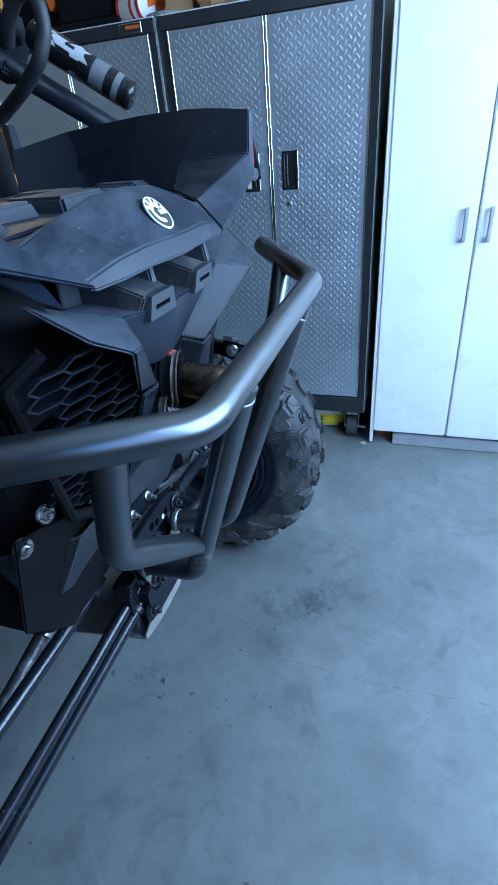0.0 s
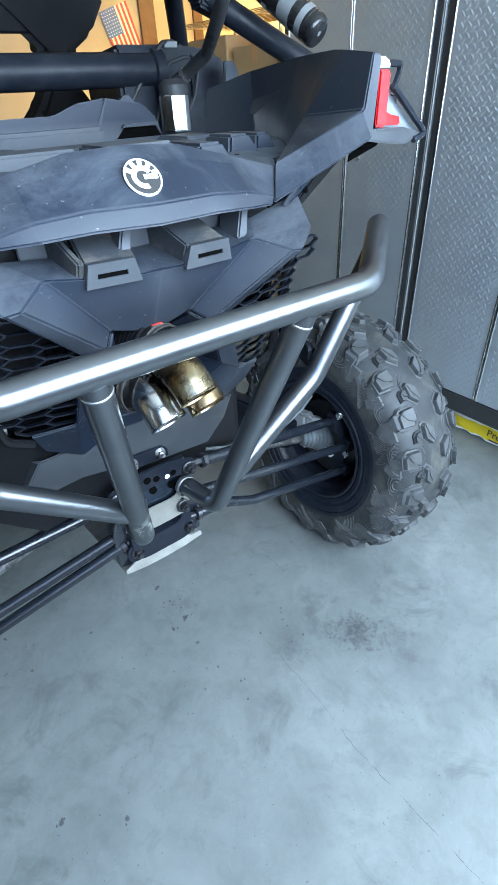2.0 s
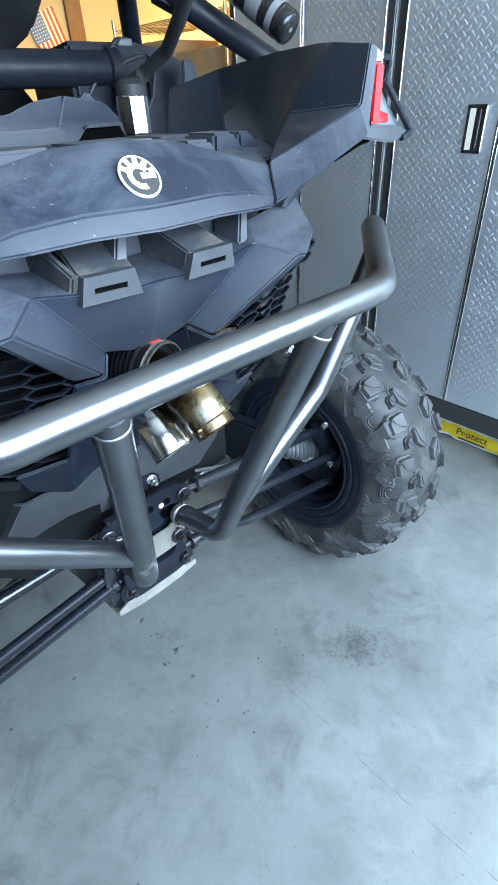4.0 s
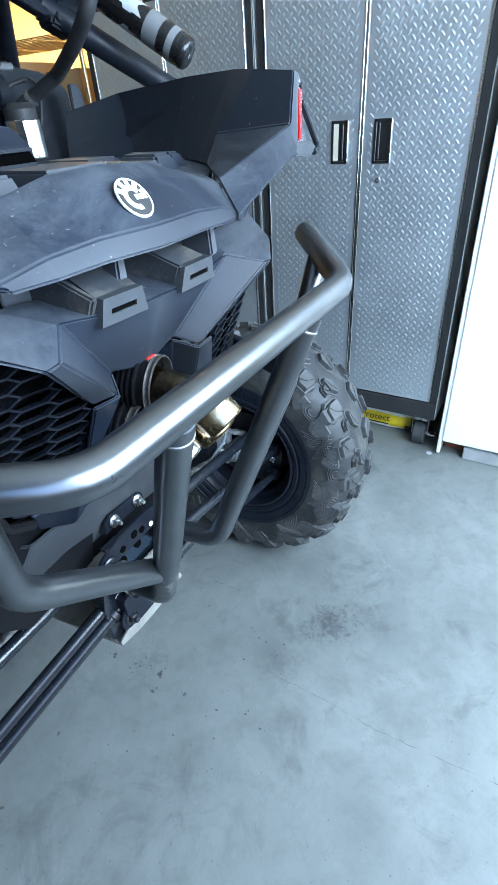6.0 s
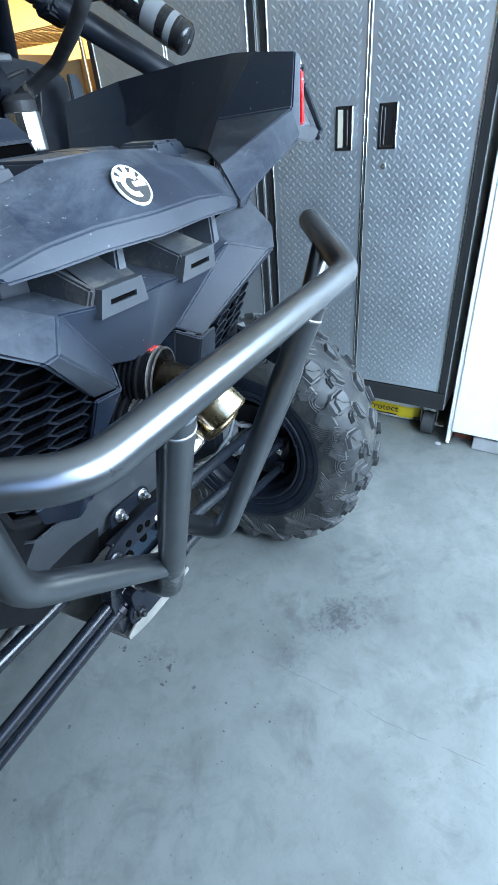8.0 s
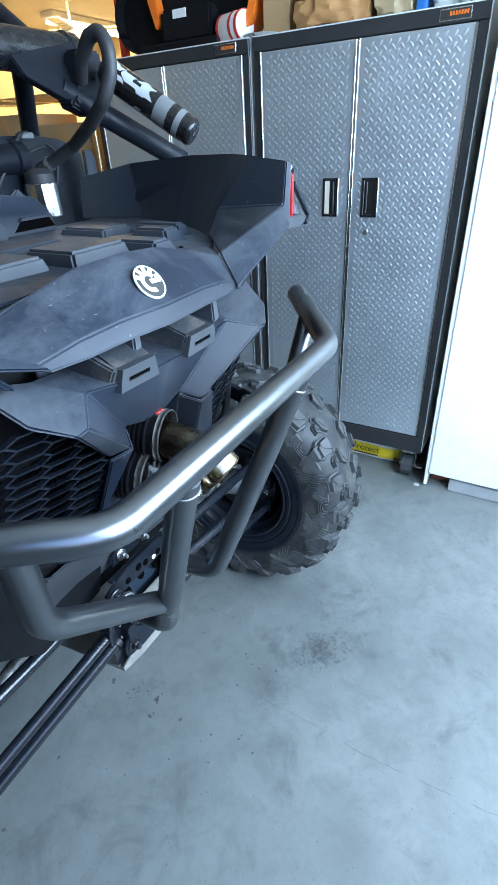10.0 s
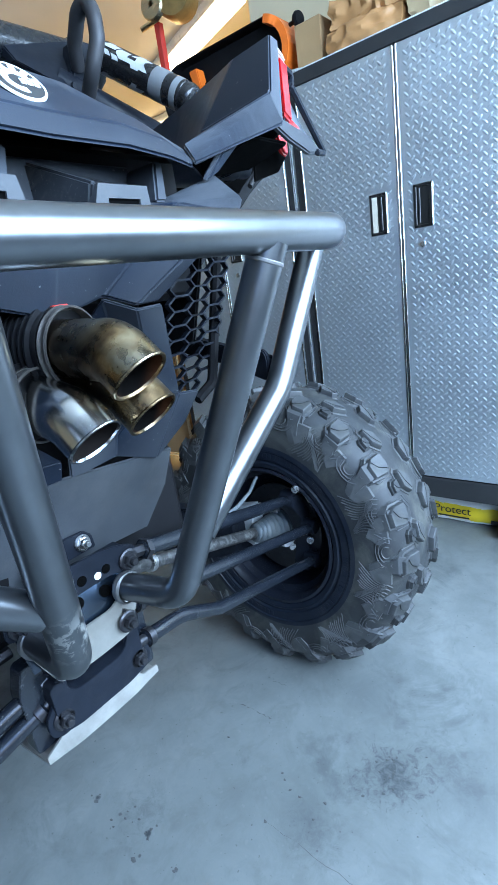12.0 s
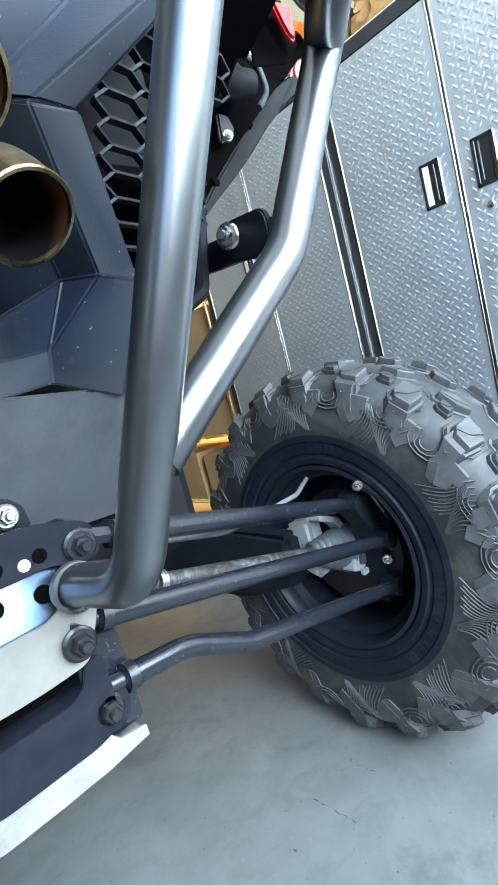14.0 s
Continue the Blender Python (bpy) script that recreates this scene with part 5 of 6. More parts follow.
lathe(bm, [(0, 0), (0.006, 0), (0.006, 0.001), (0, 0.001)], along((MID + 0.034, 0.0955, 0.724), (MID + 0.034, -1, 0.724)), 12)
part("paint_dab", bm, PAPERWHITE, bracket, "white paint dab")
bm = bmesh.new()
slab(bm, [(x, 0.102 + 0.27 * (z - 0.66), z) for x, y, z in across(0.0, (0.098, 0.716), (0.092, 0.640))], (0, 0.004, -0.001), 0.001)
plate = part("rear_plate", bm, PLATE, car, "brushed aluminium plate with holes")
bm = bmesh.new()
slab(bm, arc_plate(across(0.088, (0.036, 0.664), (0.052, 0.672), (0.062, 0.702), (0.088, 0.702), (0.096, 0.680), (0.076, 0.632), (0.064, 0.606), (0.02, 0.603)), 0.016), (0, 0.005, 0), 0.001)
part("gusset_plate", bm, GUSSET, plate, "grey bare metal gusset plate")
# plate holes are discs of painted shade too
for x, z in ((-0.046, 0.686), (0.0, 0.692), (0.046, 0.686)):
    bm = bmesh.new()
    y = 0.1012 + 0.27 * (z - 0.66)
    lathe(bm, [(0, 0.0), (0.0095, 0.0), (0.0095, 0.0010), (0, 0.0010)], along((MID + x, y, z), (MID + x, y - 1, z + 0.27)), 18)
    part("hole", bm, HOLLOW_SHADE, plate)
# cast lower crossmember with a scooped hollow
bm = bmesh.new()
box(bm, (MID - 0.082, 0.150, 0.500), (MID + 0.082, 0.19, 0.604), 0.006, seg=2)
slab(bm, arc_plate(across(0.100, (0.036, 0.570), (0.052, 0.580), (0.058, 0.602), (0.080, 0.602), (0.080, 0.520), (0.05, 0.512)), 0.012), (0, 0.055, 0), 0.004)
part("lower_crossmember", bm, BLACKSTEEL, car, "black cast lower crossmember with a scooped front")
# solid block coloured as the shade inside the scoop
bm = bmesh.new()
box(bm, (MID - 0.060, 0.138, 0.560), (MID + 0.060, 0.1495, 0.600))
part("hollow", bm, HOLLOW_SHADE, car, "near-black block for the shade in the crossmember")
# folded skid plate: a front lip, bent corners, and the long plate under the floor
bm = bmesh.new()
lip = [(-0.106, 0.116, 0.492), (-0.052, 0.109, 0.528), (0.0, 0.107, 0.528), (0.052, 0.109, 0.528), (0.074, 0.112, 0.500), (0.106, 0.116, 0.492)]
low = [(-0.106, 0.115, 0.484), (-0.052, 0.109, 0.483), (0.0, 0.108, 0.483), (0.052, 0.109, 0.483), (0.074, 0.112, 0.483), (0.106, 0.115, 0.484)]
back = [(-0.150, 0.9, 0.40), (-0.07, 0.9, 0.398), (0.0, 0.9, 0.398), (0.07, 0.9, 0.398), (0.09, 0.9, 0.398), (0.150, 0.9, 0.40)]
rows = [[bm.verts.new((MID + x, y, z)) for x, y, z in r] for r in (lip, low, back)]
for a, b in zip(rows, rows[1:]):
    for k in range(5):
        bm.faces.new((a[k], a[k + 1], b[k + 1], b[k]))
bmesh.ops.recalc_face_normals(bm, faces=bm.faces[:])
bmesh.ops.solidify(bm, geom=bm.faces[:], thickness=0.004)
part("skid_plate", bm, SKID, car, "scuffed pale aluminium skid plate with a folded lip", smooth=20)
for side in (1, -1):
    # side ears that carry the lower rods, with bare scratches
    bm = bmesh.new()
    slab(bm, arc_plate([(MID + side * x, 0.124, z) for x, z in ((0.060, 0.640), (0.100, 0.640), (0.112, 0.60), (0.112, 0.496), (0.070, 0.496))], 0.008), (0, 0.030, 0), 0.002)
    part("side_ear", bm, CHIPPED, plate, "black steel ear with bare scratches")
    bm = bmesh.new()
    slab(bm, arc_plate([(MID + side * x, 0.104, z) for x, z in ((0.052, 0.612), (0.068, 0.604), (0.076, 0.572), (0.096, 0.552), (0.094, 0.520), (0.070, 0.510), (0.052, 0.524))], 0.012), (0, 0.007, 0), 0.0015)
    part("lower_bracket", bm, BLACKSTEEL, plate)
for side in (1, -1):
    for x, y, z in ((0.090, 0.094, 0.721), (0.056, 0.082, 0.632), (0.070, 0.104, 0.540)):
        bolt("bolt", (MID + side * x, y, z), (0, -1, 0), plate, 0.0115)
bm = bmesh.new()
slab(bm, [(-0.090, 0.128, 0.752), (-0.086, 0.128, 0.780), (-0.070, 0.126, 0.792), (0.010, 0.126, 0.788), (0.024, 0.128, 0.774), (0.026, 0.128, 0.752)], (0, 0.004, 0), 0.002)
ear = part("cover_bracket", bm, BLACKSTEEL, car, "black bracket with two bright bolts")
for x in (-0.063, 0.004):
    bolt("bolt", (x, 0.126, 0.770), (0, -1, 0.1), ear, 0.0085, BOLT)

# suspension of both rear wheels
HUB = Vector((0.751, 0.288, 0.413))


def bellows(bm, a, b, r0, r1, n):
    d = (Vector(b) - Vector(a)).length
    prof = [(0.014, 0)]
    for k in range(n):
        s = k / (n - 1)
        r = r0 + (r1 - r0) * s
        prof += [(r * 0.86, d * (k + 0.05) / n), (r, d * (k + 0.45) / n), (r * 0.98, d * (k + 0.65) / n), (r * 0.84, d * (k + 0.95) / n)]
    prof += [(r1 * 1.08, d), (r1 * 1.08, d + 0.02), (0.02, d + 0.022)]
    return lathe(bm, prof, along(a, b), 28)


for side in (1, -1):
    def S(*pts):
        return [(side * x, y, z) for x, y, z in pts]

    left = (((-0.150, 0.206, 0.623), (-0.68, 0.208, 0.609)), ((-0.100, 0.135, 0.593), (-0.700, 0.222, 0.417)), ((-0.120, 0.129, 0.559), (-0.700, 0.240, 0.344)))
    right = (((0.092, 0.106, 0.716), (0.640, 0.215, 0.540)), ((0.050, 0.100, 0.640), (0.670, 0.170, 0.452)), ((0.062, 0.112, 0.556), (0.150, 0.118, 0.542), (0.250, 0.126, 0.486), (0.680, 0.175, 0.345)))
    for pts, r in zip(right if side > 0 else left, (0.0145, 0.0135, 0.0135)):
        bm = bmesh.new()
        sweep(bm, pts, r, 18, 0.12, dome=0.003)
        rod = part("radius_rod", bm, CHIPPED, car, "black steel radius rod with chipped paint", smooth=50)
        bm = bmesh.new()
        a, b = Vector(pts[0]), Vector(pts[1])
        lathe(bm, [(r * 0.7, -0.035), (r * 0.7, 0), (r * 1.25, 0.0), (r * 1.25, 0.012), (r, 0.014)], along(a, b), 6 if r > 0.014 else 18)
        part("rod_end", bm, DARKBOLT, rod, "threaded rod end")
    bm = bmesh.new()
    sweep(bm, S((0.10, 0.292, 0.602), (0.61, 0.312, 0.436)), 0.0155, 18)
    axle = part("drive_shaft", bm, SHAFT, car, "speckled grey steel drive shaft", smooth=50)
    bm = bmesh.new()
    bellows(bm, S((0.600, 0.312, 0.439))[0], S((0.690, 0.292, 0.416))[0], 0.028, 0.052, 7)
    part("rubber_boot", bm, BOOT, axle, "ribbed grey rubber boot", smooth=60)
    bm = bmesh.new()
    lathe(bm, [(0, 0), (0.017, 0), (0.021, 0.003), (0.021, 0.016), (0.016, 0.019), (0, 0.019)], along(S((0.222, 0.296, 0.563))[0], S((0.61, 0.312, 0.436))[0]), 20)
    part("shaft_collar", bm, BOLT, axle, "bright steel collar")
    # trailing arm, knuckle, brake
    bm = bmesh.new()
    slab(bm, S((0.66, 0.38, 0.47), (0.60, 0.50, 0.50), (0.42, 1.30, 0.50), (0.42, 1.30, 0.40), (0.60, 0.50, 0.33), (0.66, 0.38, 0.35)), (side * -0.06, 0, 0), 0.012)
    part("trailing_arm", bm, BLACKSTEEL, car, "black steel trailing arm")
    bm = bmesh.new()
    slab(bm, arc_plate(S((0.640, 0.190, 0.556), (0.672, 0.190, 0.548), (0.700, 0.190, 0.500), (0.728, 0.190, 0.440), (0.722, 0.190, 0.350), (0.700, 0.190, 0.300), (0.664, 0.190, 0.312), (0.684, 0.190, 0.372), (0.684, 0.190, 0.430), (0.658, 0.190, 0.490), (0.628, 0.190, 0.528)), 0.012), (0, 0.045, 0), 0.005)
    lathe(bm, [(0, 0), (0.085, 0), (0.092, 0.010), (0.092, 0.03), (0, 0.03)], along(S((0.722, 0.288, 0.415))[0], S((1, 0.288, 0.415))[0]), 32)
    for y, z in ((0.215, 0.545), (0.175, 0.452), (0.180, 0.345)):
        lathe(bm, [(0, -0.020), (0.019, -0.020), (0.021, -0.014), (0.021, 0.014), (0.019, 0.020), (0, 0.020)], along(S((0.655 if z > 0.5 else 0.680, y, z))[0], S((0.655 if z > 0.5 else 0.680, y + 1, z))[0]), 18)
    knuckle = part("knuckle", bm, BLACKSTEEL, car, "black cast wheel knuckle")
    bm = bmesh.new()
    sweep(bm, S((0.640, 0.178, 0.578), (0.676, 0.178, 0.548), (0.712, 0.172, 0.478)), 0.0034, 8, 0.02)
    part("steel_rod", bm, BOLT, knuckle, "thin bright steel rod", smooth=60)
    bm = bmesh.new()
    slab(bm, arc_plate(S((0.640, 0.30, 0.512), (0.690, 0.29, 0.490), (0.706, 0.29, 0.462), (0.694, 0.29, 0.456), (0.670, 0.29, 0.486), (0.636, 0.30, 0.500)), 0.006), (0, 0.03, 0), 0.003)
    part("bracket", bm, PALE, knuckle, "pale cast bracket")
    bm = bmesh.new()
    slab(bm, arc_plate(S((0.655, 0.25, 0.400), (0.700, 0.245, 0.412), (0.712, 0.245, 0.392), (0.680, 0.245, 0.372), (0.652, 0.25, 0.380)), 0.006), (0, 0.03, 0), 0.003)
    part("bracket", bm, PALE, knuckle, "pale cast bracket")
    bm = bmesh.new()
    lathe(bm, [(0.05, 0), (0.135, 0), (0.135, 0.006), (0.05, 0.006)], along(S((0.70, 0.288, 0.416))[0], S((1, 0.288, 0.40))[0]), 40)
    part("brake_disc", bm, DARKBOLT, knuckle, "steel brake disc")
    bm = bmesh.new()
    slab(bm, S((0.69, 0.34, 0.35), (0.69, 0.42, 0.38), (0.69, 0.42, 0.48), (0.69, 0.34, 0.50)), (side * -0.05, 0, 0), 0.01)
    part("brake_caliper", bm, PALE, knuckle, "grey cast brake caliper")
    for x, y, z in ((0.634, 0.176, 0.582), (0.712, 0.186, 0.420), (0.690, 0.186, 0.400), (0.716, 0.186, 0.462)):
        bolt("bolt", (side * x, y, z), (side * -0.7, -0.5, 0), knuckle, 0.007, BOLT if z > 0.58 or z < 0.41 else DARKBOLT)
    if side < 0:
        continue
    for at, size in (((0.415, 0.200, 0.606), 0.008), ((0.720, 0.182, 0.366), 0.010), ((0.728, 0.182, 0.392), 0.008), ((0.676, 0.240, 0.372), 0.010)):
        bm = bmesh.new()
        box(bm, [c - size * k for c, k in zip(at, (1.0, 0.6, 0.7))], [c + size * k for c, k in zip(at, (1.0, 0.6, 0.7))], 0.003, seg=2)
        part("clip", bm, PALE, knuckle, "small pale plastic clip")
    bm = bmesh.new()
    sweep(bm, S((0.16, 0.20, 0.665), (0.30, 0.18, 0.625), (0.45, 0.215, 0.610), (0.56, 0.27, 0.590), (0.63, 0.30, 0.60)), 0.0048, 8, 0.1)
    part("brake_line", bm, BOOT, car, "thin grey brake line", smooth=60)

# wheels with mud tyres
TR, TW, RR = 0.400, 0.250, 0.199
m = pose(0, 0, 0, 0, 90, 0)
h = TW / 2
N = 20
step = 2 * math.pi / N
prof = [(0.271, -h - 0.0088), (0.30, -h - 0.010), (0.345, -h - 0.006), (0.372, -h + 0.010), (0.390, -h + 0.034), (TR - 0.003, -h + 0.06), (TR, -0.02)]
bm = bmesh.new()
lathe(bm, prof + [(r, -z) for r, z in prof[::-1]], m, 96)
tyre_mesh = bm
band_mesh, ribs, bars = bmesh.new(), bmesh.new(), bmesh.new()
edge = [(RR, -h + 0.012), (RR + 0.010, -h - 0.002), (RR + 0.022, -h - 0.005), (RR + 0.026, -h - 0.002), (RR + 0.031, -h - 0.002), (RR + 0.035, -h - 0.006), (RR + 0.058, -h - 0.007), (RR + 0.060, -h - 0.010), (0.272, -h - 0.0090), (0.272, -h + 0.01)]
for s in (1, -1):
    lathe(band_mesh, [(r, s * z) for r, z in edge], m, 96)


def carcass(x):
    e = max(0.0, abs(x) - (h - 0.06))
    return TR - 0.003 - 7.6 * e * e


def on_side(r, t, s, up=0.0):
    """A place on the tyre's side wall at radius r and angle t, raised by up."""
    return m @ Vector((r * math.cos(t), r * math.sin(t), s * (h + 0.0092 + up - max(0, r - 0.335) ** 2 * 12.0)))


for k in range(N):
    w = step * k
    for s in (1, -1):
        lean = 1 if (k + (s > 0)) % 2 else -1
        # bundles of thin curved ribs, fanned like feathers
        for c in range(8):
            pts = []
            for q in range(7):
                r = 0.283 + q * 0.0115 + (0.005 if c % 2 else 0.0)
                t = w + step * (0.10 + c * 0.058) + lean * (0.10 * math.sin((r - 0.285) * 30 + c * 0.15) + (r - 0.29) * 0.5)
                pts.append(on_side(r, t, s, 0.0004))
            sweep(ribs, pts, 0.0015, 4)
        # crescents beside each shoulder knob, one inside the other
        for c in range(3):
            pts = []
            for q in range(9):
                a = radians(-125 + 250 * q / 8)
                r = 0.354 + (0.011 + 0.0075 * c) * math.cos(a) * -1
                t = w + step * 0.78 + lean * (0.012 + 0.0095 * c) * math.sin(a) / 0.354 * 1.25 + lean * 0.02
                pts.append(on_side(r, t, s, 0.0006))
            sweep(ribs, pts, 0.0017, 4)
        # angular raised plates that step down from the shoulder to the side wall
        for turn, grow, up in ((0.06, 0.92, 0.0022),):
            shape = ((0.366, 0.02), (0.368, 0.44), (0.346, 0.52), (0.340, 0.40), (0.322, 0.44), (0.306, 0.20), (0.322, 0.10), (0.342, -0.04))
            ring = []
            for r, a in shape:
                a = 0.24 + (a - 0.24) * grow
                ring.append((0.344 + (r - 0.344) * grow, w + step * (turn + (a if lean > 0 else 0.48 - a))))
            lo = [ribs.verts.new(on_side(r, t, s, -0.004)) for r, t in ring]
            hi = [ribs.verts.new(on_side(0.344 + (r - 0.344) * 0.94, w + step * (turn + 0.24) + (t - w - step * (turn + 0.24)) * 0.94, s, up)) for r, t in ring]
            for a in range(len(ring)):
                b = (a + 1) % len(ring)
                ribs.faces.new((lo[a], lo[b], hi[b], hi[a]))
            ribs.faces.new(hi)
        # hexagon lines round each knob on the tread
        for c in range(2):
            pts = []
            for q in range(6):
                a = 2 * math.pi * q / 6
                x = s * (0.085 + (0.034 + 0.012 * c) * math.cos(a))
                t = w + step * (0.5 if s > 0 else 0.0) + (0.032 + 0.011 * c) * math.sin(a) / TR
                r = carcass(x) + 0.0006
                pts.append(m @ Vector((r * math.cos(t), r * math.sin(t), x)))
            sweep(ribs, pts, 0.0016, 4, closed=True)
        # raised bars in place of the lettering
        if k % 5 < 3:
            for c in range(5):
                t = w + step * (0.05 + c * 0.18)
                slab(bars, [m @ Vector((r * math.cos(a), r * math.sin(a), s * (h + 0.0080))) for r, a in ((0.240, t), (0.240, t + 0.035), (0.252, t + 0.035), (0.252, t))], m.to_3x3() @ Vector((0, 0, -s * 0.004)))


def knob(x0, x1, length, lift, skew=0.0):
    """A six-sided rubber knob across the tread from x0 to x1: steep flanks, a flat worn top with a zigzag cut."""
    bm = bmesh.new()

    def at(x, arc, r):
        t = arc / TR
        return m @ Vector((r * math.cos(t), r * math.sin(t), x))

    mid = (x0 + x1) / 2
    corners = ((x0, -0.40), (x0, 0.22), (mid * 0.6 + x0 * 0.4, 0.5), (x1, 0.34), (x1, -0.30), (mid * 0.6 + x1 * 0.4, -0.5))
    top = [min(0.4185, carcass(mid + (x - mid) * 0.8) + lift) for x, a in corners]
    rings = []
    for grow, drop in ((1.34, -1.0), (1.22, -lift + 0.0034), (1.02, -lift + 0.0050), (0.93, -0.0020), (0.86, 0.0)):
        ring = []
        for (x, a), high in zip(corners, top):
            xt = mid + (x - mid) * (1 + (grow - 1) * 0.55)
            r = carcass(xt) - 0.008 if drop < -0.9 else max(high + drop, carcass(xt) + (0.003 if grow > 1.1 else 0.0))
            ring.append(bm.verts.new(at(xt, a * length * grow + skew * (xt - mid), r)))
        rings.append(ring)
    for a, b in zip(rings, rings[1:]):
        for k in range(6):
            j = (k + 1) % 6
            bm.faces.new((a[k], a[j], b[j], b[k]))
    # the top in two halves with a narrow groove between them
    t = rings[-1]
    p, q = (t[1].co + t[2].co) / 2, (t[4].co + t[5].co) / 2
    c = (p + q) / 2 + (t[3].co - t[0].co) * 0.10
    out = (c - m @ Vector((0, 0, mid))).normalized()
    wide = (t[3].co - t[0].co).normalized() * 0.0011
    cut = [[bm.verts.new(v + w * wide.length * wide.normalized() - d * out) for v in (p, c, q)] for w, d in ((-1, 0), (-1, 0.004), (1, 0.004), (1, 0))]
    bm.faces.new((t[0], t[1], cut[0][0], cut[0][1], cut[0][2], t[5]))
    bm.faces.new((t[2], t[3], t[4], cut[3][2], cut[3][1], cut[3][0]))
    for a, b in zip(cut, cut[1:]):
        for k in (0, 1):
            bm.faces.new((a[k], a[k + 1], b[k + 1], b[k]))
    bm.faces.new((t[1], t[2], cut[3][0], cut[0][0]))
    bm.faces.new((t[4], t[5], cut[0][2], cut[3][2]))
    return bm


def side_cleat(s, reach, wide, proud):
    """A leg with an angular foot that runs from the tread's edge down the side of the tyre."""
    bm = bmesh.new()
    lo, hi = [], []
    for r, sp, off in ((0.399, 0.80, 0.0), (0.378, 0.86, 0.0), (0.358, 0.62, 0.10), ((0.358 + reach) / 2, 0.74, 0.16), (reach, 0.30, 0.26)):
        xs = s * (h - (0.034 if r > 0.39 else (0.012 if r > 0.365 else (0.002 if r > 0.35 else -0.006))))
        for a in (-0.5, 0.5):
            t = (a * sp + off) * wide / r
            lo.append(bm.verts.new(m @ Vector((r * math.cos(t), r * math.sin(t), xs - s * 0.004))))
            t = (a * sp * 0.84 + off) * wide / r
            out = 0.0045 if r < 0.345 else proud * (0.6 if r < 0.365 else 1.0)
            hi.append(bm.verts.new(m @ Vector(((r + 0.003) * math.cos(t), (r + 0.003) * math.sin(t), xs + s * out))))
    for a in (0, 2, 4, 6):
        bm.faces.new((hi[a], hi[a + 1], hi[a + 3], hi[a + 2]))
        bm.faces.new((lo[a], hi[a], hi[a + 2], lo[a + 2]))
        bm.faces.new((lo[a + 1], lo[a + 3], hi[a + 3], hi[a + 1]))
    bm.faces.new((lo[8], hi[8], hi[9], lo[9]))
    bm.faces.new((lo[0], lo[1], hi[1], hi[0]))
    return bm


def rubber(name, bm, mat=None):
    ob = link(name, bm, mat or RUBBER, 24)
    me = ob.data
    bpy.data.objects.remove(ob)
    return me


PIECES = []
for s in (1, -1):
    shift = 0.5 if s > 0 else 0.0
    for odd in (0, 1):
        PIECES += [("tread_block", rubber("tread_block", knob(s * (0.074 if odd else 0.086), s * (h - 0.006 if odd else h + 0.002), 0.056, 0.0185, s * 0.2)), odd, shift),
                   ("tread_block", rubber("tread_block", knob(s * (0.016 if odd else 0.028), s * (0.056 if odd else 0.066), 0.058, 0.0180, s * -0.5)), odd, shift + 0.5),
                   ("tread_block", rubber("tread_block", knob(s * 0.066, s * 0.088, 0.030, 0.012, s * 0.3)), odd, shift + 0.5),
                   ("side_cleat", rubber("side_cleat", side_cleat(s, 0.306 if odd else 0.330, 0.056, 0.013)), odd, shift)]
bm = bmesh.new()
lathe(bm, [(RR + 0.004, -h + 0.004), (RR + 0.006, -h - 0.001), (RR - 0.002, -h - 0.003), (RR - 0.010, -h + 0.006), (RR - 0.012, -h + 0.03), (0.172, -h + 0.045), (0.170, 0.03), (0.150, 0.05), (0.075, 0.055), (0.06, 0.075), (0, 0.075),
           (0, 0.09), (0.07, 0.09), (0.16, 0.07), (0.182, 0.05), (0.182, h - 0.03), (RR + 0.004, h - 0.004), (RR + 0.004, h - 0.010), (RR, -h + 0.015)], m, 64)
rim_first = link("wheel_rim", bm, RIM, 40)
tyre_first = link("tyre", tyre_mesh, RUBBER, 28)


FINE = [("side_rib", rubber("side_rib", ribs)), ("raised_bar", rubber("raised_bar", bars, BAND))]
BEAD = rubber("bead_band", band_mesh, BAND)
for place in (pose(*HUB, 0, 4.0, 1.6), pose(-HUB.x - 0.05, HUB.y, HUB.z, 0, -4.0, 178.4), pose(HUB.x - 0.02, HUB.y + 2.55, HUB.z), pose(-HUB.x - 0.03, HUB.y + 2.55, HUB.z, 0, 0, 180)):
    rim, tyre = rim_first, tyre_first
    if place.translation.x < 0 or place.translation.y > 1:
        rim, tyre = rim_first.copy(), tyre_first.copy()
        scene.collection.objects.link(rim)
        scene.collection.objects.link(tyre)
    for ob, label in ((rim, "black painted wheel rim"), (tyre, "dusty black knobbly mud tyre")):
        ob.parent = car
        ob.matrix_basis = place
        tagged(ob, label)
    new("bead_band", BEAD).parent = tyre
    for name, me in FINE:
        piece = new(name, me)
        piece.parent = tyre
        tagged(piece, kind="stuff")
    for name, me, odd, off in PIECES:
        for k in range(odd, N, 2):
            piece = new(name, me)
            piece.parent = tyre
            piece.matrix_basis = m @ pose(0, 0, 0, 0, 0, math.degrees(step * (k + off))) @ m.inverted()

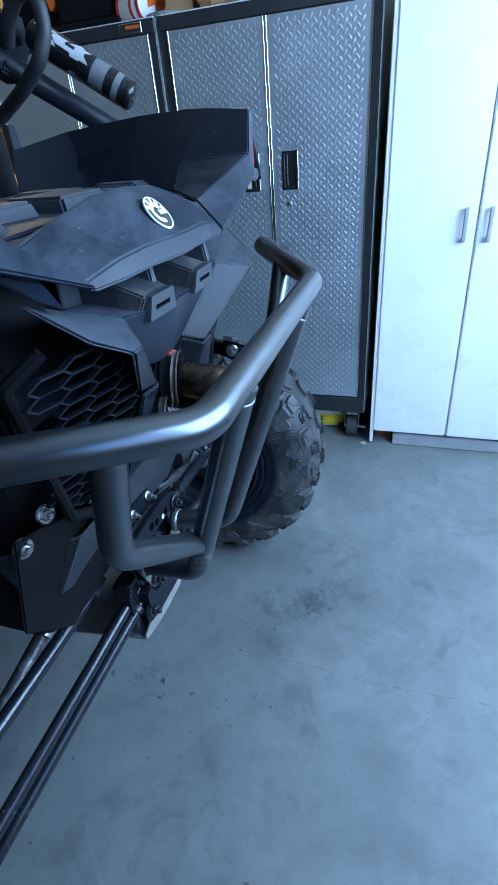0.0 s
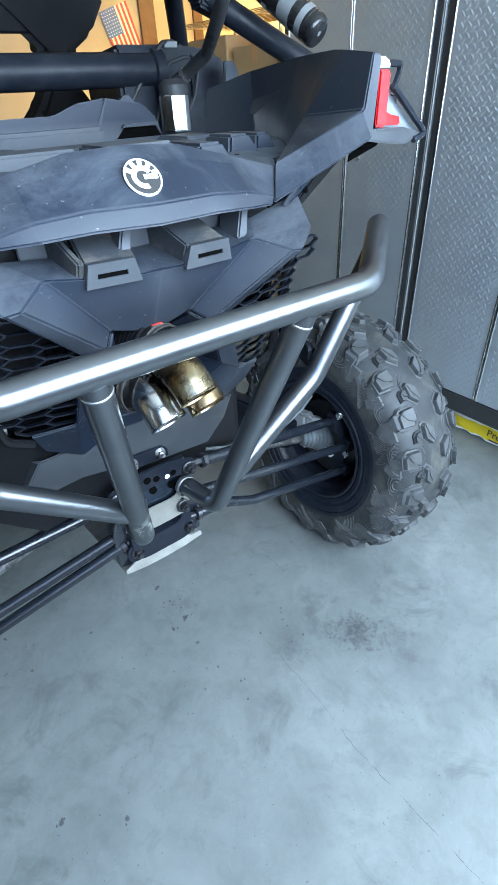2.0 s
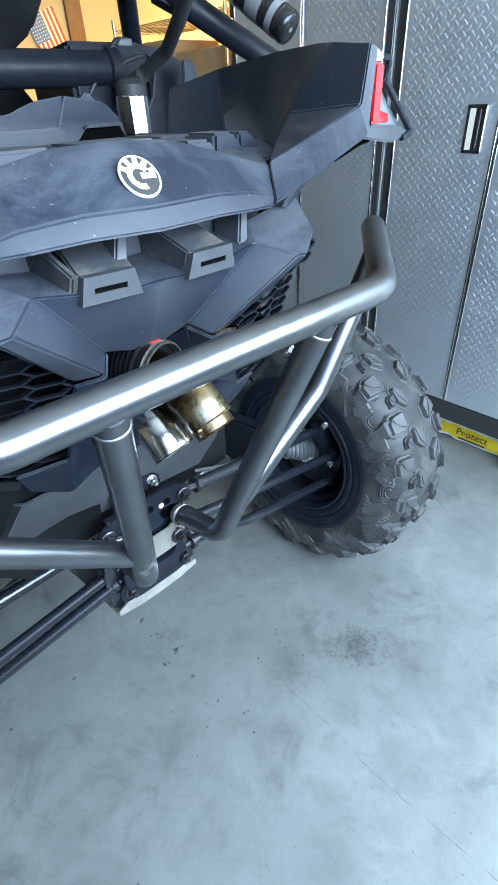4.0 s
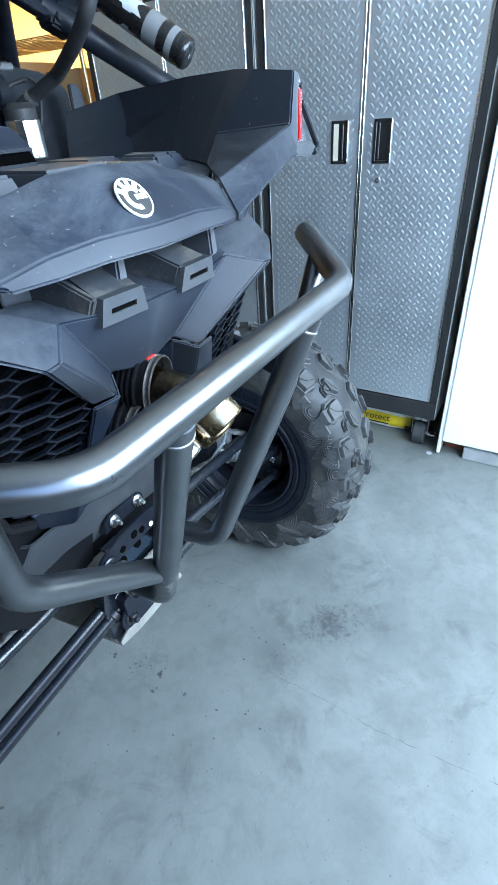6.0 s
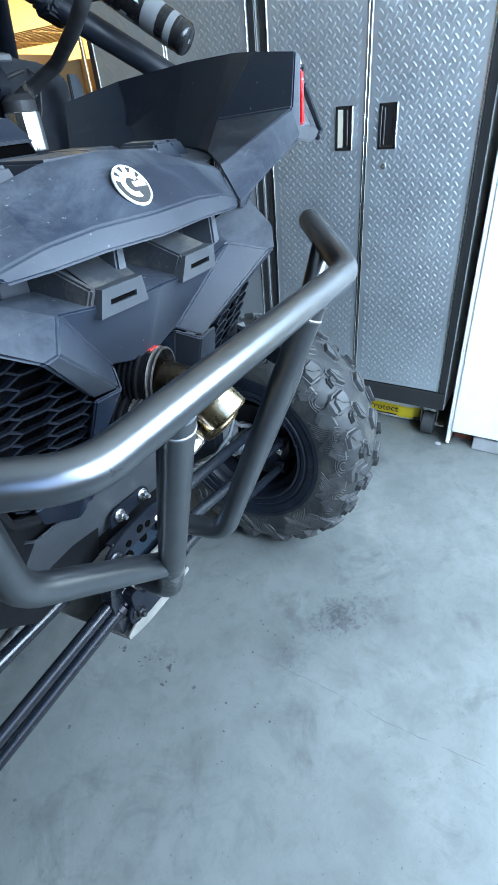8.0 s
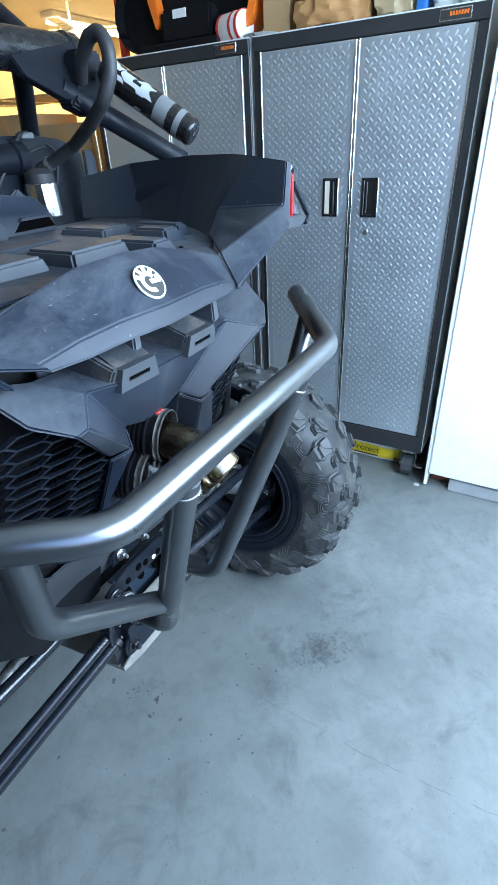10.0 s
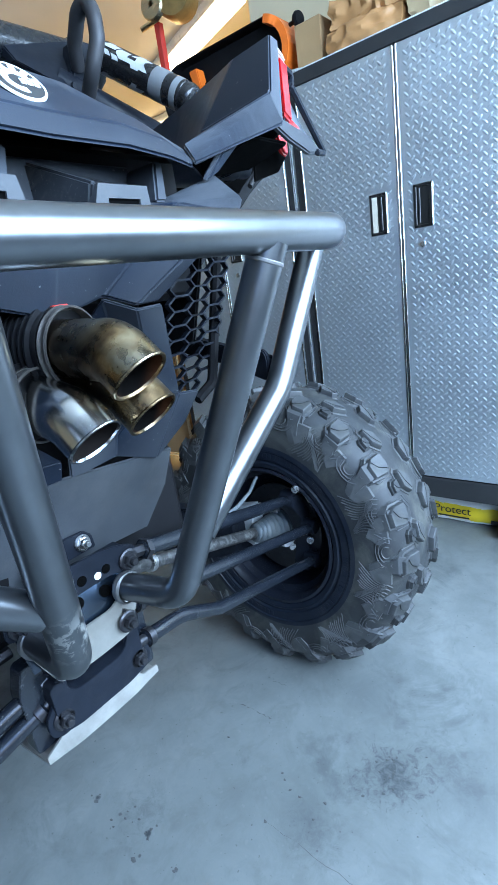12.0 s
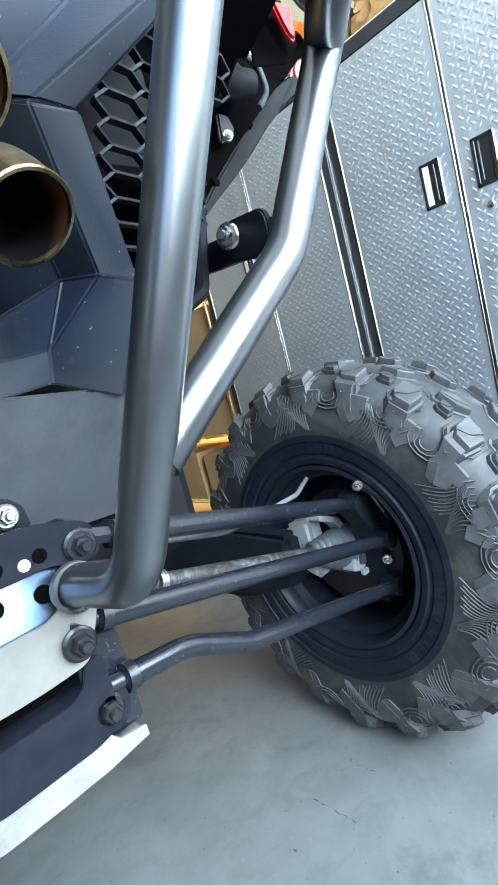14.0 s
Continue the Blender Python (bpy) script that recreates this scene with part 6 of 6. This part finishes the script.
# roll cage, upper bars, shock reservoirs, air ducts
bm = bmesh.new()
sweep(bm, [(-0.655, 0.735, 1.715), (0.655, 0.715, 1.718)], 0.046, 24)
lathe(bm, [(0.046, -0.03), (0.051, -0.026), (0.051, 0.004), (0.046, 0.010), (0, 0.010)], along((0.648, 0.715, 1.718), (1, 0.715, 1.718)), 24)
cage = part("cross_tube", bm, GLOSSBLACK, car, "thick black roll cage cross tube", smooth=50)
for side in (1, -1):
    def S(*pts):
        return [(side * x, y, z) for x, y, z in pts]

    bm = bmesh.new()
    sweep(bm, S((0.790, 0.482, 1.457), (0.516, 0.635, 1.632)), 0.0275, 18)
    part("cage_tube", bm, BLACKSTEEL, cage, "black diagonal cage tube", smooth=50)
    bm = bmesh.new()
    sweep(bm, S((0.70, 1.02, 1.46), (0.565, 0.82, 1.70), (0.53, 0.77, 1.76)), 0.026, 16, 0.05)
    part("cage_tube", bm, BLACKSTEEL, cage, smooth=50)
    bm = bmesh.new()
    sweep(bm, S((0.60, 0.76, 1.72), (0.69, 1.25, 2.02), (0.66, 2.2, 2.08)), 0.026, 16, 0.2)
    part("cage_tube", bm, BLACKSTEEL, cage, smooth=50)
    bm = bmesh.new()
    slab(bm, S((0.60, 0.65, 1.735), (0.612, 0.63, 1.69), (0.56, 0.61, 1.615), (0.49, 0.60, 1.61), (0.42, 0.64, 1.655), (0.42, 0.68, 1.70)), (0, 0.03, 0), 0.003)
    part("gusset", bm, BLACKSTEEL, cage, "black steel gusset plate")
    bm = bmesh.new()
    slab(bm, S((0.559, 0.60, 1.715), (0.640, 0.60, 1.715), (0.642, 0.60, 1.646), (0.576, 0.60, 1.573), (0.508, 0.60, 1.596), (0.54, 0.60, 1.65)), (0, 0.05, 0), 0.006)
    mount = part("shock_mount", bm, BLACKSTEEL, cage, "black steel shock mount bracket")
    for q in ((0.532, 1.610), (0.60, 1.66)):
        bm = bmesh.new()
        lathe(bm, [(0, -0.006), (0.008, -0.006), (0.010, -0.003), (0.010, 0.004)], along(S((q[0], 0.60, q[1]))[0], S((q[0], 0.70, q[1]))[0]), 6)
        part("bolt", bm, BLACKSTEEL, mount)
    # reservoir of the shock absorber
    a, b = Vector(S((0.666, 0.348, 1.522))[0]), Vector(S((0.578, 0.652, 1.735))[0])
    mm = along(a, b)
    bm = bmesh.new()
    lathe(bm, [(0, 0.0), (0.027, 0.0), (0.032, 0.004), (0.034, 0.012), (0.034, 0.016), (0.0325, 0.017), (0.0325, 0.026), (0.034, 0.027), (0.034, 0.262), (0.028, 0.27), (0, 0.27)], mm, 32)
    can = part("shock_reservoir", bm, SHOCK, car, "black shock reservoir with grey printed bands", smooth=50)
    bm = bmesh.new()
    lathe(bm, [(0.0338, 0.034), (0.0346, 0.034), (0.0346, 0.050), (0.0338, 0.050)], mm, 32)
    lathe(bm, [(0.0338, 0.072), (0.0346, 0.072), (0.0346, 0.108), (0.0338, 0.108)], mm, 32)
    lathe(bm, [(0, -0.0006), (0.005, -0.0006), (0.005, 0.0004)], mm, 24)
    part("printed_band", bm, GREYINK, can, "grey printed band")
    bm = bmesh.new()
    for k, (h0, h1, w0, w1) in enumerate(((0.125, 0.150, 2.3, 3.3), (0.150, 0.172, 2.2, 2.7), (0.150, 0.166, 2.95, 3.5), (0.172, 0.205, 2.4, 3.1), (0.208, 0.226, 2.2, 2.5), (0.208, 0.240, 2.8, 3.2), (0.230, 0.246, 2.3, 2.6), (0.232, 0.248, 2.8, 3.3))):
        n = 5
        for turn in (0.0, 2.1, 4.2):
            for q in range(n):
                t0, t1 = turn + w0 + (w1 - w0) * q / n, turn + w0 + (w1 - w0) * (q + 1) / n
                vs = [bm.verts.new(mm @ Vector((0.0346 * math.cos(t), 0.0346 * math.sin(t), hh + 0.01 * math.sin((t - turn) * 5)))) for t, hh in ((t0, h0), (t1, h0), (t1, h1), (t0, h1))]
                bm.faces.new(vs)
    tagged(part("printed_mark", bm, PALE, can, "pale printed mark"), "pale printed mark", kind="stuff")
bm = bmesh.new()
sweep(bm, [(-0.55, 0.90, 1.490), (0.535, 0.885, 1.487)], 0.041, 24)
lathe(bm, [(0.041, -0.03), (0.05, -0.026), (0.05, 0.004), (0.02, 0.012), (0, 0.012)], along((0.535, 0.885, 1.487), (1, 0.885, 1.487)), 24)
part("air_duct", bm, BLACKSTEEL, car, "black air duct across the engine bay", smooth=50)
bm = bmesh.new()
sweep(bm, [(0.560, 0.838, 1.455), (0.581, 0.793, 1.477), (0.590, 0.706, 1.512), (0.535, 0.572, 1.558), (0.505, 0.487, 1.602), (0.516, 0.464, 1.652), (0.518, 0.462, 1.700), (0.522, 0.484, 1.732), (0.522, 0.520, 1.724), (0.535, 0.570, 1.684), (0.555, 0.60, 1.650)], 0.0165, 16, 0.06, steps=6)
hose = part("breather_hose", bm, HOSE, car, "black rubber breather hose", smooth=60)
bm = bmesh.new()
lathe(bm, [(0.0165, 0), (0.0195, 0), (0.0195, 0.012), (0.0165, 0.012)], along((0.572, 0.812, 1.467), (0.581, 0.793, 1.477)), 20)
part("hose_clamp", bm, BOLT, hose, "steel hose clamp")
bm = bmesh.new()
lathe(bm, [(0, 1.335), (0.042, 1.335), (0.044, 1.338), (0.044, 1.422), (0.042, 1.425), (0, 1.425)], Matrix.Translation((0.535, 0.815, 0)), 14)
cup = part("oil_catch_can", bm, CHROME, car, "bright metal catch can with facets", smooth=20)
bm = bmesh.new()
lathe(bm, [(0, 1.424), (0.042, 1.424), (0.042, 1.448), (0.028, 1.462), (0, 1.462)], Matrix.Translation((0.535, 0.815, 0)), 24)
part("cap", bm, HOSE, cup, "black cap")
bm = bmesh.new()
slab(bm, [(0.40, 0.872, 1.25), (0.785, 0.872, 1.25), (0.780, 0.872, 1.490), (0.765, 0.872, 1.505), (0.70, 0.872, 1.534), (0.60, 0.872, 1.545), (0.40, 0.872, 1.545)], (0, 0.25, -0.02), 0.012)
box(bm, (0.44, 0.885, 1.42), (0.60, 1.0, 1.545), 0.02, seg=2)
box(bm, (0.615, 0.86, 1.40), (0.675, 0.95, 1.50), 0.015, seg=2)
air_box = part("air_box", bm, BLACKSTEEL, car, "black air filter box")
for n, pts in enumerate((((0.42, 0.88, 1.40), (0.47, 0.862, 1.47), (0.545, 0.868, 1.548), (0.60, 0.90, 1.552)), ((0.50, 0.87, 1.36), (0.56, 0.872, 1.50), (0.62, 0.870, 1.515), (0.69, 0.90, 1.50)), ((0.58, 0.86, 1.34), (0.63, 0.85, 1.42), (0.655, 0.852, 1.50), (0.62, 0.90, 1.545)))):
    bm = bmesh.new()
    sweep(bm, pts, 0.006 - n * 0.0012, 8, 0.03)
    part("cable", bm, HOSE, air_box, smooth=60)
bm = bmesh.new()
box(bm, (0.555, 0.872, 1.535), (0.600, 0.90, 1.552), 0.003)
part("connector", bm, GREYINK, air_box, "grey cable connector")
bm = bmesh.new()
slab(bm, [(0.705, 0.80, 1.25), (0.775, 0.815, 1.25), (0.770, 0.815, 1.478), (0.745, 0.80, 1.500), (0.705, 0.79, 1.500)], (0.0, 0.012, 0), 0.003)
part("side_flap", bm, PLASTIC, car, "dark plastic flap beside the air box")
# cabin: floor pan, seats
bm = bmesh.new()
box(bm, (-0.62, 0.80, 0.38), (0.62, 2.9, 0.60), 0.05)
box(bm, (-0.66, 0.75, 0.60), (0.66, 1.05, 1.25), 0.06)
slab(bm, [(-0.60, 2.15, 0.50), (-0.60, 2.15, 1.20), (-0.60, 2.55, 1.16), (-0.60, 3.10, 0.98), (-0.60, 3.22, 0.80), (-0.60, 3.05, 0.50)], (1.16, 0, 0), 0.06)
for x in (-0.56, 0.50):
    sweep(bm, [(x, 2.84, 0.42), (x + (0.12 if x > 0 else -0.12), 2.84, 0.42)], 0.05, 16)
part("chassis_tub", bm, DARK, car, "black plastic chassis tub")
for x in (-0.40, 0.40):
    bm = bmesh.new()
    slab(bm, [(x - 0.20, 1.40, 0.75), (x + 0.20, 1.40, 0.75), (x + 0.20, 1.33, 1.30), (x + 0.10, 1.31, 1.40), (x + 0.045, 1.30, 1.47), (x + 0.05, 1.30, 1.55), (x + 0.13, 1.30, 1.60), (x + 0.20, 1.30, 1.70), (x + 0.16, 1.30, 1.80), (x - 0.16, 1.30, 1.80), (x - 0.20, 1.30, 1.70), (x - 0.10, 1.30, 1.60), (x - 0.05, 1.30, 1.55), (x - 0.06, 1.30, 1.47), (x - 0.10, 1.31, 1.40), (x - 0.20, 1.33, 1.30)], (0, 0.10, 0.03), 0.02)
    box(bm, (x - 0.22, 1.43, 0.60), (x + 0.22, 1.85, 0.80), 0.05, seg=2)
    part("seat", bm, DARK, car, "black bucket seat with a headrest")
bm = bmesh.new()
box(bm, (-0.66, 1.22, 1.98), (0.66, 2.3, 2.02), 0.015, seg=2)
part("roof_panel", bm, DARK, car, "black plastic roof panel")
bm = bmesh.new()
box(bm, (-0.62, 1.31, 1.605), (0.36, 1.33, 1.98), 0.006)
part("cabin_back_panel", bm, DARK, car, "black panel between the seat tops")


# ---- things on top of the cabinets ----
soft_bag("paper_sack", (1.62, 0.225, 1.842), (1.90, 0.525, 1.935), KRAFT, "crumpled brown paper sack lying on the cabinet", "sack", 11, 16, 0.016)
soft_bag("paper_sack", (1.63, 0.215, 1.925), (1.91, 0.50, 2.03), KRAFT, "crumpled brown paper sack lying on another sack", "sack", 17, 16, 0.016)
soft_bag("paper_sack", (1.64, 0.23, 2.02), (1.90, 0.49, 2.12), KRAFT, "crumpled brown paper sack on top of the pile", "sack", 31, 16, 0.016)
soft_bag("wrapped_parcel", (1.62, 0.07, 1.842), (1.80, 0.21, 2.08), TAN, "tan parcel wrapped in shiny film on the cabinet", "parcel", 21, 12, 0.012)
soft_bag("blue_bag", (1.63, 0.015, 1.842), (1.72, 0.055, 2.05), BLUE, "narrow blue plastic bag on the cabinet", "bag", 25, 10, 0.006)
soft_bag("clear_bag", (1.62, -0.13, 1.842), (1.84, 0.005, 2.03), SHEER, "crinkled clear plastic bag on the cabinet", "bag", 29, 14, 0.016)
bm = bmesh.new()
box(bm, (1.66, 0.545, 1.842), (1.90, 0.66, 2.02), 0.004)
single("cardboard_box", bm, CARD, "small open cardboard box on the cabinet", "box")
bm = bmesh.new()
lathe(bm, [(0, 0.0), (0.060, 0.0), (0.075, 0.010), (0.078, 0.012), (0.070, 0.014), (0.058, 0.005), (0, 0.005)], Matrix.Translation((1.65, 0.66, 1.842)), 28)
single("metal_dish", bm, TRIM, "shallow bright metal dish on the cabinet", "dish")
bm = bmesh.new()
lathe(bm, [(0, 0), (0.050, 0), (0.052, 0.004), (0.052, 0.12), (0.050, 0.125), (0, 0.125)], along((1.655, 0.74, 1.894), (1.70, 0.87, 1.894)), 28)
tub = single("white_tub", bm, PAPERWHITE, "white and red cylindrical tub lying on the cabinet", "tub")
bm = bmesh.new()
for a in (-0.003, 0.035, 0.11):
    lathe(bm, [(0.050, a), (0.0535, a), (0.0535, a + 0.014), (0.050, a + 0.014)], along((1.655, 0.74, 1.894), (1.70, 0.87, 1.894)), 28)
part("red_band", bm, REDPAINT, tub, "red bands")

# orange and black machine
saw = thing("band_saw", "orange and black bench machine lying on the cabinet", "machine", (1.78, 1.06, 1.842))
outline = []
for k in range(28):
    w = 2 * math.pi * k / 28
    outline.append((1.72, 1.06 + 0.128 * math.cos(w) + (0.235 if math.cos(w) > 0 else -0.235), 1.985 + 0.128 * math.sin(w)))
bm = bmesh.new()
slab(bm, outline, (0.06, 0, 0), 0.008)
part("housing", bm, DARK, saw, "black oblong wheel housing")
bm = bmesh.new()
c = Vector((1.70, 1.06, 1.985))
for k in range(28):
    a, b = Vector((1.67, *outline[k][1:])), Vector((1.67, *outline[(k + 1) % 28][1:]))
    slab(bm, [a, b, b + (c - b) * 0.03, a + (c - a) * 0.03], (0.12, 0, 0))
bmesh.ops.remove_doubles(bm, verts=bm.verts[:], dist=0.0005)
part("rim_band", bm, DARK, saw, "dark rim band")
bm = bmesh.new()
for k in range(28):
    a, b = Vector((1.662, *outline[k][1:])), Vector((1.662, *outline[(k + 1) % 28][1:]))
    if a.y > 0.83 or b.y > 0.83:
        continue
    p = Vector((1.662, 0.825, 1.985))
    slab(bm, [p + (a - p) * 1.03, p + (b - p) * 1.03, p + (b - p) * 0.80, p + (a - p) * 0.80], (0.13, 0, 0))
bmesh.ops.remove_doubles(bm, verts=bm.verts[:], dist=0.0005)
part("end_cover", bm, ORANGE, saw, "orange painted end cover")
bm = bmesh.new()
slab(bm, [(1.664, 1.235, 2.06), (1.664, 1.185, 2.06), (1.664, 1.165, 1.95), (1.664, 1.195, 1.93)], (0.05, 0, 0), 0.004)
part("guard", bm, ORANGE, saw, "orange guard")
bm = bmesh.new()
box(bm, (1.655, 0.90, 1.875), (1.76, 1.16, 1.99), 0.012, seg=2)
motor = part("motor", bm, DARK, saw, "black motor body")
bm = bmesh.new()
box(bm, (1.653, 1.02, 1.955), (1.657, 1.09, 1.985), 0.001)
part("label", bm, PAPERWHITE, motor, "white label")
bm = bmesh.new()
box(bm, (1.64, 0.86, 1.842), (1.92, 1.28, 1.880), 0.008)
part("base", bm, DARK, saw)
bm = bmesh.new()
lathe(bm, [(0, 0), (0.008, 0), (0.008, 0.03), (0.024, 0.034), (0.028, 0.045), (0.024, 0.056), (0, 0.058)], along((1.70, 0.70, 2.05), (1.68, 0.60, 2.05)), 16)
part("knob", bm, DARK, saw, "black adjusting knob")

press = thing("drill_press", "old drill press with a red column and brass pulley", "machine", (1.78, 1.47, 1.842))
bm = bmesh.new()
box(bm, (1.755, 1.455, 1.842), (1.785, 1.492, 2.36), 0.004)
box(bm, (1.72, 1.42, 1.842), (1.82, 1.52, 1.856), 0.004)
part("column", bm, REDPAINT, press, "red painted column")
bm = bmesh.new()
lathe(bm, [(0, 0), (0.085, 0), (0.095, 0.02), (0.09, 0.12), (0.05, 0.14), (0, 0.14)], along((1.70, 1.30, 2.40), (1.90, 1.38, 2.42)), 24)
part("head", bm, BRONZE, press, "dark machine head")
bm = bmesh.new()
lathe(bm, [(0.012, 0), (0.055, 0), (0.062, 0.006), (0.050, 0.016), (0.062, 0.026), (0.055, 0.032), (0.012, 0.032)], along((1.69, 1.40, 2.38), (1.55, 1.38, 2.38)), 28)
part("pulley", bm, BRASS, press, "brass stepped pulley")
bm = bmesh.new()
sweep(bm, [(1.74, 1.56, 2.36), (1.76, 1.47, 2.37), (1.72, 1.36, 2.40)], 0.013, 10, 0.02)
part("arm", bm, BRASS, press, "brassy arm", smooth=60)

# ---- back bay: shelves, boxes, flag, trims, lights ----
rack = thing("wire_rack", "brassy wire shelving rack beside the cabinets", "rack", (1.85, 2.05, 0))
for y in (1.60, 2.55):
    for x in (1.60, 2.02):
        bm = bmesh.new()
        sweep(bm, [(x, y, 0), (x, y, 1.8)], 0.010, 10)
        part("post", bm, BRASS, rack, smooth=60)
for z in (0.15, 0.55, 0.95, 1.35, 1.75):
    bm = bmesh.new()
    for k in range(12):
        x = 1.60 + 0.42 * k / 11
        sweep(bm, [(x, 1.60, z), (x, 2.55, z)], 0.0028, 6)
    for y in (1.60, 1.9, 2.25, 2.55):
        sweep(bm, [(1.60, y, z - 0.005), (2.02, y, z - 0.005)], 0.004, 6)
    tagged(part("shelf", bm, BRASS, rack, smooth=60), kind="stuff")
boxes = ((1.63, 1.64, 0.16, 0.36, 0.38, 0.28), (1.63, 2.08, 0.16, 0.36, 0.40, 0.30), (1.63, 1.66, 0.56, 0.34, 0.42, 0.30), (1.63, 2.12, 0.56, 0.36, 0.36, 0.26), (1.63, 1.63, 0.96, 0.36, 0.46, 0.30), (1.63, 2.14, 0.96, 0.34, 0.36, 0.22), (1.63, 1.66, 1.36, 0.36, 0.38, 0.26), (1.63, 2.10, 1.36, 0.36, 0.40, 0.32))
for x, y, z, dx, dy, dz in boxes:
    bm = bmesh.new()
    box(bm, (x, y, z), (x + dx, y + dy, z + dz), 0.004)
    carton = single("cardboard_box", bm, CARD, "closed brown cardboard box on a wire shelf", "box", group="boxes on the rack")
    bm = bmesh.new()
    box(bm, (x - 0.001, y + dy * 0.45, z + dz * 0.72), (x + dx, y + dy * 0.55, z + dz + 0.001))
    part("tape", bm, KRAFT, carton)

bm = bmesh.new()
box(bm, (2.84, BACK_Y - 0.03, 0), (3.02, BACK_Y, 2.4), 0.006)
single("door_trim_1", bm, WOOD, "varnished brown wooden upright", "trim", "structure")
bm = bmesh.new()
box(bm, (3.50, BACK_Y - 0.03, 0), (3.62, BACK_Y, 2.4), 0.006)
single("door_trim_2", bm, WOOD, "varnished brown wooden upright", "trim", "structure")
flag = thing("flag", "striped flag with a star-dotted blue field hanging on the wall", "flag", (2.6, BACK_Y - 0.02, 1.7))
tilt = Matrix.Translation((2.60, BACK_Y - 0.014, 2.04)) @ pose(0, 0, 0, 0, -18, 0)
for k in range(13):
    bm = bmesh.new()
    slab(bm, [tilt @ Vector(p) for p in ((-0.16 + k * 0.025, 0, -0.34), (-0.135 + k * 0.025, 0, -0.34), (-0.135 + k * 0.025, 0, 0.16), (-0.16 + k * 0.025, 0, 0.16))], (0, 0.006, 0))
    part("stripe", bm, REDPAINT if k % 2 == 0 else PAPERWHITE, flag)
bm = bmesh.new()
slab(bm, [tilt @ Vector(p) for p in ((-0.162, -0.003, -0.06), (0.015, -0.003, -0.06), (0.015, -0.003, 0.162), (-0.162, -0.003, 0.162))], (0, 0.003, 0))
canton = part("canton", bm, BLUE, flag, "dark blue field")
bm = bmesh.new()
for i in range(6):
    for j in range(8):
        c = tilt @ Vector((-0.145 + i * 0.028, -0.004, -0.04 + j * 0.026))
        lathe(bm, [(0, 0), (0.006, 0), (0.006, 0.001)], along(c, c + Vector((0, -1, 0))), 5)
part("stars", bm, PAPERWHITE, canton)

GLOW = bpy.data.materials.new("warm_lamp_tube")
GLOW.use_nodes = True
GLOW.node_tree.nodes["Principled BSDF"].inputs["Emission Color"].default_value = (1.0, 0.78, 0.45, 1)
GLOW.node_tree.nodes["Principled BSDF"].inputs["Emission Strength"].default_value = 8.0
# the third light is unseen, added as a source for the strong bay_light
for x, y, turn in ((2.70, 2.15, 71), (5.0, 4.6, 0), (3.6, 3.1, 90)):
    lamp = thing("ceiling_light", "long ceiling light with a glowing warm tube", "light", (x, y, CEIL - 0.08), "ceiling lights")
    at = Matrix.Translation((x, y, CEIL)) @ pose(0, 0, 0, 0, 0, turn)
    bm = bmesh.new()
    box(bm, (-0.72, -0.09, -0.06), (0.72, 0.09, 0.0), 0.01, at)
    part("housing", bm, WHITE, lamp)
    for off in (-0.045, 0.045):
        bm = bmesh.new()
        sweep(bm, [at @ Vector((-0.68, off, -0.085)), at @ Vector((0.68, off, -0.085))], 0.02, 12)
        part("tube", bm, GLOW, lamp, "glowing tube", smooth=60)
fan = thing("ceiling_fan", "white ceiling fan at rest on a short rod", "fan", (3.9, 3.9, CEIL))
bm = bmesh.new()
lathe(bm, [(0, CEIL), (0.07, CEIL), (0.05, CEIL - 0.06), (0.014, CEIL - 0.07), (0.014, CEIL - 0.22), (0.10, CEIL - 0.24), (0.12, CEIL - 0.30), (0.08, CEIL - 0.36), (0, CEIL - 0.37)], Matrix.Translation((3.9, 3.9, 0)), 24)
part("motor", bm, WHITE, fan)
for k in range(4):
    bm = bmesh.new()
    box(bm, (0.11, -0.06, CEIL - 0.285), (0.58, 0.06, CEIL - 0.275), 0.004, Matrix.Translation((3.9, 3.9, 0)) @ pose(0, 0, 0, 0, 0, 30 + 90 * k))
    part("blade", bm, WHITE, fan)
